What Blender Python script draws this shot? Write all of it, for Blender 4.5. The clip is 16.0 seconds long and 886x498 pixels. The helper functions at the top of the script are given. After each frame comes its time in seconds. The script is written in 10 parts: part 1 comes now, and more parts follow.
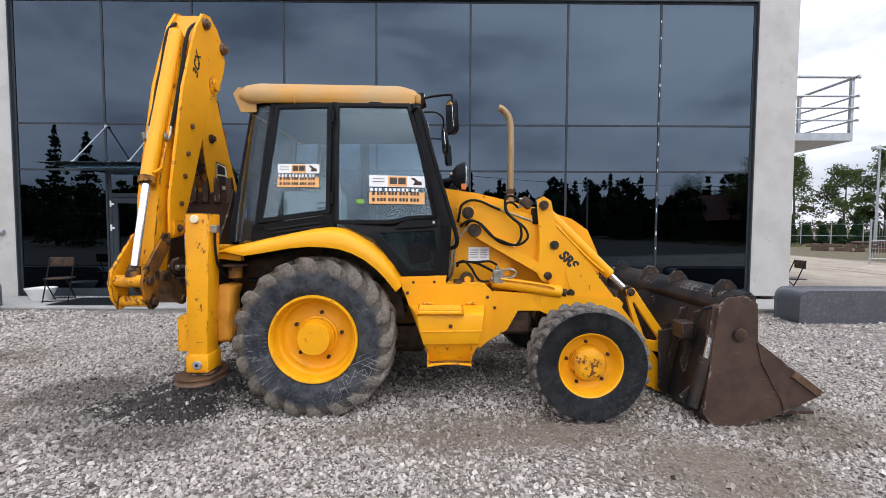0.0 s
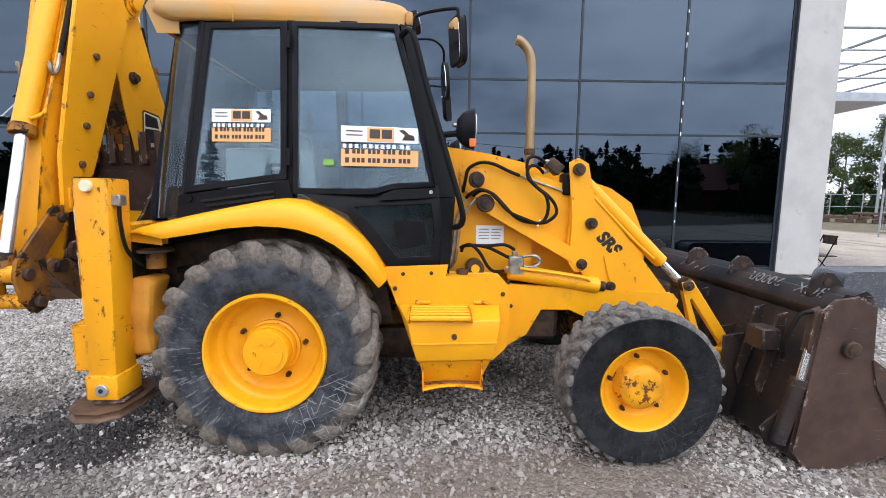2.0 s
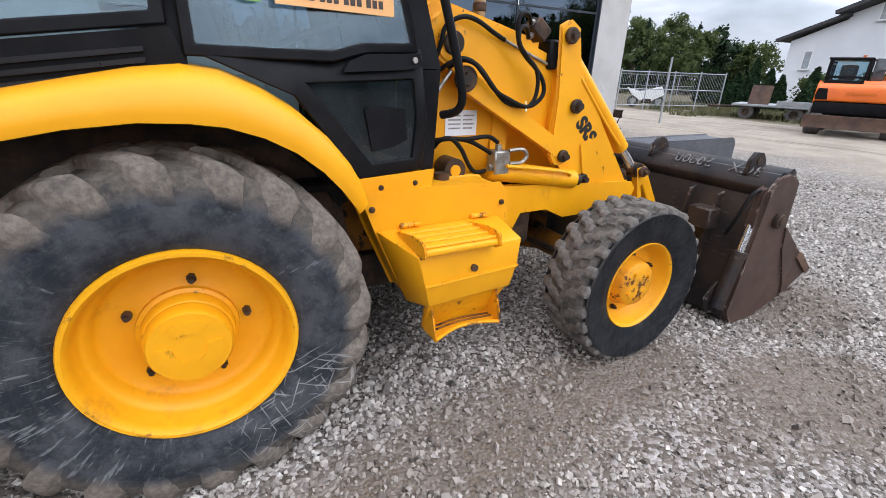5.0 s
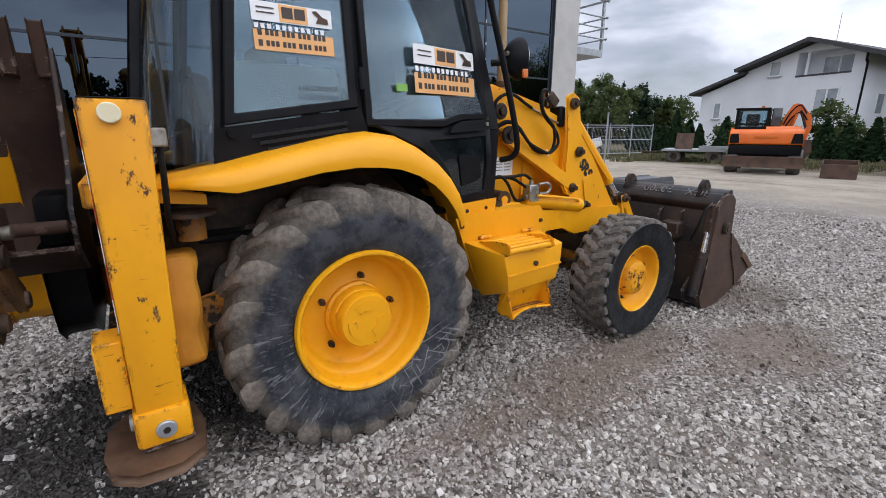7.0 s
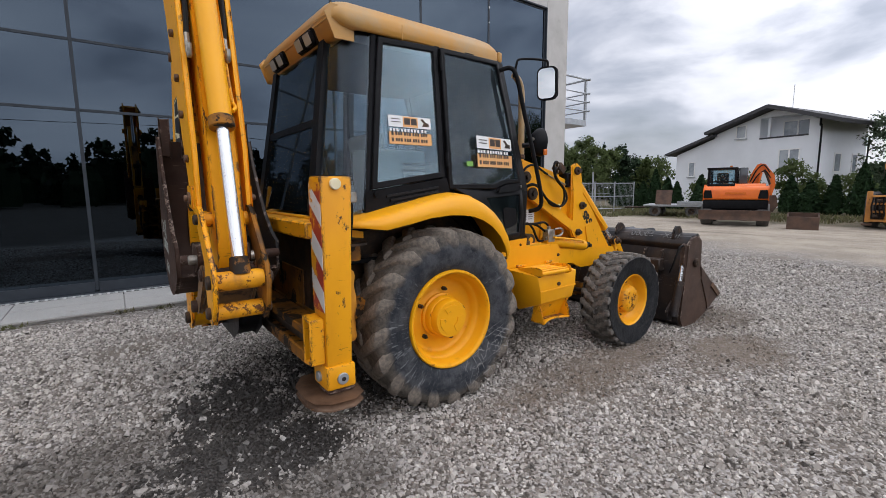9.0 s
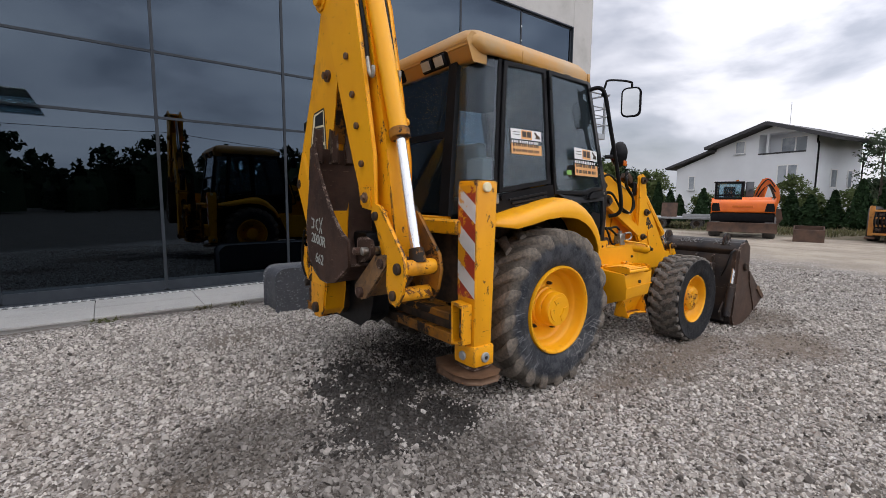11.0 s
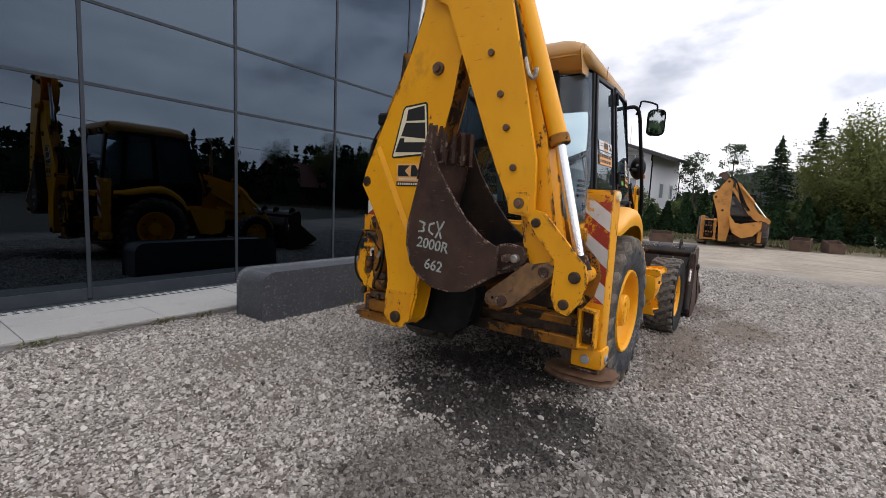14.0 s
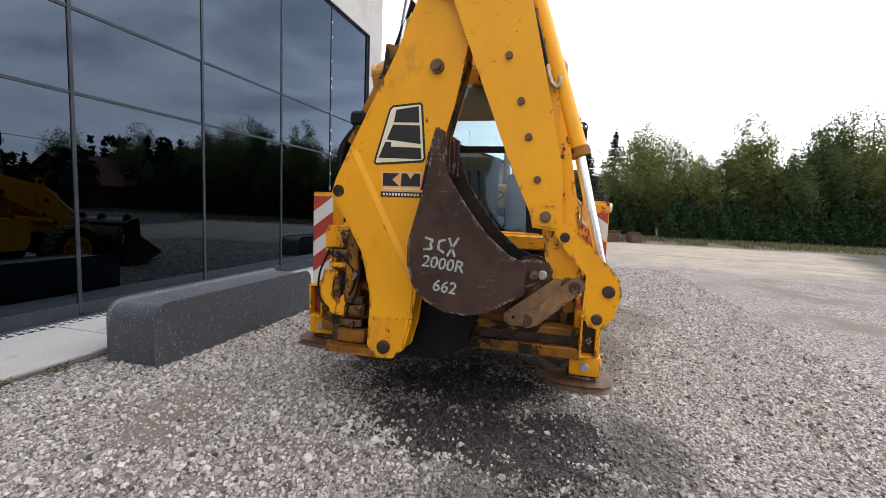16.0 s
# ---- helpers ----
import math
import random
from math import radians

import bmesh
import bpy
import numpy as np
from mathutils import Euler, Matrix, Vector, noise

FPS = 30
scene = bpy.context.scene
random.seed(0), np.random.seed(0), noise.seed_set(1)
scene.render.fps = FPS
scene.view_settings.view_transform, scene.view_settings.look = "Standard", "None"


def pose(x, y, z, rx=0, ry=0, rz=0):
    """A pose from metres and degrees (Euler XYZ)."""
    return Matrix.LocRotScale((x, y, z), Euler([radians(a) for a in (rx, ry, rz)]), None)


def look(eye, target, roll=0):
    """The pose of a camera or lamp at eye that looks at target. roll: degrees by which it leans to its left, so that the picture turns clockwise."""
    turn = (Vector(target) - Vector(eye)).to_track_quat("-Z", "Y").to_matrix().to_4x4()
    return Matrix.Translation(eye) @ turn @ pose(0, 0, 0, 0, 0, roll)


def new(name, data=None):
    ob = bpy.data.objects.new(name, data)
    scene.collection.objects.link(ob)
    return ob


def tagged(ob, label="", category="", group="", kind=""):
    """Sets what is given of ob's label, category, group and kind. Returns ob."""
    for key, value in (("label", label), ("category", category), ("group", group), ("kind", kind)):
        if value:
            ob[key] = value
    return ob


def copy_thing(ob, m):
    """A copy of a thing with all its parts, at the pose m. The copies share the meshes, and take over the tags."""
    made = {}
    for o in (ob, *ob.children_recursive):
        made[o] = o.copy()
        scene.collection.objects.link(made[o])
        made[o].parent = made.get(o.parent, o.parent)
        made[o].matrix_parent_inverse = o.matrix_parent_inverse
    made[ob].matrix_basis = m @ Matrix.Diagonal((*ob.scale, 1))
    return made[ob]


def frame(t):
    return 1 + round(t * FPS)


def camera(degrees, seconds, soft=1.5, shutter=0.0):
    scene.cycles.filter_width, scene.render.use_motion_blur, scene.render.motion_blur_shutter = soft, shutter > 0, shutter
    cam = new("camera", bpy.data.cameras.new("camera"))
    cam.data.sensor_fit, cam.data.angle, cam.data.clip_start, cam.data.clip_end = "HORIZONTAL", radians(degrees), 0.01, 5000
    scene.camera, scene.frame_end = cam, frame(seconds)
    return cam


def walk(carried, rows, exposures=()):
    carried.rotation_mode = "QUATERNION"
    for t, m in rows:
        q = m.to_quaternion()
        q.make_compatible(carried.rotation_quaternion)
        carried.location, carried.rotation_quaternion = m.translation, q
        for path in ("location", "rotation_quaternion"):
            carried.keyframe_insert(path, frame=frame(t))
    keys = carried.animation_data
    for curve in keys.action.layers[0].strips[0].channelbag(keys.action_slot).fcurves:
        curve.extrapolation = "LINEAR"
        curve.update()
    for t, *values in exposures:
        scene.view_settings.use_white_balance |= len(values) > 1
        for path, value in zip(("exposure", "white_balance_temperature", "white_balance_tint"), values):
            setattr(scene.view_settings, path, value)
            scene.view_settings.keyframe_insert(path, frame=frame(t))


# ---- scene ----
cam = camera(89.7, 16.0, soft=0.7)
PATH = [
    (0, (-0.05, 0.217, 1.555), (-0.037, 2.214, 1.456), 0.2),
    (0.5, (-0.044, 0.445, 1.545), (-0.035, 2.443, 1.452), 0.2),
    (1, (-0.061, 0.705, 1.576), (-0.054, 2.703, 1.488), 0.2),
    (1.5, (-0.088, 0.939, 1.563), (-0.074, 2.937, 1.481), 0.2),
    (2, (-0.096, 1.245, 1.577), (-0.047, 3.23, 1.337), 0.5),
    (2.5, (-0.135, 1.47, 1.561), (-0.076, 3.426, 1.145), 0.8),
    (3, (-0.238, 1.734, 1.564), (-0.027, 3.661, 1.073), 2.4),
    (3.5, (-0.33, 1.945, 1.544), (0.022, 3.822, 0.951), 3.3),
    (3.7, (-0.381, 2.058, 1.558), (0.024, 3.913, 0.929), 2.9),
    (5.8, (-1.335, 2.268, 1.557), (-0.275, 3.787, 0.801), 2.0),
    (6, (-1.416, 2.217, 1.556), (-0.354, 3.736, 0.805), 1.9),
    (6.5, (-1.693, 2.075, 1.535), (-0.626, 3.606, 0.815), 1.3),
    (7, (-1.957, 1.909, 1.554), (-0.851, 3.495, 1.041), -0.0),
    (7.5, (-2.192, 1.69, 1.569), (-1.077, 3.294, 1.141), -0.2),
    (8, (-2.409, 1.496, 1.582), (-1.278, 3.114, 1.258), -0.8),
    (8.2, (-2.515, 1.438, 1.595), (-1.376, 3.052, 1.284), -0.8),
    (10.3, (-3.714, 1.262, 1.538), (-2.507, 2.843, 1.325), 0.1),
    (10.5, (-3.784, 1.319, 1.539), (-2.588, 2.908, 1.321), 0.1),
    (11, (-4.009, 1.537, 1.527), (-2.81, 3.122, 1.306), 0.4),
    (11.5, (-4.227, 1.708, 1.522), (-3.02, 3.288, 1.302), 0.9),
    (12, (-4.475, 1.921, 1.541), (-3.246, 3.483, 1.317), 1.1),
    (12.5, (-4.683, 2.175, 1.535), (-3.336, 3.636, 1.311), 1.6),
    (13, (-4.868, 2.394, 1.553), (-3.43, 3.764, 1.319), 1.9),
    (13.5, (-5.082, 2.63, 1.537), (-3.536, 3.879, 1.313), 2.3),
    (14, (-5.207, 2.903, 1.532), (-3.589, 4.059, 1.314), 2.7),
    (14.5, (-5.268, 3.177, 1.546), (-3.567, 4.209, 1.34), 2.9),
    (15, (-5.32, 3.472, 1.534), (-3.533, 4.35, 1.339), 3.0),
    (15.5, (-5.38, 3.747, 1.547), (-3.533, 4.491, 1.358), 2.5),
    (16, (-5.388, 4.043, 1.576), (-3.466, 4.562, 1.385), 2.2),
]
walk(cam, [(t, look(eye, target, roll)) for t, eye, target, roll in PATH],
     exposures=[(0, -0.56, 6250, 11), (1.5, -0.37, 6050, 11), (3.5, -0.22, 6050, 11), (6, -0.66, 6050, 11), (8, -0.98, 6200, 11), (11, -0.96, 6450, 12), (14, -0.96, 6500, 12), (15, -0.85, 6500, 12), (16, -0.48, 6500, 12)])

# ---------------------------------------------------------------- light
world = bpy.data.worlds.new("overcast_sky")
scene.world = world
world.use_nodes = True
wn, wl = world.node_tree.nodes, world.node_tree.links
wn.clear()
SUN_EL, SUN_AZ = 44.0, -68.0        # degrees; azimuth from +x towards +y
sky = wn.new("ShaderNodeTexSky")
sky.sky_type = "NISHITA"
sky.sun_disc = False
sky.sun_elevation = radians(SUN_EL)
sky.sun_rotation = radians(90 - SUN_AZ)
sky.air_density, sky.dust_density = 1.2, 2.0
tc = wn.new("ShaderNodeTexCoord")
cloud_map = wn.new("ShaderNodeMapping")
cloud_map.inputs["Scale"].default_value = (1.0, 1.0, 2.6)
cloud_map.inputs["Location"].default_value = (0.35, 0.1, 0.0)
cl = wn.new("ShaderNodeTexNoise")
cl.inputs["Scale"].default_value = 2.3
cl.inputs["Detail"].default_value = 9
cl.inputs["Roughness"].default_value = 0.52
cl.inputs["Distortion"].default_value = 0.3
ramp = wn.new("ShaderNodeValToRGB")
ramp.color_ramp.elements[0].position, ramp.color_ramp.elements[0].color = 0.38, (0.575, 0.60, 0.68, 1)
ramp.color_ramp.elements[1].position, ramp.color_ramp.elements[1].color = 0.62, (0.995, 0.992, 1.02, 1)
cover = wn.new("ShaderNodeValToRGB")
cover.color_ramp.elements[0].position, cover.color_ramp.elements[0].color = 0.30, (0.45, 0.45, 0.45, 1)
cover.color_ramp.elements[1].position, cover.color_ramp.elements[1].color = 0.48, (0.97, 0.97, 0.97, 1)
bg_sky, bg_cloud = wn.new("ShaderNodeBackground"), wn.new("ShaderNodeBackground")
bg_sky.inputs["Strength"].default_value = 0.12
bg_cloud.inputs["Strength"].default_value = 1.15
mixw, outw = wn.new("ShaderNodeMixShader"), wn.new("ShaderNodeOutputWorld")
wl.new(tc.outputs["Generated"], cloud_map.inputs["Vector"])
wl.new(cloud_map.outputs["Vector"], cl.inputs["Vector"])
wl.new(cl.outputs["Fac"], ramp.inputs["Fac"])
wl.new(cl.outputs["Fac"], cover.inputs["Fac"])
wl.new(sky.outputs["Color"], bg_sky.inputs["Color"])
# the cloud layer is brighter towards the hidden sun
toward = wn.new("ShaderNodeVectorMath")
toward.operation = "DOT_PRODUCT"
toward.inputs[1].default_value = (math.cos(radians(SUN_EL)) * math.cos(radians(SUN_AZ)), math.cos(radians(SUN_EL)) * math.sin(radians(SUN_AZ)), math.sin(radians(SUN_EL)))
glow = wn.new("ShaderNodeMapRange")
glow.inputs["From Min"].default_value, glow.inputs["From Max"].default_value = -0.6, 1.0
glow.inputs["To Min"].default_value, glow.inputs["To Max"].default_value = 0.0, 1.0
bow = wn.new("ShaderNodeMath")
bow.operation = "POWER"
bow.inputs[1].default_value = 2.0
lift = wn.new("ShaderNodeMath")
lift.operation = "MULTIPLY_ADD"
lift.inputs[1].default_value, lift.inputs[2].default_value = 2.5, 1.65
lit = wn.new("ShaderNodeVectorMath")
lit.operation = "SCALE"
wl.new(tc.outputs["Generated"], toward.inputs[0])
wl.new(toward.outputs["Value"], glow.inputs["Value"])
wl.new(ramp.outputs["Color"], lit.inputs[0])
wl.new(glow.outputs["Result"], bow.inputs[0])
wl.new(bow.outputs[0], lift.inputs[0])
wl.new(lift.outputs[0], lit.inputs["Scale"])
wl.new(lit.outputs["Vector"], bg_cloud.inputs["Color"])
wl.new(cover.outputs["Color"], mixw.inputs["Fac"])
wl.new(bg_sky.outputs["Background"], mixw.inputs[1])
wl.new(bg_cloud.outputs["Background"], mixw.inputs[2])
wl.new(mixw.outputs["Shader"], outw.inputs["Surface"])

sun = new("sun", bpy.data.lights.new("sun", "SUN"))
sun.data.energy, sun.data.angle, sun.data.color = 0.45, radians(24), (1.0, 0.98, 0.95)
sd = Vector((math.cos(radians(SUN_EL)) * math.cos(radians(SUN_AZ)), math.cos(radians(SUN_EL)) * math.sin(radians(SUN_AZ)), math.sin(radians(SUN_EL))))
sun.matrix_world = look(sd * 60, (0, 0, 0))


# ---------------------------------------------------------------- materials
def mat(name, color, rough=0.5, metal=0.0, color2=None, scale=6.0, grain=None, bump=0.0, bump_scale=60.0, wear=None, wear_at=0.62, wear_scale=9.0,
        wear_rough=None, dirt=None, dirt_at=0.55, dirt_scale=2.0, coat=0.0, ior=1.5, stretch=(1, 1, 1), island=0.0, spec=0.5,
        edge=0.0, edge_color=(0.075, 0.036, 0.02), scratch=None, scratch_at=0.66, crackle=None, crackle_at=0.5):
    """A surface: two colours blended by broad noise, fine grain, chips that show another colour, thin dirt, and fine relief."""
    m = bpy.data.materials.new(name)
    m.use_nodes = True
    n, l = m.node_tree.nodes, m.node_tree.links
    p = n["Principled BSDF"]
    p.inputs["Roughness"].default_value = rough
    p.inputs["Metallic"].default_value = metal
    p.inputs["IOR"].default_value = ior
    p.inputs["Specular IOR Level"].default_value = spec
    p.inputs["Coat Weight"].default_value = coat
    p.inputs["Coat Roughness"].default_value = 0.12
    co = n.new("ShaderNodeTexCoord")
    mp = n.new("ShaderNodeMapping")
    mp.inputs["Scale"].default_value = stretch
    l.new(co.outputs["Object"], mp.inputs["Vector"])

    def noise_at(s, detail=5.0, r=0.6):
        t = n.new("ShaderNodeTexNoise")
        t.inputs["Scale"].default_value, t.inputs["Detail"].default_value, t.inputs["Roughness"].default_value = s, detail, r
        l.new(mp.outputs["Vector"], t.inputs["Vector"])
        return t.outputs["Fac"]

    def step(fac, a, b):
        t = n.new("ShaderNodeMapRange")
        t.interpolation_type = "SMOOTHSTEP"
        t.inputs["From Min"].default_value, t.inputs["From Max"].default_value = a, b
        l.new(fac, t.inputs["Value"])
        return t.outputs["Result"]

    def blend(fac, a, b):
        t = n.new("ShaderNodeMix")
        t.data_type = "RGBA"
        l.new(fac, t.inputs["Factor"])
        for sock, v in ((t.inputs["A"], a), (t.inputs["B"], b)):
            if isinstance(v, (tuple, list)):
                sock.default_value = (*v[:3], 1)
            else:
                l.new(v, sock)
        return t.outputs["Result"]

    c2 = color2 or tuple(min(1, c * 0.82) for c in color)
    col = blend(step(noise_at(scale), 0.35, 0.68), color, c2)
    if grain:
        col = blend(step(noise_at(grain, 3), 0.42, 0.62), col, tuple(min(1, c * 1.25) for c in color))
    if island:
        g = n.new("ShaderNodeNewGeometry")
        hs = n.new("ShaderNodeHueSaturation")
        mr = n.new("ShaderNodeMapRange")
        mr.inputs["To Min"].default_value, mr.inputs["To Max"].default_value = 1 - island, 1 + island
        l.new(g.outputs["Random Per Island"], mr.inputs["Value"])
        l.new(mr.outputs["Result"], hs.inputs["Value"])
        l.new(col, hs.inputs["Color"])
        col = hs.outputs["Color"]
    if dirt:
        col = blend(step(noise_at(dirt_scale, 8, 0.7), dirt_at, dirt_at + 0.22), col, dirt)
    if scratch:
        sm = n.new("ShaderNodeMapping")
        sm.inputs["Rotation"].default_value = (0.75, 0.6, 0.2)
        sm.inputs["Scale"].default_value = (6.0, 6.0, 70.0)
        l.new(co.outputs["Object"], sm.inputs["Vector"])
        st = n.new("ShaderNodeTexNoise")
        st.inputs["Scale"].default_value, st.inputs["Detail"].default_value = 1.6, 3.0
        l.new(sm.outputs["Vector"], st.inputs["Vector"])
        mu = n.new("ShaderNodeMath")
        mu.operation = "MULTIPLY"
        l.new(step(st.outputs["Fac"], scratch_at, scratch_at + 0.02), mu.inputs[0])
        l.new(step(noise_at(5.5, 6, 0.7), 0.50, 0.58), mu.inputs[1])
        col = blend(mu.outputs[0], col, scratch)
    if crackle:
        wob = n.new("ShaderNodeMix")
        wob.data_type = "RGBA"
        wob.inputs["Factor"].default_value = 0.12
        wn_ = n.new("ShaderNodeTexNoise")
        wn_.inputs["Scale"].default_value, wn_.inputs["Detail"].default_value = 7.0, 3.0
        l.new(mp.outputs["Vector"], wn_.inputs["Vector"])
        l.new(mp.outputs["Vector"], wob.inputs["A"])
        l.new(wn_.outputs["Color"], wob.inputs["B"])
        for cs in (16.0, 31.0):
            vo = n.new("ShaderNodeTexVoronoi")
            vo.feature = "DISTANCE_TO_EDGE"
            vo.inputs["Scale"].default_value = cs
            l.new(wob.outputs["Result"], vo.inputs["Vector"])
            mu = n.new("ShaderNodeMath")
            mu.operation = "MULTIPLY"
            l.new(step(vo.outputs["Distance"], 0.028, 0.004), mu.inputs[0])
            l.new(step(noise_at(3.2 + cs * 0.15, 4), crackle_at, crackle_at + 0.12), mu.inputs[1])
            col = blend(mu.outputs[0], col, crackle)
    rsock = None
    if edge:
        # paint knocked off along the edges
        gm, bv, dt = n.new("ShaderNodeNewGeometry"), n.new("ShaderNodeBevel"), n.new("ShaderNodeVectorMath")
        bv.samples = 4
        bv.inputs["Radius"].default_value = 0.026
        dt.operation = "DOT_PRODUCT"
        l.new(gm.outputs["Normal"], dt.inputs[0])
        l.new(bv.outputs["Normal"], dt.inputs[1])
        bend = step(dt.outputs["Value"], 0.992, 0.95)
        mu = n.new("ShaderNodeMath")
        mu.operation = "MULTIPLY"
        l.new(bend, mu.inputs[0])
        l.new(step(noise_at(13.0, 9, 0.75), 0.64 - 0.18 * edge, 0.68 - 0.18 * edge), mu.inputs[1])
        col = blend(mu.outputs[0], col, edge_color)
    if wear:
        w = step(noise_at(wear_scale, 10, 0.72), wear_at, wear_at + 0.03)
        col = blend(w, col, wear)
        if wear_rough is not None:
            t = n.new("ShaderNodeMapRange")
            t.inputs["To Min"].default_value, t.inputs["To Max"].default_value = rough, wear_rough
            l.new(w, t.inputs["Value"])
            rsock = t.outputs["Result"]
    if rsock is None and rough > 0.08:
        t = n.new("ShaderNodeMapRange")
        t.inputs["To Min"].default_value, t.inputs["To Max"].default_value = rough * 0.75, min(1, rough * 1.25)
        l.new(noise_at(scale * 3.1), t.inputs["Value"])
        rsock = t.outputs["Result"]
    if rsock is not None:
        l.new(rsock, p.inputs["Roughness"])
    l.new(col, p.inputs["Base Color"])
    if bump:
        b = n.new("ShaderNodeBump")
        b.inputs["Strength"].default_value = min(1.0, bump)
        b.inputs["Distance"].default_value = 0.01
        l.new(noise_at(bump_scale, 4), b.inputs["Height"])
        l.new(b.outputs["Normal"], p.inputs["Normal"])
    return m


M = {}
M["yellow"] = mat("machine_yellow_paint", (0.86, 0.385, 0.003), 0.40, color2=(0.79, 0.345, 0.003), scale=2.2, wear=(0.10, 0.045, 0.018), wear_at=0.685, wear_scale=9,
                  wear_rough=0.8, dirt=(0.52, 0.24, 0.03), dirt_at=0.60, dirt_scale=3.0, bump=0.05, bump_scale=30, spec=0.35, stretch=(1, 1, 0.6), edge=0.25)
M["yellow_guard"] = mat("clean_yellow_paint", (0.86, 0.385, 0.003), 0.38, color2=(0.80, 0.35, 0.003), scale=1.6, wear=(0.30, 0.12, 0.02), wear_at=0.73, wear_scale=12, dirt=(0.62, 0.28, 0.02), dirt_at=0.58, dirt_scale=2.0, bump=0.03, bump_scale=30, spec=0.4)
M["yellow_worn"] = mat("worn_yellow_paint", (0.84, 0.37, 0.003), 0.45, color2=(0.74, 0.31, 0.005), scale=2.6, edge=0.7, scratch=(0.20, 0.085, 0.015), scratch_at=0.665, wear=(0.085, 0.04, 0.022), wear_at=0.605, wear_scale=11, spec=0.35, stretch=(1, 1, 0.5),
                       wear_rough=0.85, dirt=(0.30, 0.14, 0.03), dirt_at=0.58, dirt_scale=3.5, bump=0.08, bump_scale=25)
M["yellow_arm"] = mat("scraped_yellow_paint", (0.86, 0.39, 0.003), 0.42, color2=(0.80, 0.345, 0.003), scale=2.2, wear=(0.085, 0.04, 0.02), wear_at=0.665, wear_scale=10, wear_rough=0.8, edge=0.42,
                      scratch=(0.25, 0.10, 0.015), scratch_at=0.69, dirt=(0.48, 0.22, 0.03), dirt_at=0.60, dirt_scale=3.0, bump=0.05, bump_scale=30, spec=0.35, stretch=(1, 1, 0.6))
M["cover"] = mat("orange_yellow_canvas", (0.62, 0.27, 0.015), 0.7, color2=(0.50, 0.20, 0.012), scale=4, dirt=(0.25, 0.11, 0.02), dirt_at=0.56, dirt_scale=3, bump=0.2, bump_scale=9)
M["yellow_fade"] = mat("faded_yellow_plastic", (0.50, 0.235, 0.030), 0.45, color2=(0.46, 0.25, 0.065), scale=1.4, spec=0.5, dirt=(0.40, 0.25, 0.10), dirt_at=0.50, dirt_scale=1.6, bump=0.06, bump_scale=120)
M["yellow_dirty"] = mat("grimy_yellow_paint", (0.36, 0.14, 0.010), 0.65, spec=0.25, color2=(0.10, 0.045, 0.012), scale=2.4, wear=(0.022, 0.015, 0.010), wear_at=0.52, wear_scale=4.5,
                        wear_rough=0.75, dirt=(0.10, 0.055, 0.028), dirt_at=0.47, dirt_scale=3.0, bump=0.1, bump_scale=30)
M["black"] = mat("black_plastic", (0.0075, 0.0078, 0.0088), 0.40, color2=(0.012, 0.012, 0.0135), scale=8, spec=0.09, bump=0.05, bump_scale=200)
M["black_gloss"] = mat("glossy_black_plastic", (0.012, 0.012, 0.014), 0.30, color2=(0.009, 0.009, 0.010), scale=8, spec=0.4)
M["hose"] = mat("black_rubber_hose", (0.008, 0.008, 0.009), 0.5, color2=(0.014, 0.013, 0.012), scale=20, spec=0.12)
M["steel_dark"] = mat("greasy_dark_steel", (0.028, 0.023, 0.020), 0.5, metal=0.15, spec=0.2, color2=(0.09, 0.055, 0.035), scale=9, bump=0.1, bump_scale=60)
M["rust"] = mat("rusty_brown_steel", (0.070, 0.040, 0.029), 0.62, spec=0.2, metal=0.05, color2=(0.042, 0.024, 0.018), scale=4, edge=0.6, edge_color=(0.28, 0.21, 0.17), scratch=(0.13, 0.085, 0.06), scratch_at=0.64, wear=(0.13, 0.062, 0.034), wear_at=0.64, wear_scale=7,
                dirt=(0.035, 0.022, 0.017), dirt_at=0.52, dirt_scale=3, bump=0.12, bump_scale=70)
M["rust_light"] = mat("worn_brown_steel", (0.17, 0.10, 0.06), 0.55, metal=0.35, color2=(0.09, 0.05, 0.03), scale=8, wear=(0.38, 0.17, 0.02), wear_at=0.63, wear_scale=6, bump=0.1, bump_scale=60)
M["bucket_black"] = mat("scuffed_black_steel", (0.013, 0.013, 0.015), 0.40, spec=0.28, metal=0.05, color2=(0.050, 0.034, 0.026), scale=2.2, wear=(0.11, 0.062, 0.036), wear_at=0.655, wear_scale=7, edge=0.5, edge_color=(0.24, 0.19, 0.16),
                        scratch=(0.12, 0.10, 0.09), scratch_at=0.66, dirt=(0.026, 0.019, 0.016), dirt_at=0.58, dirt_scale=2.4, bump=0.1, bump_scale=40)
M["bucket_brown"] = mat("scraped_brown_steel", (0.088, 0.054, 0.040), 0.5, spec=0.2, metal=0.05, color2=(0.048, 0.032, 0.026), scale=3, edge=0.45, edge_color=(0.30, 0.24, 0.20), scratch=(0.13, 0.095, 0.075), scratch_at=0.66, wear=(0.55, 0.44, 0.36), wear_at=0.725, wear_scale=6,
                        dirt=(0.035, 0.024, 0.02), dirt_at=0.55, dirt_scale=2.5, bump=0.1, bump_scale=50)
M["link_brown"] = mat("rubbed_brown_paint", (0.27, 0.145, 0.055), 0.5, metal=0.2, color2=(0.15, 0.085, 0.045), scale=7, wear=(0.07, 0.042, 0.028), wear_at=0.58, wear_scale=8, edge=0.6, edge_color=(0.06, 0.035, 0.022), bump=0.1, bump_scale=60)
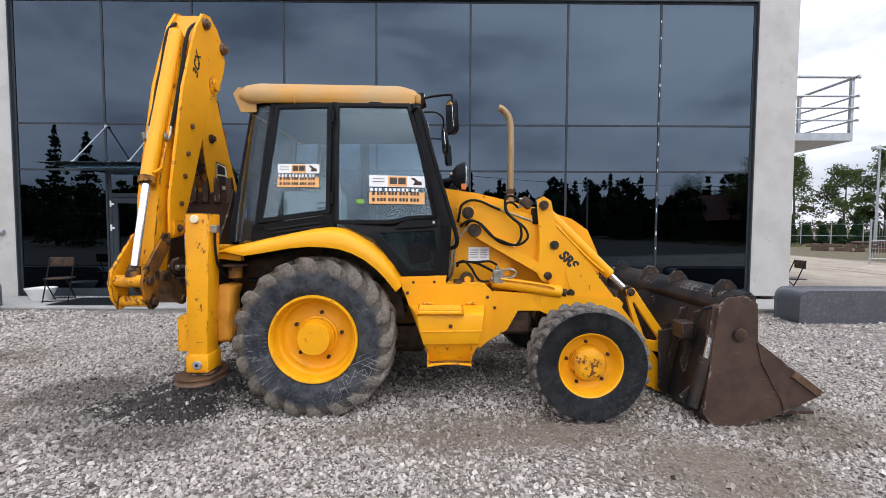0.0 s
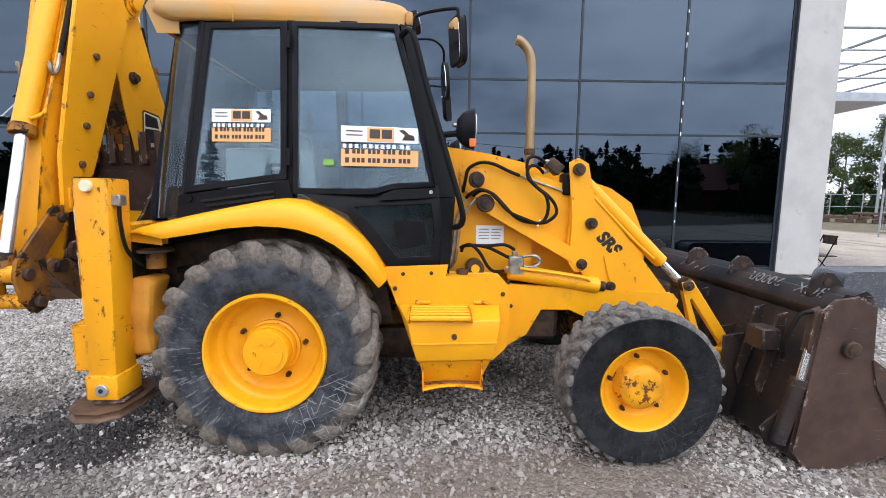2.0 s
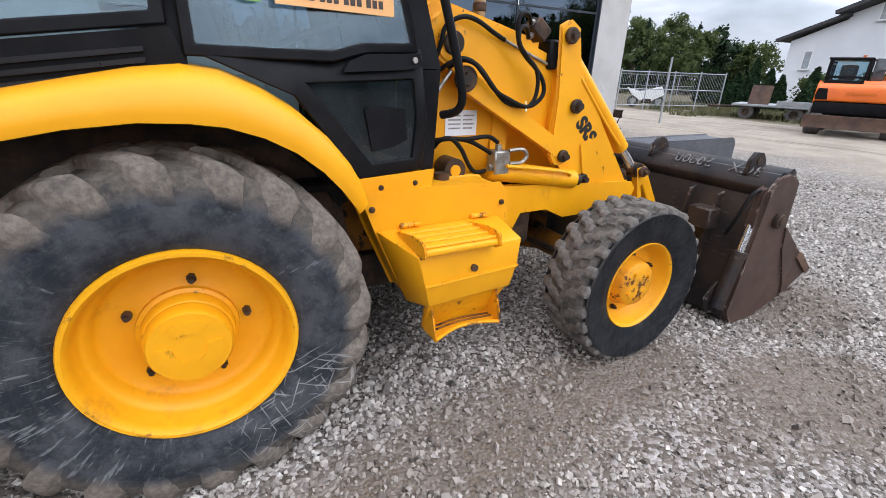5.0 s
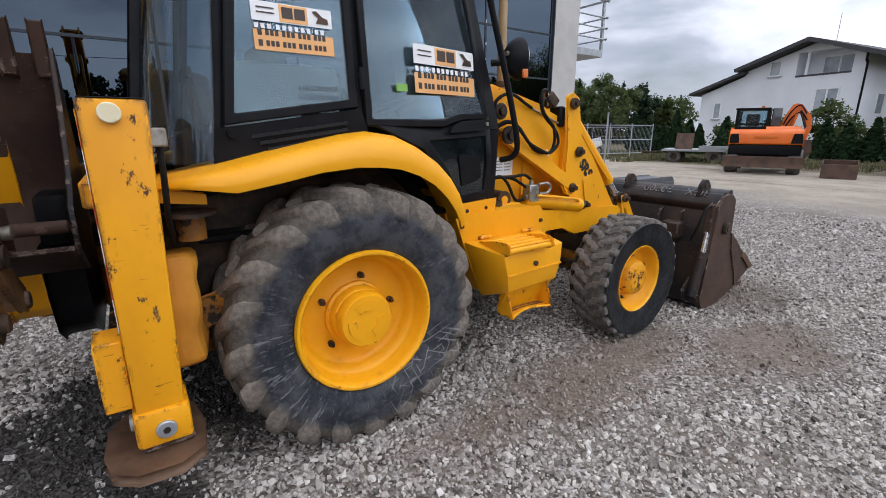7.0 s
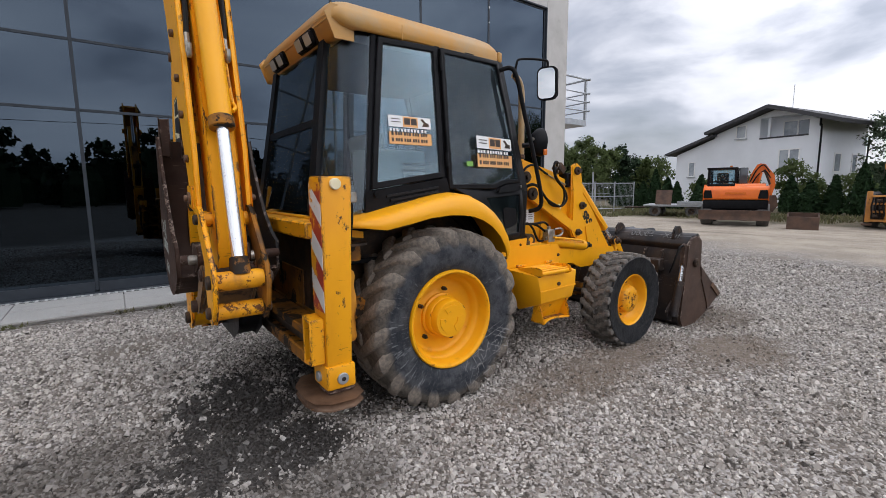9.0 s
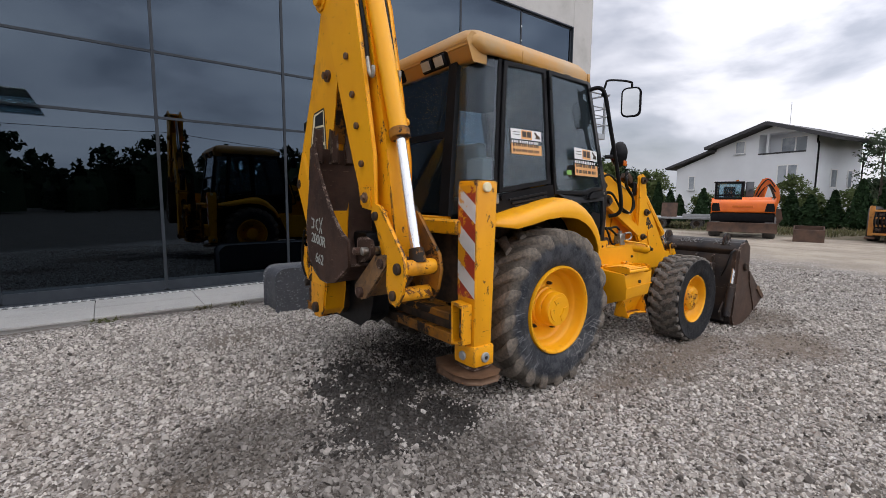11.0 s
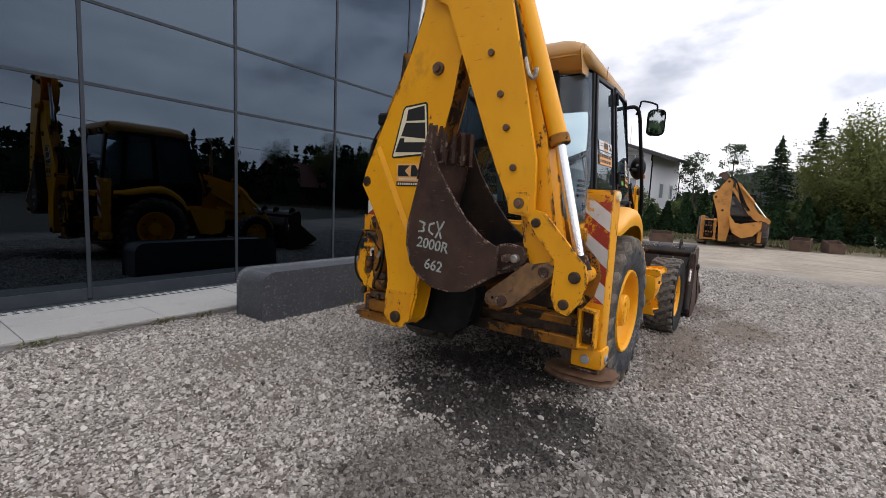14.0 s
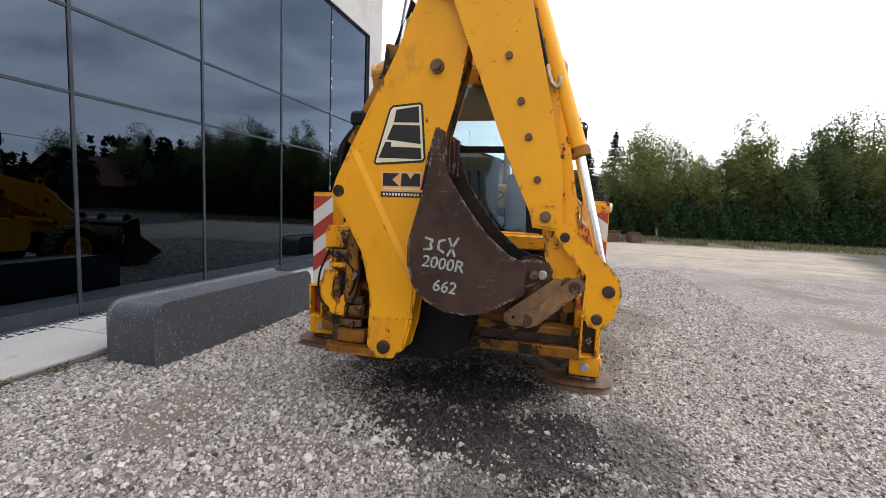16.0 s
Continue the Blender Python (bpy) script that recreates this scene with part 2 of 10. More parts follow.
M["chrome"] = mat("bright_chrome_rod", (0.86, 0.87, 0.88), 0.22, metal=0.85, color2=(0.8, 0.8, 0.8), scale=12)
M["zinc"] = mat("zinc_plated_fitting", (0.42, 0.40, 0.36), 0.4, metal=0.8, color2=(0.25, 0.22, 0.18), scale=25)
M["tyre"] = mat("dusty_tyre_tread", (0.060, 0.060, 0.062), 0.85, color2=(0.12, 0.108, 0.096), scale=6, grain=60, dirt=(0.19, 0.163, 0.136), dirt_at=0.50, dirt_scale=9, wear=(0.034, 0.034, 0.037), wear_at=0.60, wear_scale=17, bump=0.35, bump_scale=45)
M["tyre_side"] = mat("black_tyre_sidewall", (0.028, 0.031, 0.038), 0.6, color2=(0.050, 0.052, 0.058), scale=6, grain=70, wear=(0.20, 0.20, 0.20), wear_at=0.68, wear_scale=9,
                     dirt=(0.12, 0.115, 0.11), dirt_at=0.54, dirt_scale=6.0, bump=0.2, bump_scale=80, crackle=(0.20, 0.205, 0.21), crackle_at=0.53)
M["rim"] = mat("yellow_wheel_paint", (0.86, 0.40, 0.003), 0.45, spec=0.35, color2=(0.80, 0.35, 0.003), scale=3, wear=(0.13, 0.06, 0.025), wear_at=0.71, wear_scale=14, edge=0.35, edge_color=(0.22, 0.08, 0.02), dirt=(0.50, 0.22, 0.02),
               dirt_at=0.56, dirt_scale=4, bump=0.05, bump_scale=30)
M["concrete"] = mat("pale_rendered_concrete", (0.49, 0.475, 0.45), 0.9, color2=(0.42, 0.405, 0.38), scale=1.6, dirt=(0.35, 0.335, 0.31), dirt_at=0.55, dirt_scale=0.9, wear=(0.40, 0.385, 0.36), wear_at=0.60, wear_scale=2.2, bump=0.06, bump_scale=90)
M["slab"] = mat("pale_paving_slab", (0.355, 0.345, 0.325), 0.88, color2=(0.30, 0.29, 0.275), scale=1.6, grain=90, dirt=(0.25, 0.235, 0.21), dirt_at=0.56, dirt_scale=2.2, bump=0.1, bump_scale=140)
M["frame"] = mat("anthracite_aluminium", (0.030, 0.036, 0.044), 0.5, color2=(0.038, 0.045, 0.054), scale=4, spec=0.2)
M["granite"] = mat("speckled_grey_granite", (0.056, 0.059, 0.067), 0.5, color2=(0.082, 0.085, 0.095), scale=3, grain=45, wear=(0.24, 0.25, 0.265), wear_at=0.575, wear_scale=42, bump=0.15, bump_scale=160)
M["bright_galv"] = mat("bright_galvanised_grate", (0.62, 0.63, 0.62), 0.5, metal=0.2, color2=(0.5, 0.51, 0.5), scale=30)
M["galv"] = mat("galvanised_steel", (0.40, 0.42, 0.44), 0.45, metal=0.6, color2=(0.33, 0.35, 0.37), scale=7)
M["white"] = mat("white_vinyl", (0.82, 0.82, 0.81), 0.5, color2=(0.78, 0.78, 0.77), scale=5)
M["orange_print"] = mat("orange_print", (0.80, 0.42, 0.15), 0.5, color2=(0.76, 0.39, 0.14), scale=6)
M["brown_print"] = mat("dark_brown_print", (0.045, 0.028, 0.018), 0.5)
M["black_print"] = mat("black_print", (0.010, 0.010, 0.010), 0.5)
M["cream_print"] = mat("cream_print", (0.80, 0.72, 0.50), 0.5, color2=(0.74, 0.65, 0.42), scale=7)
M["red_print"] = mat("scratched_red_film", (0.42, 0.05, 0.02), 0.5, color2=(0.34, 0.035, 0.02), scale=5, wear=(0.76, 0.33, 0.01), wear_at=0.515, wear_scale=4.5, edge=0.6, edge_color=(0.6, 0.26, 0.03))
M["red_film"] = mat("red_warning_film", (0.42, 0.05, 0.02), 0.5, color2=(0.34, 0.035, 0.02), scale=5, dirt=(0.22, 0.05, 0.03), dirt_at=0.60, wear=(0.20, 0.10, 0.05), wear_at=0.70, wear_scale=9)
M["white_film"] = mat("white_warning_film", (0.72, 0.70, 0.67), 0.5, color2=(0.62, 0.60, 0.57), scale=6, dirt=(0.46, 0.43, 0.40), dirt_at=0.58, wear=(0.25, 0.12, 0.06), wear_at=0.71, wear_scale=9)
M["white_print"] = mat("scratched_white_film", (0.72, 0.70, 0.67), 0.5, color2=(0.62, 0.60, 0.57), scale=6, wear=(0.72, 0.32, 0.02), wear_at=0.57, wear_scale=4.5)
M["exhaust"] = mat("bleached_exhaust_paint", (0.34, 0.25, 0.13), 0.38, metal=0.35, color2=(0.26, 0.16, 0.07), scale=6, wear=(0.14, 0.07, 0.03), wear_at=0.60, wear_scale=11, stretch=(1, 1, 0.4))
M["cutter"] = mat("scraped_bright_steel", (0.13, 0.095, 0.075), 0.5, metal=0.2, color2=(0.07, 0.048, 0.038), scale=4, wear=(0.42, 0.36, 0.30), wear_at=0.64, wear_scale=6, edge=0.5, edge_color=(0.30, 0.25, 0.21))
M["flaked"] = mat("flaking_yellow_paint", (0.80, 0.36, 0.006), 0.5, color2=(0.62, 0.25, 0.008), scale=6, wear=(0.14, 0.055, 0.016), wear_at=0.545, wear_scale=10, wear_rough=0.8, dirt=(0.36, 0.15, 0.02), dirt_at=0.52, dirt_scale=7, bump=0.15, bump_scale=30, spec=0.3)
M["faint_paint"] = mat("faded_white_paint", (0.24, 0.235, 0.23), 0.8, color2=(0.06, 0.058, 0.056), scale=26, wear=(0.02, 0.018, 0.018), wear_at=0.54, wear_scale=18)
M["chalk"] = mat("chalk_marks", (0.44, 0.48, 0.44), 0.9, color2=(0.20, 0.21, 0.19), scale=40)
M["green_print"] = mat("green_label", (0.20, 0.42, 0.07), 0.5)
M["seat"] = mat("grey_seat_cloth", (0.20, 0.22, 0.22), 0.9, color2=(0.15, 0.165, 0.165), scale=9, bump=0.15, bump_scale=150)
M["panel_grey"] = mat("pale_interior_plastic", (0.42, 0.45, 0.44), 0.6, color2=(0.36, 0.39, 0.38), scale=4)
M["lens_red"] = mat("red_lamp_lens", (0.16, 0.016, 0.012), 0.2, color2=(0.10, 0.01, 0.01), scale=9, ior=1.6)
M["lens_amber"] = mat("amber_lamp_lens", (0.70, 0.16, 0.015), 0.25, ior=1.6)
M["lens_clear"] = mat("clear_lamp_lens", (0.55, 0.56, 0.55), 0.12, ior=1.6)
M["mirror"] = mat("silvered_mirror", (0.86, 0.88, 0.88), 0.02, metal=1.0, color2=(0.86, 0.88, 0.88))
M["house_wall"] = mat("white_house_render", (0.78, 0.80, 0.83), 0.9, color2=(0.72, 0.74, 0.77), scale=0.4, bump=0.05, bump_scale=40)
M["roof"] = mat("dark_roof_tiles", (0.040, 0.040, 0.045), 0.7, color2=(0.055, 0.053, 0.056), scale=3, bump=0.2, bump_scale=8)
M["red_roof"] = mat("dull_red_roof", (0.13, 0.035, 0.025), 0.8, color2=(0.10, 0.03, 0.022), scale=1, bump=0.2, bump_scale=8)
M["hall"] = mat("grey_hall_cladding", (0.10, 0.115, 0.135), 0.6, color2=(0.09, 0.10, 0.12), scale=0.5)
M["bark"] = mat("grey_brown_bark", (0.10, 0.08, 0.06), 0.9, color2=(0.06, 0.05, 0.04), scale=8, bump=0.4, bump_scale=30)
M["leaf_mid"] = mat("green_leaves", (0.078, 0.108, 0.036), 0.7, color2=(0.110, 0.138, 0.052), scale=0.8, spec=0.12, island=0.16)
M["leaf_light"] = mat("yellow_green_willow_leaves", (0.165, 0.190, 0.056), 0.7, spec=0.12, color2=(0.200, 0.215, 0.082), scale=0.8, island=0.14)
M["leaf_dark"] = mat("dark_spruce_needles", (0.018, 0.034, 0.016), 0.8, spec=0.15, color2=(0.032, 0.055, 0.026), scale=0.8, island=0.45)
M["leaf_thuja"] = mat("dark_thuja_foliage", (0.015, 0.034, 0.013), 0.8, color2=(0.024, 0.048, 0.018), spec=0.15, scale=1.5, island=0.4)
M["leaf_pine"] = mat("grey_green_pine_needles", (0.085, 0.115, 0.070), 0.8, color2=(0.105, 0.135, 0.085), scale=1.5, spec=0.15, island=0.25)


def let_through(m, share):
    """Leaves pass on part of the light that falls on their far side."""
    n, l = m.node_tree.nodes, m.node_tree.links
    p, tr, mx = n["Principled BSDF"], n.new("ShaderNodeBsdfTranslucent"), n.new("ShaderNodeMixShader")
    l.new(p.inputs["Base Color"].links[0].from_socket, tr.inputs["Color"])
    mx.inputs[0].default_value = share
    l.new(p.outputs[0], mx.inputs[1])
    l.new(tr.outputs[0], mx.inputs[2])
    l.new(mx.outputs[0], n["Material Output"].inputs["Surface"])


for leaf_kind in ("leaf_mid", "leaf_light", "leaf_pine"):
    let_through(M[leaf_kind], 0.45)
M["grass_blade"] = mat("mixed_grass_blades", (0.082, 0.092, 0.032), 0.8, color2=(0.145, 0.122, 0.060), scale=0.9, island=0.4)
M["orange"] = mat("orange_machine_paint", (0.78, 0.16, 0.012), 0.4, color2=(0.70, 0.13, 0.012), scale=2, dirt=(0.3, 0.12, 0.04), dirt_at=0.6, dirt_scale=2)
M["tan_yellow"] = mat("dull_ochre_paint", (0.60, 0.27, 0.055), 0.5, color2=(0.48, 0.205, 0.04), scale=2, wear=(0.10, 0.06, 0.03), wear_at=0.64, wear_scale=4, dirt=(0.20, 0.11, 0.05), dirt_at=0.55)
M["earth_rust"] = mat("rusted_plate", (0.115, 0.066, 0.044), 0.8, color2=(0.065, 0.040, 0.030), scale=3, bump=0.1)


def tyre_mat(name, cx, cz, r0, r1, scuffs=1.0, tone=1.0, dust=(1, 1, 1), blotch=1.0, rings=0.06, relief=0.5):
    """Rubber of one wheel: dark sidewall with short radial scuffs, dusted towards the tread."""
    m = bpy.data.materials.new(name)
    m.use_nodes = True
    n, l = m.node_tree.nodes, m.node_tree.links
    p = n["Principled BSDF"]
    p.inputs["Specular IOR Level"].default_value = 0.16
    co, sp = n.new("ShaderNodeTexCoord"), n.new("ShaderNodeSeparateXYZ")
    l.new(co.outputs["Object"], sp.inputs[0])

    def mth(op, a, b=0.0, c=0.0):
        t = n.new("ShaderNodeMath")
        t.operation = op
        for s_, v in zip(t.inputs, (a, b, c)):
            if isinstance(v, (int, float)):
                s_.default_value = v
            else:
                l.new(v, s_)
        return t.outputs[0]

    def noise_of(vec, s_, d=6, r=0.65):
        t = n.new("ShaderNodeTexNoise")
        t.inputs["Scale"].default_value, t.inputs["Detail"].default_value, t.inputs["Roughness"].default_value = s_, d, r
        l.new(vec, t.inputs["Vector"])
        return t.outputs["Fac"]

    def step(f, a, b):
        t = n.new("ShaderNodeMapRange")
        t.interpolation_type = "SMOOTHSTEP"
        t.inputs["From Min"].default_value, t.inputs["From Max"].default_value = a, b
        l.new(f, t.inputs["Value"])
        return t.outputs["Result"]

    def blend(f, a, b):
        t = n.new("ShaderNodeMix")
        t.data_type = "RGBA"
        l.new(f, t.inputs["Factor"])
        for s_, v in ((t.inputs["A"], a), (t.inputs["B"], b)):
            if isinstance(v, tuple):
                s_.default_value = (*v, 1)
            else:
                l.new(v, s_)
        return t.outputs["Result"]

    dx, dz = mth("SUBTRACT", sp.outputs["X"], cx), mth("SUBTRACT", sp.outputs["Z"], cz)
    rad = mth("SQRT", mth("ADD", mth("MULTIPLY", dx, dx), mth("MULTIPLY", dz, dz)))
    ang = mth("ARCTAN2", dz, dx)
    pv = n.new("ShaderNodeCombineXYZ")
    l.new(mth("MULTIPLY", ang, 30.0), pv.inputs["X"])
    l.new(mth("MULTIPLY", rad, 9.0), pv.inputs["Y"])
    l.new(sp.outputs["Y"], pv.inputs["Z"])
    ob = co.outputs["Object"]
    col = blend(step(noise_of(ob, 7), 0.38, 0.64), tuple(c * tone for c in (0.022, 0.025, 0.031)), tuple(c * tone for c in (0.066, 0.068, 0.074)))
    col = blend(mth("MULTIPLY", step(noise_of(ob, 30.0, 6, 0.75), 0.50, 0.66), 0.55), col, tuple(c * tone for c in (0.085, 0.087, 0.090)))
    # faint moulded rings
    ring = step(mth("SINE", mth("MULTIPLY", rad, 190.0)), 0.80, 1.0)
    col = blend(mth("MULTIPLY", ring, rings), col, (0.12, 0.12, 0.12))
    # radial scuffs and longer pale scratches
    def arc(a0, w):
        """1 round one direction of the wheel, fading to 0."""
        d = mth("ABSOLUTE", mth("SUBTRACT", mth("MODULO", mth("ADD", ang, 9.42478 - a0), 6.28319), 3.14159))
        return step(mth("ADD", d, mth("MULTIPLY", noise_of(ob, 7.0, 3), 0.5)), w + 0.35, w - 0.05)

    low_left = arc(-2.75, 0.85)
    scuff = mth("MULTIPLY", step(noise_of(pv.outputs[0], 1.0, 3), 0.56, 0.66), mth("MAXIMUM", mth("MULTIPLY", low_left, step(noise_of(ob, 5.0, 4), 0.30, 0.50)), step(noise_of(ob, 5.0, 4), 0.56, 0.68)))
    col = blend(mth("MULTIPLY", scuff, 0.75 * scuffs), col, (0.19, 0.195, 0.20))
    # long fine scratches crossing each other
    lines = None
    for turn, fine_s in ((0.35, 1.0), (1.15, 1.2), (1.95, 0.9), (2.7, 1.1)):
        sm = n.new("ShaderNodeMapping")
        sm.vector_type = "TEXTURE"
        sm.inputs["Rotation"].default_value = (0, turn, 0)
        sm.inputs["Scale"].default_value = (0.20, 0.20, 0.013)
        l.new(ob, sm.inputs["Vector"])
        s1 = step(noise_of(sm.outputs["Vector"], fine_s, 1.5), 0.635, 0.665)
        lines = s1 if lines is None else mth("MAXIMUM", lines, s1)
    scr = mth("MULTIPLY", lines, mth("MULTIPLY", arc(-0.80, 0.60), step(noise_of(ob, 9.0, 4), 0.30, 0.46)))
    web = mth("MULTIPLY", scr, 0.75 * scuffs)
    # dust and dried mud towards the tread
    grime = noise_of(ob, 6.0, 9, 0.72)
    fine = noise_of(ob, 38.0, 5)
    mud = blend(step(fine, 0.28, 0.74), tuple(c * d for c, d in zip((0.095, 0.084, 0.072), dust)), tuple(c * d for c, d in zip((0.19, 0.163, 0.134), dust)))
    mud = blend(mth("MULTIPLY", step(grime, 0.56, 0.66), blotch), mud, (0.040, 0.038, 0.037))
    k = step(mth("ADD", rad, mth("MULTIPLY", mth("SUBTRACT", grime, 0.5), (r1 - r0) * 1.3)), r0, r1)
    col = blend(k, col, mud)
    col = blend(web, col, (0.30, 0.295, 0.285))
    l.new(col, p.inputs["Base Color"])
    rg = n.new("ShaderNodeMapRange")
    rg.inputs["To Min"].default_value, rg.inputs["To Max"].default_value = 0.55, 0.92
    l.new(k, rg.inputs["Value"])
    l.new(rg.outputs["Result"], p.inputs["Roughness"])
    b = n.new("ShaderNodeBump")
    b.inputs["Strength"].default_value, b.inputs["Distance"].default_value = relief, 0.012
    l.new(mth("ADD", noise_of(ob, 26.0, 5), mth("MULTIPLY", mth("SUBTRACT", 1.0, scuff), 0.12)), b.inputs["Height"])
    l.new(b.outputs["Normal"], p.inputs["Normal"])
    return m


M["rear_tyre"] = tyre_mat("scuffed_rear_tyre", -1.084, 0.632, 0.530, 0.590, dust=(0.72, 0.72, 0.72), blotch=0.8)
M["rear_lug"] = tyre_mat("dusty_rear_lugs", -1.084, 0.632, 0.525, 0.575, dust=(1.15, 1.13, 1.12), blotch=0.48, relief=0.5)
M["front_tyre"] = tyre_mat("scuffed_front_tyre", 1.163, 0.446, 0.436, 0.452, 0.12, 0.34, dust=(0.8, 0.85, 0.9), rings=0.02)
M["front_lug"] = tyre_mat("dusty_front_lugs", 1.163, 0.446, 0.36, 0.43, 0.25, 0.5, dust=(1.05, 1.10, 1.18), blotch=0.8, relief=0.3)


def glass_mat(name, tint, ior, rough=0.0, sky_haze=None, tone=(1, 1, 1)):
    m = bpy.data.materials.new(name)
    m.use_nodes = True
    n, l = m.node_tree.nodes, m.node_tree.links
    n.clear()
    o, mx, tr, gl, fr = (n.new("ShaderNode" + k) for k in ("OutputMaterial", "MixShader", "BsdfTransparent", "BsdfGlossy", "Fresnel"))
    tr.inputs["Color"].default_value = (*tint, 1)
    gl.inputs["Roughness"].default_value = rough
    gl.inputs["Color"].default_value = (*tone, 1)
    fr.inputs["IOR"].default_value = ior
    l.new(fr.outputs["Fac"], mx.inputs["Fac"])
    body = tr.outputs["BSDF"]
    if sky_haze:
        df, m2, ns = n.new("ShaderNodeBsdfDiffuse"), n.new("ShaderNodeMixShader"), n.new("ShaderNodeTexNoise")
        # bluish diffuse layer: pane dirt and the sky's sheen put into the colour
        df.inputs["Color"].default_value = (0.36, 0.49, 0.57, 1)
        ns.inputs["Scale"].default_value, ns.inputs["Detail"].default_value = 3.0, 6.0
        mr = n.new("ShaderNodeMapRange")
        mr.inputs["From Min"].default_value, mr.inputs["From Max"].default_value = 0.3, 0.75
        mr.inputs["To Min"].default_value, mr.inputs["To Max"].default_value = sky_haze * 0.4, sky_haze * 1.6
        l.new(ns.outputs["Fac"], mr.inputs["Value"])
        l.new(mr.outputs["Result"], m2.inputs["Fac"])
        l.new(body, m2.inputs[1])
        l.new(df.outputs["BSDF"], m2.inputs[2])
        body = m2.outputs["Shader"]
    l.new(body, mx.inputs[1])
    l.new(gl.outputs["BSDF"], mx.inputs[2])
    l.new(mx.outputs["Shader"], o.inputs["Surface"])
    return m


M["cab_glass"] = glass_mat("tinted_cab_glass", (0.80, 0.90, 0.94), 1.50, sky_haze=0.055, tone=(0.86, 0.95, 1.0))
M["dark_glass"] = glass_mat("dark_tinted_cab_glass", (0.74, 0.82, 0.85), 1.5, sky_haze=0.03, tone=(0.80, 0.90, 1.0))
M["door_glass"] = glass_mat("dark_door_glass", (0.30, 0.36, 0.36), 1.52, sky_haze=0.03)
M["facade_glass"] = glass_mat("dark_facade_glass", (0.02, 0.024, 0.030), 1.78, tone=(0.60, 0.78, 1.0))
M["screen_glass"] = glass_mat("clear_windscreen", (0.88, 0.94, 0.95), 1.30, sky_haze=0.03)
M["curtain_glass"] = mat("curtained_window", (0.40, 0.43, 0.46), 0.08, color2=(0.22, 0.25, 0.28), scale=1.1, ior=1.6)
M["house_glass"] = mat("house_window_glass", (0.05, 0.06, 0.07), 0.03, color2=(0.06, 0.07, 0.08), ior=1.7)


# ---------------------------------------------------------------- builders
def finish(bm, bevel=0.0, segs=1, angle=35):
    if bevel > 0:
        bm.normal_update()
        es = [e for e in bm.edges if len(e.link_faces) == 2 and e.calc_face_angle(0) > radians(angle)]
        if es:
            bmesh.ops.bevel(bm, geom=es, offset=bevel, segments=segs, affect="EDGES", profile=0.5, clamp_overlap=True)
    return bm


def link_mesh(name, bm, material, parent=None, label="", smooth=40):
    me = bpy.data.meshes.new(name)
    bmesh.ops.recalc_face_normals(bm, faces=bm.faces[:])
    bm.to_mesh(me)
    bm.free()
    for m in (material if isinstance(material, (list, tuple)) else [material]):
        me.materials.append(m)
    if smooth:
        me.shade_smooth()
        me.set_sharp_from_angle(angle=radians(smooth))
    ob = new(name, me)
    if parent is not None:
        ob.parent = parent
        ob.matrix_parent_inverse = Matrix.Identity(4)
    if label:
        tagged(ob, label)
    return ob


def part(name, bm, material, parent, label="", smooth=40):
    """Links a bmesh, given in world axes relative to the parent's base, as one mesh under a thing or a part."""
    return link_mesh(name, bm, material, parent, label, smooth)


def thing(name, label, category, group="", at=(0, 0, 0), rz=0.0):
    e = new(name)
    e.matrix_basis = pose(*at, 0, 0, rz)
    e.empty_display_size = 0.2
    return tagged(e, label, category, group)


def box(lo, hi, bevel=0.0, segs=1, bm=None):
    b = bm or bmesh.new()
    v = [b.verts.new((x, y, z)) for x in (lo[0], hi[0]) for y in (lo[1], hi[1]) for z in (lo[2], hi[2])]
    for f in ((0, 1, 3, 2), (4, 6, 7, 5), (0, 4, 5, 1), (2, 3, 7, 6), (0, 2, 6, 4), (1, 5, 7, 3)):
        b.faces.new([v[i] for i in f])
    return finish(b, bevel, segs) if bm is None else b


AX = {"x": (0, 1, 2), "y": (1, 0, 2), "z": (2, 0, 1)}


def prism(pts, axis, a0, a1, bevel=0.0, segs=1, bm=None):
    """A flat outline (the two axes other than the given one, in order) drawn out along the axis from a0 to a1."""
    b = bm or bmesh.new()
    k, i, j = AX[axis]
    rings = []
    for a in (a0, a1):
        ring = []
        for p in pts:
            c = [0, 0, 0]
            c[k], c[i], c[j] = a, p[0], p[1]
            ring.append(b.verts.new(c))
        rings.append(ring)
    n = len(pts)
    b.faces.new(rings[0])
    b.faces.new(rings[1][::-1])
    for q in range(n):
        b.faces.new((rings[0][q], rings[0][(q + 1) % n], rings[1][(q + 1) % n], rings[1][q]))
    return finish(b, bevel, segs) if bm is None else b


def basis(d):
    d = Vector(d).normalized()
    u = d.orthogonal().normalized()
    return u, d.cross(u), d


def rod(p, q, r, r2=None, seg=16, bevel=0.0, bm=None):
    b = bm or bmesh.new()
    p, q = Vector(p), Vector(q)
    u, v, d = basis(q - p)
    r2 = r if r2 is None else r2
    ra, rb = [], []
    for k in range(seg):
        a = 2 * math.pi * k / seg
        o = u * math.cos(a) + v * math.sin(a)
        ra.append(b.verts.new(p + o * r))
        rb.append(b.verts.new(q + o * r2))
    b.faces.new(ra[::-1])
    b.faces.new(rb)
    for k in range(seg):
        b.faces.new((ra[k], ra[(k + 1) % seg], rb[(k + 1) % seg], rb[k]))
    return finish(b, bevel, 1, 50) if bm is None else b


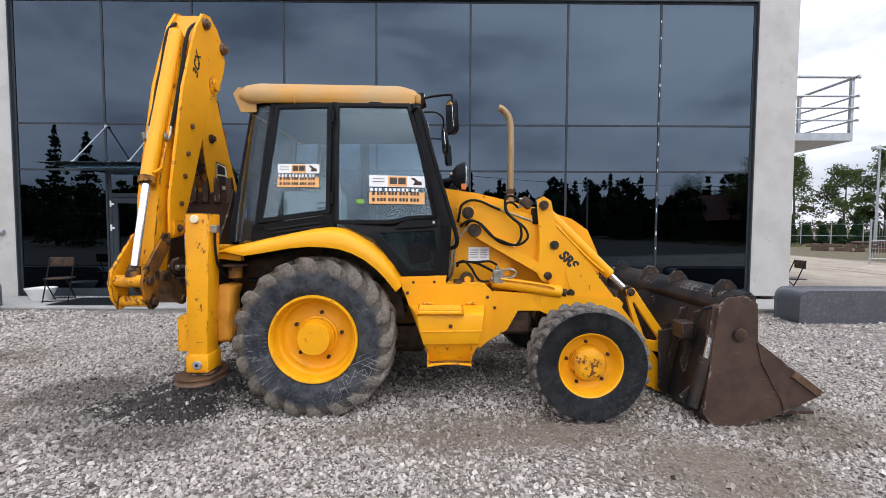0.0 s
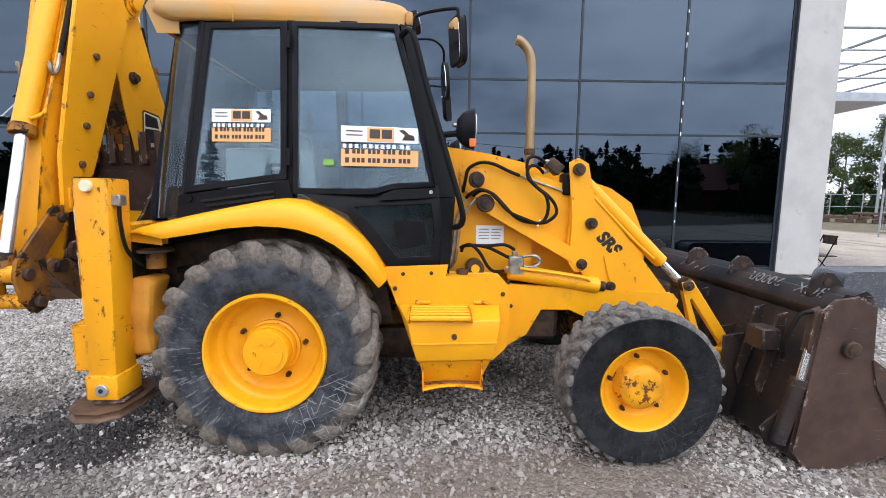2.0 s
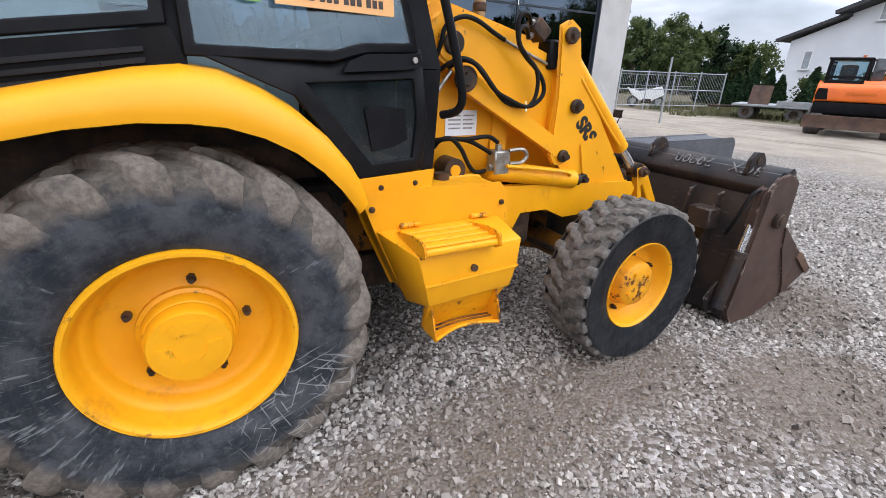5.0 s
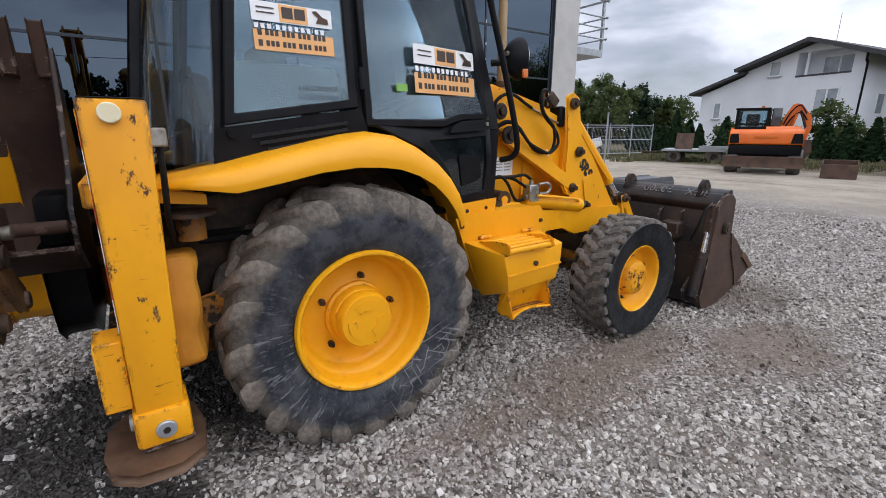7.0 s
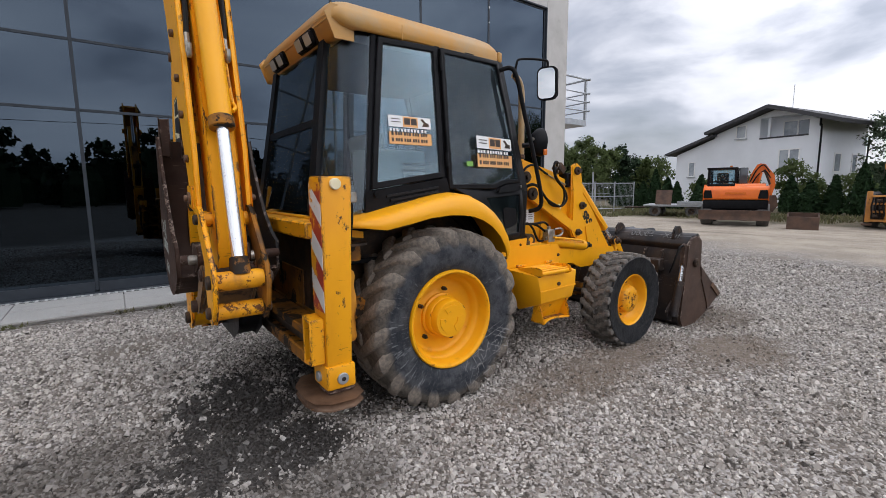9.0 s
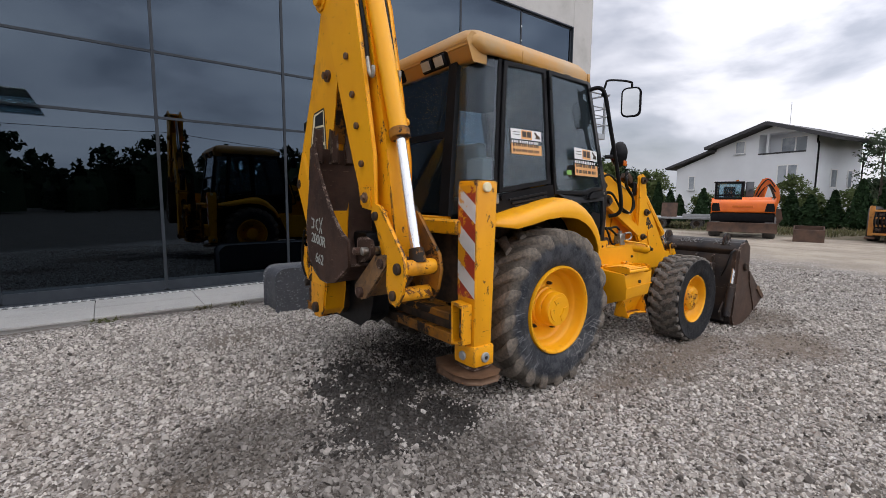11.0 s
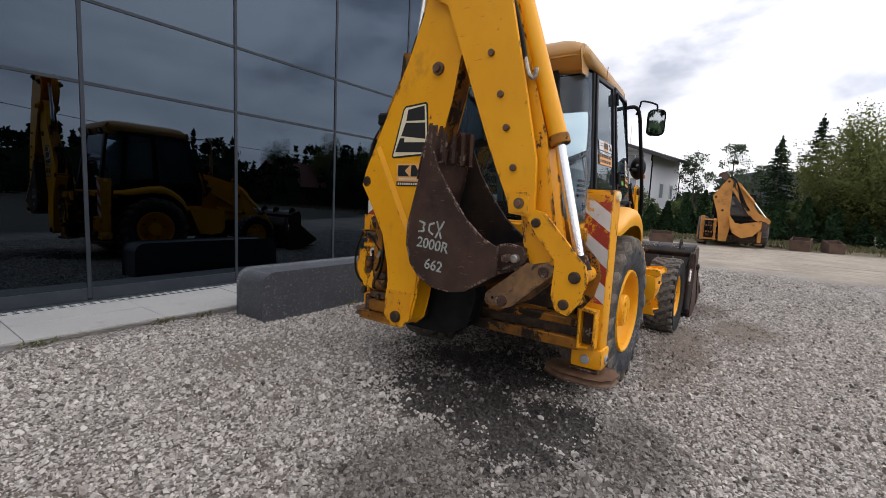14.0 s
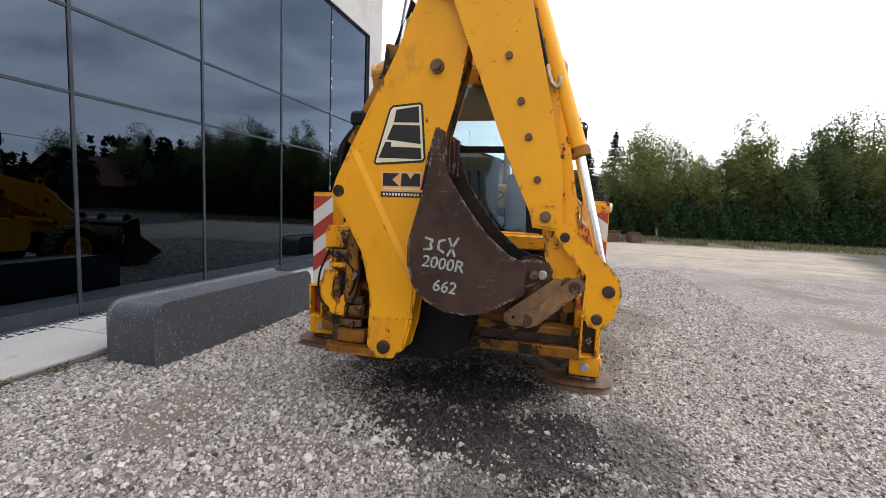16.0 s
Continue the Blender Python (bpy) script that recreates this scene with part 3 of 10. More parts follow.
def smooth_line(pts, n=8):
    pts = [Vector(p) for p in pts]
    out = []
    for i in range(len(pts) - 1):
        a, b, c, d = pts[max(i - 1, 0)], pts[i], pts[i + 1], pts[min(i + 2, len(pts) - 1)]
        for k in range(n):
            t = k / n
            out.append(0.5 * ((2 * b) + (c - a) * t + (2 * a - 5 * b + 4 * c - d) * t * t + (3 * b - a - 3 * c + d) * t ** 3))
    out.append(pts[-1])
    return out


def tube(pts, r, seg=8, n=6, bm=None, straight=False):
    b = bm or bmesh.new()
    line = [Vector(p) for p in pts] if straight else smooth_line(pts, n)
    rings = []
    u = None
    for i, p in enumerate(line):
        d = (line[min(i + 1, len(line) - 1)] - line[max(i - 1, 0)]).normalized()
        u = d.orthogonal().normalized() if u is None else (u - d * u.dot(d)).normalized()
        v = d.cross(u)
        rings.append([b.verts.new(p + (u * math.cos(2 * math.pi * k / seg) + v * math.sin(2 * math.pi * k / seg)) * r) for k in range(seg)])
    for a, c in zip(rings, rings[1:]):
        for k in range(seg):
            b.faces.new((a[k], a[(k + 1) % seg], c[(k + 1) % seg], c[k]))
    b.faces.new(rings[0][::-1])
    b.faces.new(rings[-1])
    return b


def lathe(profile, origin, axis, seg=48, bm=None, closed=False):
    """Turns a profile of (radius, height along the axis) round an axis."""
    b = bm or bmesh.new()
    o = Vector(origin)
    u, v, d = basis(axis)
    rings = []
    for r, h in profile:
        rings.append([b.verts.new(o + d * h + (u * math.cos(2 * math.pi * k / seg) + v * math.sin(2 * math.pi * k / seg)) * max(r, 1e-4)) for k in range(seg)])
    pairs = list(zip(rings, rings[1:]))
    if closed:
        pairs.append((rings[-1], rings[0]))
    for a, c in pairs:
        for k in range(seg):
            b.faces.new((a[k], a[(k + 1) % seg], c[(k + 1) % seg], c[k]))
    return b


def sheet(quad, thick, bm=None):
    """A thin slab on four corners, thickened to both sides."""
    b = bm or bmesh.new()
    q = [Vector(p) for p in quad]
    nrm = (q[1] - q[0]).cross(q[2] - q[0]).normalized() * (thick / 2)
    lo, hi = [b.verts.new(p - nrm) for p in q], [b.verts.new(p + nrm) for p in q]
    n = len(q)
    b.faces.new(lo[::-1])
    b.faces.new(hi)
    for k in range(n):
        b.faces.new((lo[k], lo[(k + 1) % n], hi[(k + 1) % n], hi[k]))
    return b


def ring_frame(outer, inner, axis, a0, a1, bevel=0.0):
    """A frame between two outlines with the same number of corners."""
    b = bmesh.new()
    k, i, j = AX[axis]

    def ring(pts, a):
        out = []
        for p in pts:
            c = [0, 0, 0]
            c[k], c[i], c[j] = a, p[0], p[1]
            out.append(b.verts.new(c))
        return out

    o0, o1, i0, i1 = ring(outer, a0), ring(outer, a1), ring(inner, a0), ring(inner, a1)
    n = len(outer)
    for q in range(n):
        w = (q + 1) % n
        b.faces.new((o0[q], o0[w], i0[w], i0[q]))
        b.faces.new((o1[w], o1[q], i1[q], i1[w]))
        b.faces.new((o0[w], o0[q], o1[q], o1[w]))
        b.faces.new((i0[q], i0[w], i1[w], i1[q]))
    return finish(b, bevel)


def letters(text, size, material, m, parent, name="lettering", label="", depth=0.0015, font_shear=0.0, bold=0.0, scale_x=1.0):
    """Raised lettering from the built-in font, turned to a mesh. m places it: x along the line, y up, z out of the surface."""
    cu = bpy.data.curves.new(name, "FONT")
    cu.body, cu.size, cu.extrude, cu.shear, cu.offset = text, size, depth, font_shear, bold
    cu.align_x, cu.align_y = "CENTER", "CENTER"
    cu.resolution_u = 3
    tmp = bpy.data.objects.new(name, cu)
    me = bpy.data.meshes.new_from_object(tmp)
    bpy.data.objects.remove(tmp)
    me.transform(m @ Matrix.Diagonal((scale_x, 1, 1, 1)))
    me.materials.append(material)
    ob = new(name, me)
    ob.parent = parent
    return tagged(ob, label) if label else ob


def on_face(origin, right, up):
    """A placing matrix for flat things: x to the right, y up, z out."""
    r, u = Vector(right).normalized(), Vector(up).normalized()
    w = r.cross(u)
    m = Matrix.Identity(4)
    for i, c in enumerate((r, u, w)):
        m[0][i], m[1][i], m[2][i] = c
    m.translation = Vector(origin)
    return m


def flat(m, x0, y0, x1, y1, h=0.0015, bm=None):
    """A thin raised patch on a placing matrix."""
    b = bm or bmesh.new()
    s = len(b.verts)
    box((x0, y0, 0), (x1, y1, h), bm=b)
    b.verts.ensure_lookup_table()
    for v in b.verts[s:]:
        v.co = m @ v.co
    return b


def flat_poly(m, pts, h=0.0015, bm=None):
    b = bm or bmesh.new()
    s = len(b.verts)
    prism(pts, "z", 0, h, bm=b)
    b.verts.ensure_lookup_table()
    for v in b.verts[s:]:
        v.co = m @ v.co
    return b


def bolt(parent, p, d, r=0.02, h=0.02, material=None, name="bolt"):
    b = rod(p, Vector(p) + Vector(d).normalized() * h, r, r * 0.92, 8)
    rod(Vector(p) - Vector(d).normalized() * 0.004, Vector(p) + Vector(d).normalized() * h * 0.35, r * 1.4, seg=14, bm=b)
    return part(name, b, material or M["steel_dark"], parent)


# ---------------------------------------------------------------- ground
def soft_spot(n, l, vec, centre, size, wob, lo=0.75, hi=1.15, nscale=2.2):
    """1 inside an uneven round patch, 0 outside."""
    sub = n.new("ShaderNodeVectorMath")
    sub.operation = "SUBTRACT"
    sub.inputs[1].default_value = (*centre, 0)
    l.new(vec, sub.inputs[0])
    div = n.new("ShaderNodeVectorMath")
    div.operation = "DIVIDE"
    div.inputs[1].default_value = (*size, 1e6)
    l.new(sub.outputs[0], div.inputs[0])
    ln = n.new("ShaderNodeVectorMath")
    ln.operation = "LENGTH"
    l.new(div.outputs[0], ln.inputs[0])
    ns = n.new("ShaderNodeTexNoise")
    ns.inputs["Scale"].default_value, ns.inputs["Detail"].default_value, ns.inputs["Roughness"].default_value = nscale, 8, 0.7
    l.new(vec, ns.inputs["Vector"])
    add = n.new("ShaderNodeMath")
    add.operation = "MULTIPLY_ADD"
    add.inputs[1].default_value = wob
    l.new(ns.outputs["Fac"], add.inputs[0])
    l.new(ln.outputs["Value"], add.inputs[2])
    mr = n.new("ShaderNodeMapRange")
    mr.interpolation_type = "SMOOTHSTEP"
    mr.inputs["From Min"].default_value, mr.inputs["From Max"].default_value = lo + wob * 0.5, hi + wob * 0.5
    mr.inputs["To Min"].default_value, mr.inputs["To Max"].default_value = 1, 0
    l.new(add.outputs[0], mr.inputs["Value"])
    return mr.outputs["Result"]


# oily and muddy patches, with shade under the loader painted in: centre, size
# first spot: shade below the rear frame, painted as dark ground
OIL_SHADE = [((-1.62, 4.85), (0.55, 0.80)), ((-2.42, 4.66), (0.46, 0.82)), ((-2.48, 4.10), (0.66, 0.42)), ((-2.20, 3.84), (0.36, 0.22))]
# first two spots: shade under the belly, painted as dark ground
DAMP_SHADE = [((-1.75, 4.95), (1.0, 0.95)), ((-0.6, 4.9), (1.4, 0.8)), ((-3.35, 4.35), (0.75, 0.60)), ((-2.3, 3.45), (0.8, 0.40)), ((-3.0, 3.7), (0.5, 0.4)), ((-3.55, 3.25), (0.55, 0.45))]
MUD = [((1.75, 3.05), (0.95, 0.45)), ((-4.35, 3.75), (1.0, 0.75)), ((-5.2, 5.4), (0.7, 0.6)), ((0.5, 3.55), (1.5, 0.40)), ((2.7, 3.6), (0.8, 0.6)), ((-3.9, 2.4), (0.7, 0.4))]


def ground_nodes(m, stones):
    m.use_nodes = True
    n, l = m.node_tree.nodes, m.node_tree.links
    p = n["Principled BSDF"]
    co = n.new("ShaderNodeTexCoord")
    vec = co.outputs["Object"]

    def noise_at(s, d=6, r=0.65):
        t = n.new("ShaderNodeTexNoise")
        t.inputs["Scale"].default_value, t.inputs["Detail"].default_value, t.inputs["Roughness"].default_value = s, d, r
        l.new(vec, t.inputs["Vector"])
        return t.outputs["Fac"]

    def step(f, a, b):
        t = n.new("ShaderNodeMapRange")
        t.interpolation_type = "SMOOTHSTEP"
        t.inputs["From Min"].default_value, t.inputs["From Max"].default_value = a, b
        l.new(f, t.inputs["Value"])
        return t.outputs["Result"]

    def blend(f, a, b):
        t = n.new("ShaderNodeMix")
        t.data_type = "RGBA"
        l.new(f, t.inputs["Factor"])
        for s, v in ((t.inputs["A"], a), (t.inputs["B"], b)):
            if isinstance(v, tuple):
                s.default_value = (*v, 1)
            else:
                l.new(v, s)
        return t.outputs["Result"]

    def math_node(op, a, b):
        t = n.new("ShaderNodeMath")
        t.operation = op
        for s, v in zip(t.inputs, (a, b)):
            if isinstance(v, (int, float)):
                s.default_value = v
            else:
                l.new(v, s)
        return t.outputs[0]

    sep = n.new("ShaderNodeSeparateXYZ")
    l.new(vec, sep.inputs[0])
    if stones:
        g = n.new("ShaderNodeNewGeometry")
        rp = n.new("ShaderNodeValToRGB")
        e = rp.color_ramp.elements
        e[0].position, e[0].color = 0.0, (0.19, 0.168, 0.147, 1)
        e[1].position, e[1].color = 1.0, (0.64, 0.602, 0.555, 1)
        for pos, c in ((0.35, (0.355, 0.323, 0.288, 1)), (0.7, (0.51, 0.470, 0.424, 1)), (0.88, (0.61, 0.566, 0.515, 1))):
            k = e.new(pos)
            k.color = c
        l.new(g.outputs["Random Per Island"], rp.inputs["Fac"])
        col = rp.outputs["Color"]
    else:
        vo = n.new("ShaderNodeTexVoronoi")
        vo.inputs["Scale"].default_value = 52
        vo.inputs["Randomness"].default_value = 1.0
        l.new(vec, vo.inputs["Vector"])
        rp = n.new("ShaderNodeValToRGB")
        e = rp.color_ramp.elements
        e[0].position, e[0].color = 0.0, (0.062, 0.050, 0.040, 1)
        e[1].position, e[1].color = 1.0, (0.517, 0.488, 0.463, 1)
        k = e.new(0.5)
        k.color = (0.215, 0.188, 0.162, 1)
        sr = n.new("ShaderNodeSeparateColor")
        l.new(vo.outputs["Color"], sr.inputs[0])
        l.new(sr.outputs[0], rp.inputs["Fac"])
        col = rp.outputs["Color"]
        # fines between the stones
        col = blend(step(noise_at(0.55), 0.46, 0.66), col, (0.190, 0.160, 0.130))
        # sandy yard beyond the gravel
        edge = math_node("ADD", sep.outputs["X"], math_node("MULTIPLY", noise_at(0.35), 6.0))
        edge2 = math_node("ADD", edge, math_node("MULTIPLY", sep.outputs["Y"], -0.12))
        sand = blend(step(noise_at(0.8, 10, 0.72), 0.36, 0.66), (0.42, 0.36, 0.285), (0.29, 0.245, 0.19))
        sand = blend(step(noise_at(9, 6), 0.5, 0.7), sand, (0.36, 0.325, 0.28))
        # wheel tracks along the yard
        tm = n.new("ShaderNodeMapping")
        tm.inputs["Rotation"].default_value = (0, 0, 0.12)
        tm.inputs["Scale"].default_value = (1.5, 0.07, 1.0)
        l.new(vec, tm.inputs["Vector"])
        tn = n.new("ShaderNodeTexNoise")
        tn.inputs["Scale"].default_value, tn.inputs["Detail"].default_value, tn.inputs["Roughness"].default_value = 1.5, 6, 0.7
        l.new(tm.outputs["Vector"], tn.inputs["Vector"])
        sand = blend(step(tn.outputs["Fac"], 0.54, 0.66), sand, (0.20, 0.165, 0.125))
        col = blend(step(edge2, 11.2, 14.0), col, sand)
        # grass and weeds further out
        grass = blend(step(noise_at(1.6, 9, 0.75), 0.36, 0.60), (0.078, 0.076, 0.032), (0.145, 0.112, 0.072))
        gx = math_node("ADD", sep.outputs["X"], math_node("MULTIPLY", noise_at(0.7), 3.0))
        col = blend(step(gx, 20.9, 22.5), col, grass)
        sy = math_node("ADD", math_node("MULTIPLY", sep.outputs["Y"], -1.0), math_node("MULTIPLY", noise_at(0.4), 5.0))
        col = blend(step(sy, 22.0, 26.0), col, grass)
        # unseen ground south of gravel, west of sandy yard, darkened to dim its reflection
        so = math_node("ADD", math_node("MULTIPLY", sep.outputs["Y"], -1.0), math_node("MULTIPLY", sep.outputs["X"], -0.35))
        col = blend(step(math_node("ADD", so, math_node("MULTIPLY", noise_at(0.5), 2.0)), 1.6, 3.4), col, blend(step(noise_at(1.1, 9, 0.7), 0.4, 0.6), (0.055, 0.050, 0.036), (0.085, 0.070, 0.052)))
    mud = None
    for c, s in MUD:
        k = soft_spot(n, l, vec, c, s, 2.6, 0.35, 1.25, 1.3)
        mud = k if mud is None else math_node("MAXIMUM", mud, k)
    col = blend(math_node("MULTIPLY", mud, 0.80 if not stones else 0.60), col, (0.165, 0.128, 0.095))
    # real stains plus the shade spots under the loader
    oil_shade = None
    for c, s in OIL_SHADE:
        k = soft_spot(n, l, vec, c, s, 2.2, 0.50, 1.12, 3.4)
        oil_shade = k if oil_shade is None else math_node("MAXIMUM", oil_shade, k)
    damp_shade = None
    for c, s in DAMP_SHADE:
        k = soft_spot(n, l, vec, c, s, 1.3, 0.4, 1.1, 3.0)
        damp_shade = k if damp_shade is None else math_node("MAXIMUM", damp_shade, k)
    col = blend(math_node("MULTIPLY", damp_shade, 0.62), col, (0.06, 0.050, 0.041))
    if stones:
        rag = math_node("ADD", oil_shade, math_node("MULTIPLY", math_node("SUBTRACT", g.outputs["Random Per Island"], 0.5), -1.08))
        oil_shade_amount = step(rag, 0.42, 0.58)
    else:
        oil_shade_amount = oil_shade
    col = blend(math_node("MULTIPLY", oil_shade_amount, 0.90), col, (0.026, 0.022, 0.019))
    l.new(col, p.inputs["Base Color"])
    rg = n.new("ShaderNodeMapRange")
    rg.inputs["To Min"].default_value, rg.inputs["To Max"].default_value = 0.9, 0.55
    l.new(oil_shade, rg.inputs["Value"])
    l.new(rg.outputs["Result"], p.inputs["Roughness"])
    b = n.new("ShaderNodeBump")
    b.inputs["Strength"].default_value, b.inputs["Distance"].default_value = (0.5, 0.004) if stones else (0.9, 0.014)
    if stones:
        l.new(noise_at(150, 3), b.inputs["Height"])
    else:
        l.new(vo.outputs["Distance"], b.inputs["Height"])
        b.invert = True
    l.new(b.outputs["Normal"], p.inputs["Normal"])
    return m


M["ground"] = ground_nodes(bpy.data.materials.new("grey_gravel_ground"), False)
M["stones"] = ground_nodes(bpy.data.materials.new("loose_crushed_stones"), True)


def ground_height(x, y):
    near = max(0.0, 1 - max(abs(x) - 9, abs(y - 4) - 9, 0) / 6)
    return near * (0.022 * noise.noise((x * 0.55, y * 0.55, 0.3)) + 0.010 * noise.noise((x * 1.9, y * 1.9, 1.7))) - 0.012


def spread(lo, hi, inner_lo, inner_hi, fine):
    mid = list(np.arange(inner_lo, inner_hi + 1e-6, fine))
    up, s = [], fine
    v = inner_hi
    while v < hi:
        s *= 1.35
        v = min(hi, v + s)
        up.append(v)
    dn, s, v = [], fine, inner_lo
    while v > lo:
        s *= 1.35
        v = max(lo, v - s)
        dn.append(v)
    return dn[::-1] + mid + up


def build_ground():
    xs, ys = spread(-900, 900, -9, 9, 0.16), spread(-900, 900, -3, 9.6, 0.16)
    verts = [(x, y, ground_height(x, y)) for y in ys for x in xs]
    w = len(xs)
    faces = [(j * w + i, j * w + i + 1, (j + 1) * w + i + 1, (j + 1) * w + i) for j in range(len(ys) - 1) for i in range(w - 1)]
    me = bpy.data.meshes.new("ground")
    me.from_pydata(verts, [], faces)
    me.materials.append(M["ground"])
    me.shade_smooth()
    return tagged(new("ground", me), "grey crushed gravel yard with muddy patches, sandy further out", "ground", kind="structure")


build_ground()


def build_stones():
    rng = np.random.default_rng(11)
    regions = (((-6.5, 4.4, 0.95, 8.1), 165000, 0.0089), ((4.4, 8.6, 1.0, 8.2), 20000, 0.0112), ((-9, -6.5, 3, 8.4), 6000, 0.013), ((-4.6, -2.7, 2.5, 3.7), 1500, 0.0165))
    cs, rs = [], []
    for (x0, x1, y0, y1), k, r in regions:
        cs.append(np.column_stack([rng.uniform(x0, x1, k), rng.uniform(y0, y1, k)]))
        rs.append(r * rng.lognormal(0, 0.40, k))
    c, r = np.vstack(cs), np.clip(np.concatenate(rs), 0.005, 0.027)
    keep = np.ones(len(c), bool)
    for (cx, cy), (sx, sy) in MUD:
        d = np.hypot((c[:, 0] - cx) / sx, (c[:, 1] - cy) / sy)
        d = d + 0.9 * np.array([noise.noise((x * 1.7, y * 1.7, 5.0)) for x, y in c])
        keep &= (d > 0.95) | (rng.random(len(c)) < 0.34 + 0.45 * d)
    # stretches driven bare, in bands along the machine
    bare = np.array([noise.noise((x * 0.42, y * 0.95, 9.0)) + 0.55 * noise.noise((x * 1.5, y * 1.9, 4.0)) for x, y in c])
    keep &= rng.random(len(c)) > np.clip((bare - 0.14) * 2.4, 0, 0.6)
    c, r = c[keep], r[keep]
    r = r * np.array([1 + 0.28 * noise.noise((x * 0.9, y * 0.9, 2.0)) for x, y in c])
    k = len(c)
    z = np.array([ground_height(x, y) for x, y in c])
    chip = np.array([(1, 0.5, -0.6), (-0.5, 1, -0.6), (-1, -0.5, -0.6), (0.5, -1, -0.6), (0.66, 0.2, 0.7), (-0.2, 0.66, 0.8), (-0.66, -0.2, 0.7), (0.2, -0.66, 0.8)], float)
    tri = np.array([(0, 1, 4), (1, 5, 4), (1, 2, 5), (2, 6, 5), (2, 3, 6), (3, 7, 6), (3, 0, 7), (0, 4, 7), (4, 5, 6), (4, 6, 7)])
    v = chip[None] * rng.uniform(0.75, 1.2, (k, 8, 1)) + rng.normal(0, 0.15, (k, 8, 3))
    v *= np.stack([rng.uniform(0.85, 1.25, k), rng.uniform(0.65, 1.0, k), rng.uniform(0.7, 1.1, k)], 1)[:, None, :]
    ang = rng.normal(0, 0.45, (k, 2))
    for a, (i, j) in ((ang[:, 0], (1, 2)), (ang[:, 1], (0, 2)), (rng.uniform(0, 6.28, k), (0, 1))):
        ca, sa = np.cos(a)[:, None], np.sin(a)[:, None]
        vi, vj = v[:, :, i] * ca - v[:, :, j] * sa, v[:, :, i] * sa + v[:, :, j] * ca
        v[:, :, i], v[:, :, j] = vi, vj
    v *= r[:, None, None]
    v[:, :, 0] += c[:, 0, None]
    v[:, :, 1] += c[:, 1, None]
    v[:, :, 2] += (z + r * 0.42)[:, None]
    f = (tri[None] + (np.arange(k) * 8)[:, None, None]).reshape(-1, 3)
    me = bpy.data.meshes.new("gravel")
    me.from_pydata(v.reshape(-1, 3), [], f)
    me.materials.append(M["stones"])
    return tagged(new("gravel", me), "loose grey crushed stones lying on the yard", "gravel", kind="stuff")


build_stones()

# ---------------------------------------------------------------- building with the glass front
FY = 9.62                                                   # face of the front wall
XM = [-8.90, -7.06, -5.20, -3.31, -1.39, 0.57, 2.60, 4.54, 6.50]   # mullions
ZR = [0.10, 2.73, 3.69, 6.20]                               # transoms
TOP, WX0, WX1, BACK = 7.9, -15.0, 7.40, 21.0


def wall(name, lo, hi, material, label):
    return tagged(link_mesh(name, box(lo, hi, 0.012), material), label, "wall", kind="structure")


wall("wall_front_left", (WX0, FY, 0), (XM[0] - 0.05, FY + 0.35, TOP), M["concrete"], "pale grey concrete front wall beside the glazing")
wall("wall_front_right", (XM[-1] + 0.05, FY, 0.10), (WX1, FY + 0.35, TOP), M["concrete"], "pale grey concrete pier at the building corner")
wall("wall_front_top", (XM[0] - 0.05, FY, ZR[-1] + 0.05), (XM[-1] + 0.05, FY + 0.35, TOP), M["concrete"], "pale concrete band above the glazing")
wall("wall_side", (WX1 - 0.35, FY + 0.352, 0), (WX1 - 0.003, BACK, TOP), M["concrete"], "pale concrete side wall with a steel balcony")
wall("wall_side_far", (WX0, FY + 0.352, 0), (WX0 + 0.35, BACK, TOP), M["concrete"], "pale concrete end wall of the building")
wall("wall_back", (WX0, BACK, 0), (WX1, BACK + 0.35, TOP), M["concrete"], "pale concrete back wall of the building")
wall("wall_inner", (WX0 + 0.4, 14.5, 0.1), (WX1 - 0.4, 14.65, TOP - 0.4), M["hall"], "dark partition wall inside the building")
tagged(link_mesh("ceiling", box((WX0 + 0.01, FY + 0.01, TOP - 0.35), (WX1 - 0.36, BACK - 0.01, TOP - 0.05)), M["hall"]), "flat roof slab of the building", "ceiling", kind="structure")
tagged(link_mesh("floor", box((WX0 + 0.36, FY + 0.36, 0.02), (WX1 - 0.36, BACK - 0.01, 0.08)), M["hall"]), "dark floor inside the building", "floor", kind="structure")


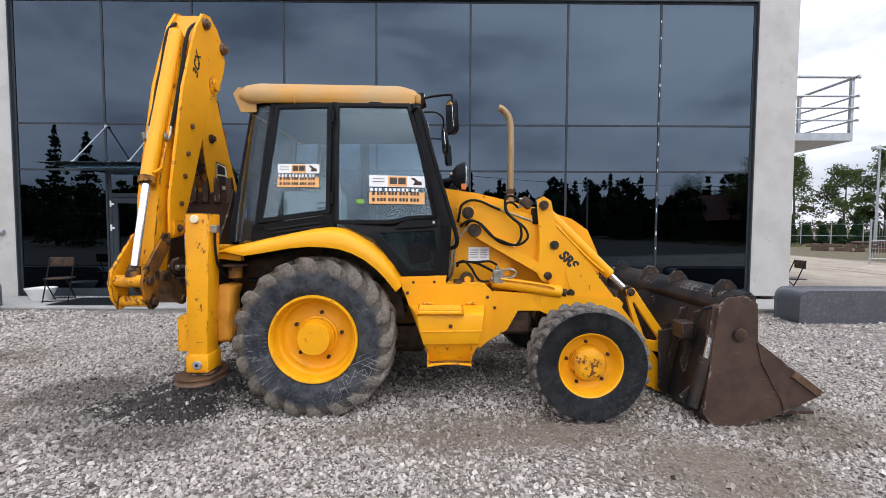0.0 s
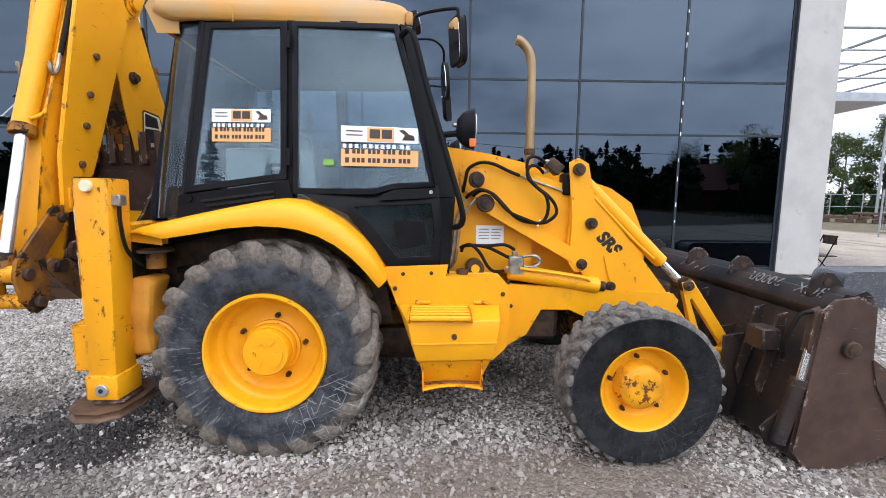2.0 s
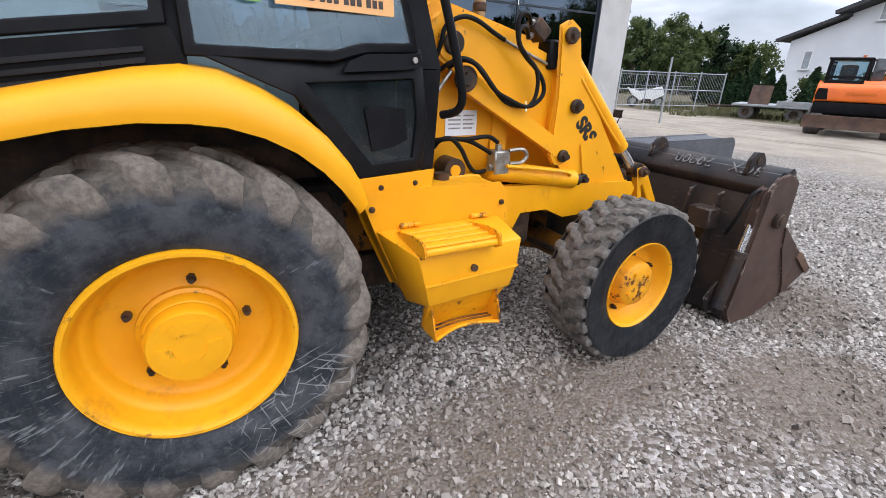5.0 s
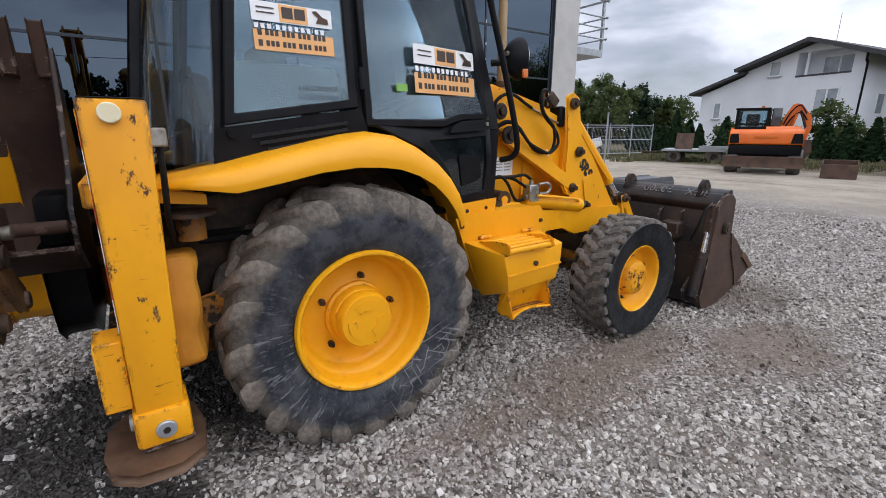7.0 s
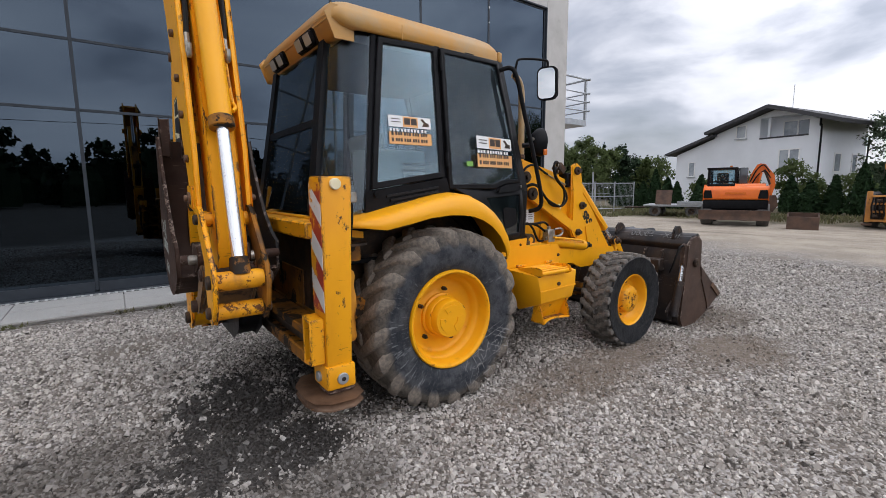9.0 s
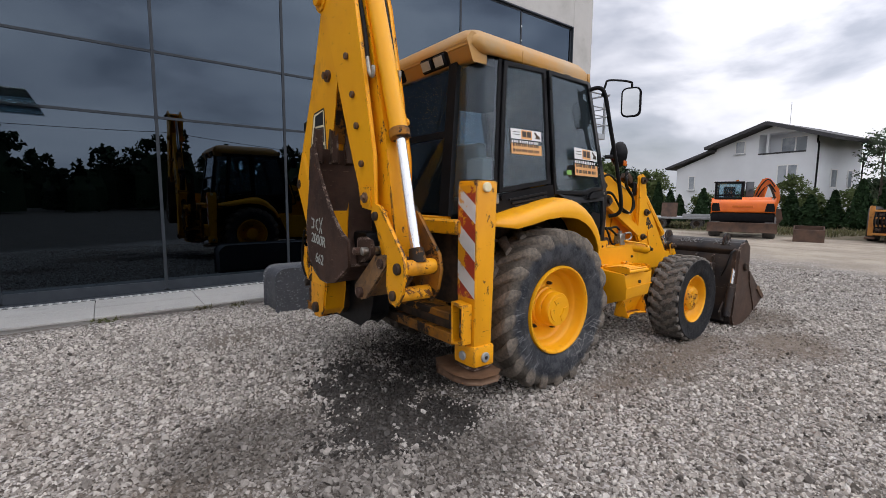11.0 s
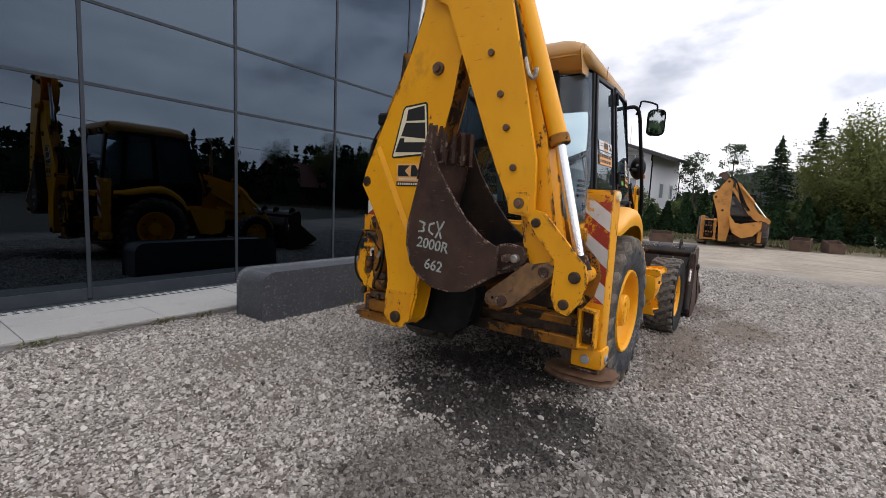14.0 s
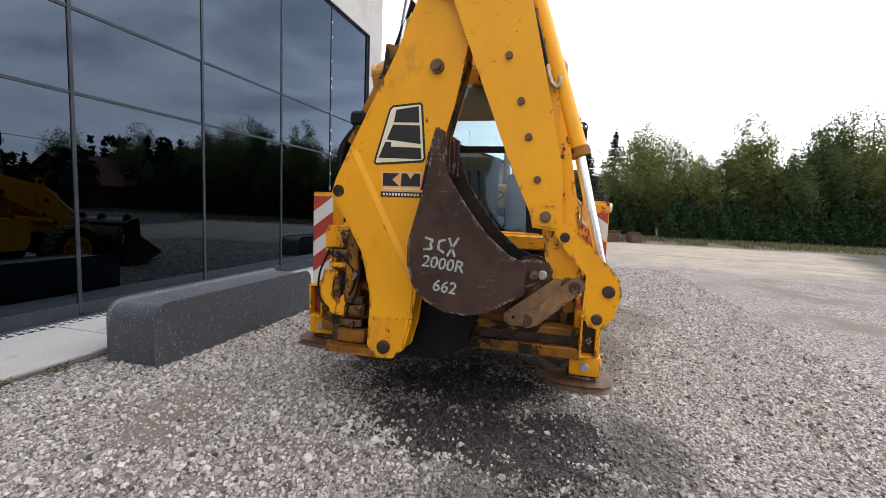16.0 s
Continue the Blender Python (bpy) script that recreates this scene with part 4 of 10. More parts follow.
def build_glazing():
    g = thing("window_1", "dark tinted curtain-wall glazing in anthracite aluminium frames", "window")
    tagged(g, kind="structure")
    for i in range(len(XM) - 1):
        for j in range(3):
            if i == 1 and j == 0:
                continue
            b = box((XM[i] + 0.012, FY + 0.060, ZR[j] + 0.012), (XM[i + 1] - 0.012, FY + 0.078, ZR[j + 1] - 0.012))
            # each pane sits a touch out of true
            a = random.uniform(-0.0009, 0.0009)
            for v in b.verts:
                v.co.y += a * (v.co.x - XM[i]) + random.uniform(-0.0006, 0.0006)
            part("pane", b, M["facade_glass"], g, smooth=0)
    for i, x in enumerate(XM):
        part("mullion", box((x - 0.022, FY + 0.045, ZR[0]), (x + 0.022, FY + 0.20, ZR[-1]), 0.003), M["frame"], g)
    for j, z in enumerate(ZR):
        for i in range(len(XM) - 1):
            if j == 0 and i == 1:
                continue
            part("transom", box((XM[i] + 0.0225, FY + 0.048, z - 0.02), (XM[i + 1] - 0.0225, FY + 0.19, z + (0.13 if j == 0 else 0.02)), 0.003), M["frame"], g)
    fr = bmesh.new()
    box((XM[0] - 0.049, FY - 0.008, ZR[0] - 0.04), (XM[0] - 0.0225, FY + 0.20, ZR[-1] + 0.049), bm=fr)
    box((XM[-1] + 0.0225, FY - 0.008, ZR[0] - 0.04), (XM[-1] + 0.049, FY + 0.20, ZR[-1] + 0.049), bm=fr)
    box((XM[0] - 0.0225, FY - 0.008, ZR[-1] + 0.021), (XM[-1] + 0.0225, FY + 0.20, ZR[-1] + 0.049), bm=fr)
    part("window_frame", fr, M["frame"], g)
    part("window_sill", box((XM[0], FY - 0.03, 0.02), (XM[-1], FY + 0.20, 0.079), 0.004), M["frame"], g)
    # loose white bits of sealing tape down one joint
    for k in range(13):
        z = 1.0 + k * 0.40 + random.uniform(-0.12, 0.12)
        part("tape_scrap", box((XM[7] - 0.012, FY + 0.036, z), (XM[7] + random.uniform(0.0, 0.012), FY + 0.044, z + random.uniform(0.03, 0.09)), 0.002), M["white"], g, "white scrap of sealing tape")
    return g


build_glazing()


def build_entrance():
    d = thing("door_1", "dark glazed entrance door in an aluminium frame, closed", "door")
    tagged(d, kind="structure")
    x0, x1 = XM[1] + 0.03, XM[2] - 0.03
    y0 = FY + 0.05
    part("door_frame", ring_frame([(x0, 0.09), (x1, 0.09), (x1, 2.70), (x0, 2.70)], [(x0 + 0.07, 0.13), (x1 - 0.07, 0.13), (x1 - 0.07, 2.15), (x0 + 0.07, 2.15)], "y", y0, y0 + 0.10, 0.004), M["frame"], d)
    part("transom_pane", box((x0 + 0.08, y0 - 0.004, 2.24), (x1 - 0.08, y0 - 0.001, 2.66)), M["facade_glass"], d, smooth=0)
    part("door_leaf", ring_frame([(x0 + 0.08, 0.14), (x1 - 0.08, 0.14), (x1 - 0.08, 2.14), (x0 + 0.08, 2.14)], [(x0 + 0.19, 0.26), (x1 - 0.19, 0.26), (x1 - 0.19, 2.03), (x0 + 0.19, 2.03)], "y", y0 - 0.01, y0 + 0.06, 0.004), M["frame"], d)
    part("door_pane", box((x0 + 0.20, y0 + 0.02, 0.27), (x1 - 0.20, y0 + 0.035, 2.02)), M["facade_glass"], d, smooth=0)
    for z in (0.32, 1.45, 1.95):
        b = box((x0 + 0.045, y0 - 0.035, z), (x0 + 0.075, y0 - 0.011, z + 0.13), 0.004)
        part("hinge", b, M["white"], d, "white door hinge")
        part("hinge_leaf", box((x0 + 0.078, y0 - 0.03, z + 0.04), (x0 + 0.13, y0 - 0.0125, z + 0.08), 0.004), M["white"], d)
    part("door_handle", tube([(x1 - 0.14, y0 - 0.012, 1.0), (x1 - 0.14, y0 - 0.07, 1.0), (x1 - 0.14, y0 - 0.07, 1.35), (x1 - 0.14, y0 - 0.012, 1.35)], 0.012, straight=True), M["galv"], d)
    # frameless glass canopy on two stays
    c = thing("canopy", "clear glass entrance canopy hung on two steel stays", "canopy")
    part("glass_sheet", box((XM[1] - 0.55, FY - 1.0, 2.74), (XM[2] + 0.55, FY + 0.04, 2.755), 0.002), M["cab_glass"], c)
    for x in (XM[1] + 0.05, XM[2] - 0.75):
        part("stay", rod((x, FY + 0.03, 3.62), (x - 0.0, FY - 0.85, 2.78), 0.013), M["galv"], c)
        part("stay_fixing", rod((x, FY + 0.045, 3.62), (x, FY + 0.0, 3.62), 0.03), M["galv"], c)
        part("clamp", box((x - 0.03, FY - 0.88, 2.757), (x + 0.03, FY - 0.82, 2.79), 0.005), M["galv"], c)


build_entrance()


def build_pavement():
    pv = thing("pavement", "strip of pale concrete paving slabs along the building", "pavement")
    tagged(pv, kind="structure")
    part("bedding", box((-15.0, 8.37, -0.10), (7.42, 9.60, 0.035)), M["concrete"], pv)
    y0, y1, y2 = 8.32, 8.93, 9.46
    x = -15.0
    while x < 7.3:
        for a, b in ((y0, y1), (y1, y2)):
            dz = random.uniform(-0.004, 0.004)
            part("slab", box((x + 0.004, a + 0.004, 0.036), (min(x + 1.2, 7.42) - 0.004, b - 0.004, 0.068 + dz), 0.004), M["slab"], pv)
        x += 1.2
    # slot drain against the glass
    part("drain_channel", box((-8.9, 9.463, 0.036), (6.5, 9.588, 0.063)), M["black"], pv)
    g = bmesh.new()
    xx = -8.9
    while xx < 6.5:
        box((xx, 9.464, 0.0635), (xx + 0.034, 9.587, 0.068), bm=g)
        xx += 0.10
    box((-8.9, 9.525, 0.0635), (6.5, 9.535, 0.068), bm=g)
    box((-8.9, 9.5875, 0.0635), (6.5, 9.5895, 0.068), bm=g)
    tagged(part("drain_grate", g, M["bright_galv"], pv, "galvanised slotted drain grate"), kind="stuff")


build_pavement()


def stone_bench(x0, x1, y0, y1, h, label):
    b = bmesh.new()
    r = 0.13
    prof = [(x0, 0.0)]
    for k in range(7):
        a = math.pi - k * math.pi / 12
        prof.append((x0 + r + r * math.cos(a), h - r + r * math.sin(a)))
    for k in range(7):
        a = math.pi / 2 - k * math.pi / 12
        prof.append((x1 - r + r * math.cos(a), h - r + r * math.sin(a)))
    prof.append((x1, 0.0))
    prism([(p[0], p[1] - 0.03 if p[1] == 0 else p[1]) for p in prof], "y", y0, y1, bm=b)
    b2 = finish(b, 0.035, 3, 60)
    return tagged(link_mesh("stone_bench", b2, M["granite"]), label, "bench", "stone benches along the building")


stone_bench(-2.22, 0.32, 7.58, 8.14, 0.545, "polished grey granite block bench with rounded ends on the gravel")
stone_bench(5.88, 8.45, 7.42, 7.98, 0.50, "grey granite block bench at the building corner")
stone_bench(-10.75, -8.18, 7.9, 8.45, 0.53, "grey granite block bench beside the entrance")


def build_balcony():
    b = thing("balcony", "galvanised steel balcony with horizontal rails on the side wall", "balcony")
    x0, x1, y0, y1, z = WX1, 9.15, 10.2, 13.2, 3.50
    part("deck", box((x0, y0, z), (x1, y1, z + 0.18), 0.01), M["galv"], b)
    part("bracket", prism([(x0, z - 0.45), (x0 + 0.55, z - 0.12), (x0 + 0.55, z - 0.004), (x0, z - 0.004)], "y", y0 + 0.25, y0 + 0.5, 0.01), M["galv"], b)
    for x, y in ((x0 + 0.10, y0 + 0.04), (x1 - 0.04, y0 + 0.04), (x1 - 0.04, (y0 + y1) / 2), (x1 - 0.04, y1 - 0.04)):
        part("post", box((x - 0.035, y - 0.035, z + 0.181), (x + 0.035, y + 0.035, z + 1.37), 0.004), M["galv"], b)
    for k, zz in enumerate((0.45, 0.72, 0.98, 1.40)):
        r = 0.020 if k < 3 else 0.03
        part("rail", rod((x0 + 0.01, y0 - 0.0, z + zz), (x1 + 0.10, y0 - 0.0, z + zz), r, seg=10), M["galv"], b)
        part("rail", rod((x1, y0 - 0.1, z + zz), (x1, y1, z + zz), r, seg=10), M["galv"], b)


build_balcony()


def build_wall_fittings():
    l = thing("wall_lamp", "white box lamp on the concrete wall", "wall lamp", at=(-9.32, FY, 3.85))
    part("housing", box((-0.06, -0.12, 0.0), (0.10, 0.0, 0.24), 0.02, 2), M["white"], l)
    part("lens", box((-0.05, -0.135, 0.02), (0.09, -0.121, 0.10), 0.005), M["lens_red"], l, "red lens")
    s = thing("wall_socket", "small grey socket box on the concrete wall", "socket", at=(-9.22, FY, 1.36))
    part("box", box((-0.06, -0.06, 0), (0.06, 0, 0.11), 0.012, 2), M["galv"], s)
    part("lid", box((-0.05, -0.075, 0.02), (0.05, -0.061, 0.09), 0.006), M["galv"], s)


build_wall_fittings()


def folding_chair(at, rz, label):
    c = thing("folding_chair", label, "chair", at=at, rz=rz)
    for s in (-0.20, 0.20):
        part("back_leg", tube([(s, 0.22, 0.01), (s, 0.0, 0.45), (s, -0.16, 0.86)], 0.012, straight=True), M["black"], c)
        part("front_leg", tube([(s * 0.86, -0.24, 0.01), (s * 0.86, 0.20, 0.47)], 0.012, straight=True), M["black"], c)
    part("seat", box((-0.20, -0.20, 0.44), (0.20, 0.16, 0.465), 0.01), M["steel_dark"], c)
    part("backrest", box((-0.20, -0.165, 0.68), (0.20, -0.145, 0.86), 0.008), M["steel_dark"], c)
    part("crossbar", rod((-0.172, -0.22, 0.035), (0.172, -0.22, 0.035), 0.009), M["black"], c)
    part("crossbar", rod((-0.2, 0.21, 0.03), (0.2, 0.21, 0.03), 0.009), M["black"], c)


folding_chair((-7.55, 9.0, 0.068), 200, "black folding chair standing beside the entrance")
folding_chair((7.75, 10.0, -0.012), 80, "black folding chair standing behind the building corner")


def build_pot():
    b = lathe([(0.0, 0.0), (0.15, 0.0), (0.24, 0.20), (0.26, 0.24), (0.235, 0.24), (0.20, 0.12), (0.0, 0.10)], (-8.05, 9.15, 0.068), (0, 0, 1), 28)
    tagged(link_mesh("plant_pot", b, M["white"]), "empty white plastic bowl pot beside the entrance", "pot")
    tagged(link_mesh("doormat", box((-7.4, 8.5, 0.068), (-5.5, 9.35, 0.082), 0.004), M["black"]), "black rubber doormat before the entrance door", "doormat")


build_pot()


# ---------------------------------------------------------------- the backhoe loader
CY = 4.91                                                   # its centre line
BL = thing("backhoe_loader", "used yellow backhoe loader with its boom swung sideways, parked on gravel", "backhoe loader", at=(0, CY, 0))
BL_INV = Matrix.Translation((0, -CY, 0))


def bpart(name, bm, material, label="", smooth=40):
    """A part of the loader, in world axes."""
    ob = part(name, bm, material, BL, label, smooth)
    ob.matrix_parent_inverse = BL_INV
    return ob


def far(bm):
    """The same on the other side of the loader."""
    for v in bm.verts:
        v.co.y = 2 * CY - v.co.y
    return bm


# ---- wheels
def tyre_mesh(c, out, R, rim, hw, lug_h, ring_seg=64, rib=0.0):
    """The smooth carcass of a tyre, with a raised rub rib on the sidewall where it has one."""
    t = R - lug_h
    half = [(rim, 0.78), (rim + 0.03, 0.90), (rim + (t - rim) * 0.45, 1.0)]
    half += [(rib - 0.020, 1.0), (rib - 0.010, 1.035), (rib, 1.03), (rib + 0.004, 0.95)] if rib else [(rim + (t - rim) * 0.72, 0.985)]
    half += [(t - 0.030, 0.91), (t - 0.008, 0.80), (t, 0.5)]
    prof = half + [(t + 0.004, 0.0)] + [(r, -h) for r, h in half[::-1]]
    return lathe([(r, h * hw) for r, h in prof], c, Vector((0, out, 0)), ring_seg)


# one lug from the sidewall to the tread's middle: height across, top and root below the carcass, turn round the wheel, width
REAR_LUG = ((0.975, -0.100, -0.135, -0.050, 0.50), (0.985, -0.066, -0.115, -0.036, 0.78), (0.965, -0.030, -0.085, -0.014, 0.95), (0.915, 0.012, -0.050, 0.012, 1.08), (0.80, 0.036, -0.03, 0.05, 1.05), (0.45, 0.042, -0.02, 0.14, 0.95), (-0.06, 0.042, -0.02, 0.26, 0.80))
FRONT_LUG = ((0.955, -0.020, -0.050, -0.005, 0.75), (0.94, 0.004, -0.045, 0.0, 0.95), (0.90, 0.020, -0.035, 0.0, 1.0), (0.66, 0.027, -0.02, 0.005, 1.0), (0.56, 0.028, -0.02, 0.075, 1.05), (0.30, 0.028, -0.02, 0.095, 1.0), (0.20, 0.028, -0.02, 0.15, 1.05), (-0.04, 0.027, -0.02, 0.165, 0.9))


def tyre_lugs(wheel, c, out, t, hw, count, lug_w, shape, material, rng):
    ctr = Vector(c)
    for side in (1, -1):
        for k in range(count):
            b = bmesh.new()
            th0 = 2 * math.pi * (k + (0.5 if side < 0 else 0)) / count + rng.uniform(-0.02, 0.02)
            worn = rng.uniform(0.72, 1.0)
            st = []
            for h, top, root, turn, w in shape:
                top = top * worn if top > 0 else top
                rt, w = t + top - rng.uniform(0, 0.006), w * rng.uniform(0.86, 1.1)
                ring = []
                for dt, r in ((-0.56, t + root), (-0.40, rt - 0.010), (-0.2, rt - 0.002), (0.2, rt), (0.40, rt - 0.008), (0.56, t + root)):
                    a = th0 + turn + dt * lug_w * w / t
                    # the flanks sink into the sidewall
                    dip = 1.055 if abs(dt) < 0.3 else (1.035 if abs(dt) < 0.5 else 0.985)
                    ring.append(b.verts.new(ctr + Vector((math.cos(a) * r, out * h * hw * side * dip, math.sin(a) * r))))
                st.append(ring)
            b.faces.new(st[0])
            b.faces.new(st[-1][::-1])
            for p, q in zip(st, st[1:]):
                for i in range(5):
                    b.faces.new((p[i], p[i + 1], q[i + 1], q[i]))
            part("tyre_lug", b, material, wheel, smooth=36)


def rear_wheel(cx, cy, cz, out):
    c = (cx, cy, cz)
    d = (0, out, 0)
    prof = [(0.366, 0.150), (0.366, 0.190), (0.360, 0.202), (0.348, 0.202), (0.338, 0.190), (0.332, 0.165), (0.326, 0.105), (0.314, 0.092), (0.300, 0.084), (0.291, 0.050), (0.280, 0.036), (0.258, 0.028),
            (0.185, 0.026), (0.176, 0.032), (0.10, 0.032)]
    w = bpart("rear_wheel", lathe(prof, c, d, 64), M["rim"], "yellow dished steel wheel rim", 50)
    part("tyre", tyre_mesh(c, out, 0.680, 0.356, 0.215, 0.042, 84), M["rear_tyre"], w, "worn dusty black tractor tyre with chevron lugs", 50)
    tyre_lugs(w, c, out, 0.638, 0.215, 20, 0.118, REAR_LUG, M["rear_lug"], random.Random(3))
    hb = lathe([(0.172, 0.026), (0.170, 0.052), (0.156, 0.060), (0.150, 0.110), (0.144, 0.114), (0.141, 0.166), (0.132, 0.180), (0.0, 0.181)], c, d, 40)
    part("hub", hb, M["yellow"], w, "yellow hub with a raised cast emblem", 50)
    mm = on_face(Vector(c) + Vector((0, out * 0.1805, 0)), (-out, 0, 0), (0, 0, 1))
    em = bmesh.new()
    for k in range(3):
        a0 = radians(90 + 120 * k - 38)
        pts = [(0.105 * math.cos(a0 + radians(76) * i / 6), 0.105 * math.sin(a0 + radians(76) * i / 6)) for i in range(7)]
        pts += [(0.055 * math.cos(a0 + radians(76) * i / 4), 0.055 * math.sin(a0 + radians(76) * i / 4)) for i in range(4, -1, -1)]
        flat_poly(mm, pts, 0.006, em)
    part("hub_emblem", em, M["yellow"], w)
    for k in range(5):
        a = radians(80 + 72 * k)
        p = Vector(c) + Vector((math.cos(a) * 0.203, out * 0.022, math.sin(a) * 0.203))
        q = rod(p, p + Vector((0, out * 0.030, 0)), 0.017, seg=6)
        rod(p + Vector((0, out * 0.028, 0)), p + Vector((0, out * 0.048, 0)), 0.010, seg=8, bm=q)
        part("wheel_nut", q, M["steel_dark"], w)
    v = Vector(c) + Vector((-0.27, out * 0.024, -0.13))
    part("valve", rod(v, v + Vector((0, out * 0.03, 0)), 0.008), M["steel_dark"], w)
    return w


def front_wheel(cx, cy, cz, out):
    c = (cx, cy, cz)
    d = (0, out, 0)
    prof = [(0.266, 0.115), (0.266, 0.132), (0.261, 0.140), (0.252, 0.136), (0.244, 0.118), (0.237, 0.070), (0.224, 0.058), (0.214, 0.034), (0.200, 0.028), (0.12, 0.028)]
    w = bpart("front_wheel", lathe(prof, c, d, 56), M["rim"], "yellow steel front wheel rim with chipped paint", 50)
    part("tyre", tyre_mesh(c, out, 0.487, 0.258, 0.166, 0.030, 66, 0.440), M["front_tyre"], w, "black front tyre with a rub rib and dusty tread", 50)
    tyre_lugs(w, c, out, 0.457, 0.166, 25, 0.072, FRONT_LUG, M["front_lug"], random.Random(5))
    hb = lathe([(0.152, 0.028), (0.150, 0.050), (0.140, 0.062), (0.137, 0.098), (0.124, 0.116), (0.06, 0.122), (0.0, 0.121)], c, d, 32)
    part("hub", hb, M["flaked"], w, "yellow hub with flaking paint", 50)
    for k in range(5):
        a = radians(96 + 72 * k)
        p = Vector(c) + Vector((math.cos(a) * 0.178, out * 0.036, math.sin(a) * 0.178))
        q = rod(p, p + Vector((0, out * 0.022, 0)), 0.014, seg=6)
        rod(p + Vector((0, out * 0.02, 0)), p + Vector((0, out * 0.036, 0)), 0.008, seg=8, bm=q)
        part("wheel_nut", q, M["steel_dark"], w)
    for k in range(4):
        a = radians(30 + 90 * k)
        p = Vector(c) + Vector((math.cos(a) * 0.085, out * 0.114, math.sin(a) * 0.085))
        part("hub_bolt", rod(p, p + Vector((0, out * 0.018, 0)), 0.013, seg=6), M["flaked"], w)
    return w


RW, FW = (-1.084, 4.000, 0.632), (1.163, 3.860, 0.446)
rear_wheel(*RW, -1)
rear_wheel(RW[0], 2 * CY - RW[1], RW[2], 1)
front_wheel(*FW, -1)
front_wheel(FW[0], 2 * CY - FW[1], FW[2], 1)

# ---- chassis
ch = box((-1.95, 4.44, 0.62), (0.10, 5.38, 1.02), 0.02)
bpart("rear_chassis", ch, M["yellow_dirty"], "grimy yellow rear chassis")
bpart("rear_axle", lathe([(0.10, -0.60), (0.10, -0.45), (0.13, -0.40), (0.13, -0.22), (0.21, -0.16), (0.23, 0), (0.21, 0.16), (0.13, 0.22), (0.13, 0.40), (0.10, 0.45), (0.10, 0.60)], (RW[0], CY, RW[2]), (0, 1, 0), 24), M["yellow_dirty"])
bpart("front_axle", lathe([(0.10, -0.86), (0.10, -0.72), (0.075, -0.65), (0.085, -0.3), (0.14, -0.1), (0.14, 0.12), (0.085, 0.3), (0.075, 0.65), (0.10, 0.72), (0.10, 0.86)], (FW[0], CY, FW[2]), (0, 1, 0), 20), M["yellow_dirty"])
for s in (0, 1):
    b = box((FW[0] - 0.08, 4.02, FW[2] - 0.13), (FW[0] + 0.08, 4.17, FW[2] + 0.13), 0.03, 2)
    bpart("steering_knuckle", far(b) if s else b, M["yellow_dirty"])
    b = rod((FW[0] - 0.10, 4.20, FW[2] + 0.02), (FW[0] - 0.16, 4.75, FW[2] + 0.02), 0.022)
    bpart("steering_rod", far(b) if s else b, M["steel_dark"])
# belly and gearbox blocks are added to stop daylight passing under the machine
bpart("belly_plate", box((-1.72, 4.42, 0.40), (0.35, 5.40, 0.615), 0.03, 2), M["steel_dark"], "added dark block closing off the underside")
bpart("gearbox", box((-0.9, 4.60, 0.30), (-0.2, 5.22, 0.41), 0.05, 2), M["steel_dark"])
# front frame side plates
fp = [(0.10, 0.985), (0.44, 0.965), (1.58, 0.905), (1.62, 0.86), (1.58, 0.74), (1.00, 0.735), (0.86, 0.80), (0.66, 0.80), (0.56, 0.62), (0.36, 0.50), (0.10, 0.50)]
for s in (0, 1):
    b = prism(fp, "y", 4.25, 4.29, 0.006)
    bpart("frame_side_plate", far(b) if s else b, M["yellow"])
bpart("frame_belly", box((0.11, 4.30, 0.56), (0.8, 5.52, 0.80), 0.03), M["steel_dark"], "dark oily gearbox under the frame")
bpart("frame_front", box((0.9, 4.30, 0.72), (1.60, 5.52, 0.98), 0.02), M["yellow_dirty"])
bpart("axle_mount", box((FW[0] - 0.16, CY - 0.2, 0.45), (FW[0] + 0.16, CY + 0.2, 0.74), 0.03), M["yellow_dirty"])
bpart("drive_shaft", rod((-0.6, CY, 0.60), (0.95, CY - 0.1, 0.50), 0.04), M["steel_dark"])

# ---- side box with the cab step
sb_top = prism([(-0.37, 1.055), (0.34, 1.045), (0.40, 0.98), (0.38, 0.60), (0.30, 0.52), (-0.16, 0.52), (-0.30, 0.86)], "y", 4.04, 4.245, 0.012)
bpart("side_tank", sb_top, M["yellow"], "yellow side tank behind the step")


def tool_box():
    """Closed box with a flat lid, an upright front with one fold, and flanks that run back under the tank."""
    b = bmesh.new()
    ends = []
    for xs_, dy in (((-0.318, -0.238, -0.212, -0.182, -0.168), 0.0), ((0.338, 0.308, 0.290, 0.270, 0.262), 0.032)):
        yz = ((4.036, 0.886), (3.752 + dy, 0.850), (3.744 + dy, 0.718), (3.760 + dy, 0.606), (4.036, 0.500))
        ends.append([b.verts.new((x, y, z)) for x, (y, z) in zip(xs_, yz)])
    for k in range(5):
        b.faces.new((ends[0][k], ends[0][(k + 1) % 5], ends[1][(k + 1) % 5], ends[1][k]))
    b.faces.new(ends[0][::-1])
    b.faces.new(ends[1])
    return finish(b, 0.009, 2, 12)


box_ob = bpart("tool_box", tool_box(), M["yellow"], "yellow tool box with two steps")
part("front_fold", sheet([(-0.212, 3.742, 0.724), (0.290, 3.774, 0.724), (0.290, 3.772, 0.714), (-0.212, 3.740, 0.714)], 0.008), M["yellow"], box_ob)
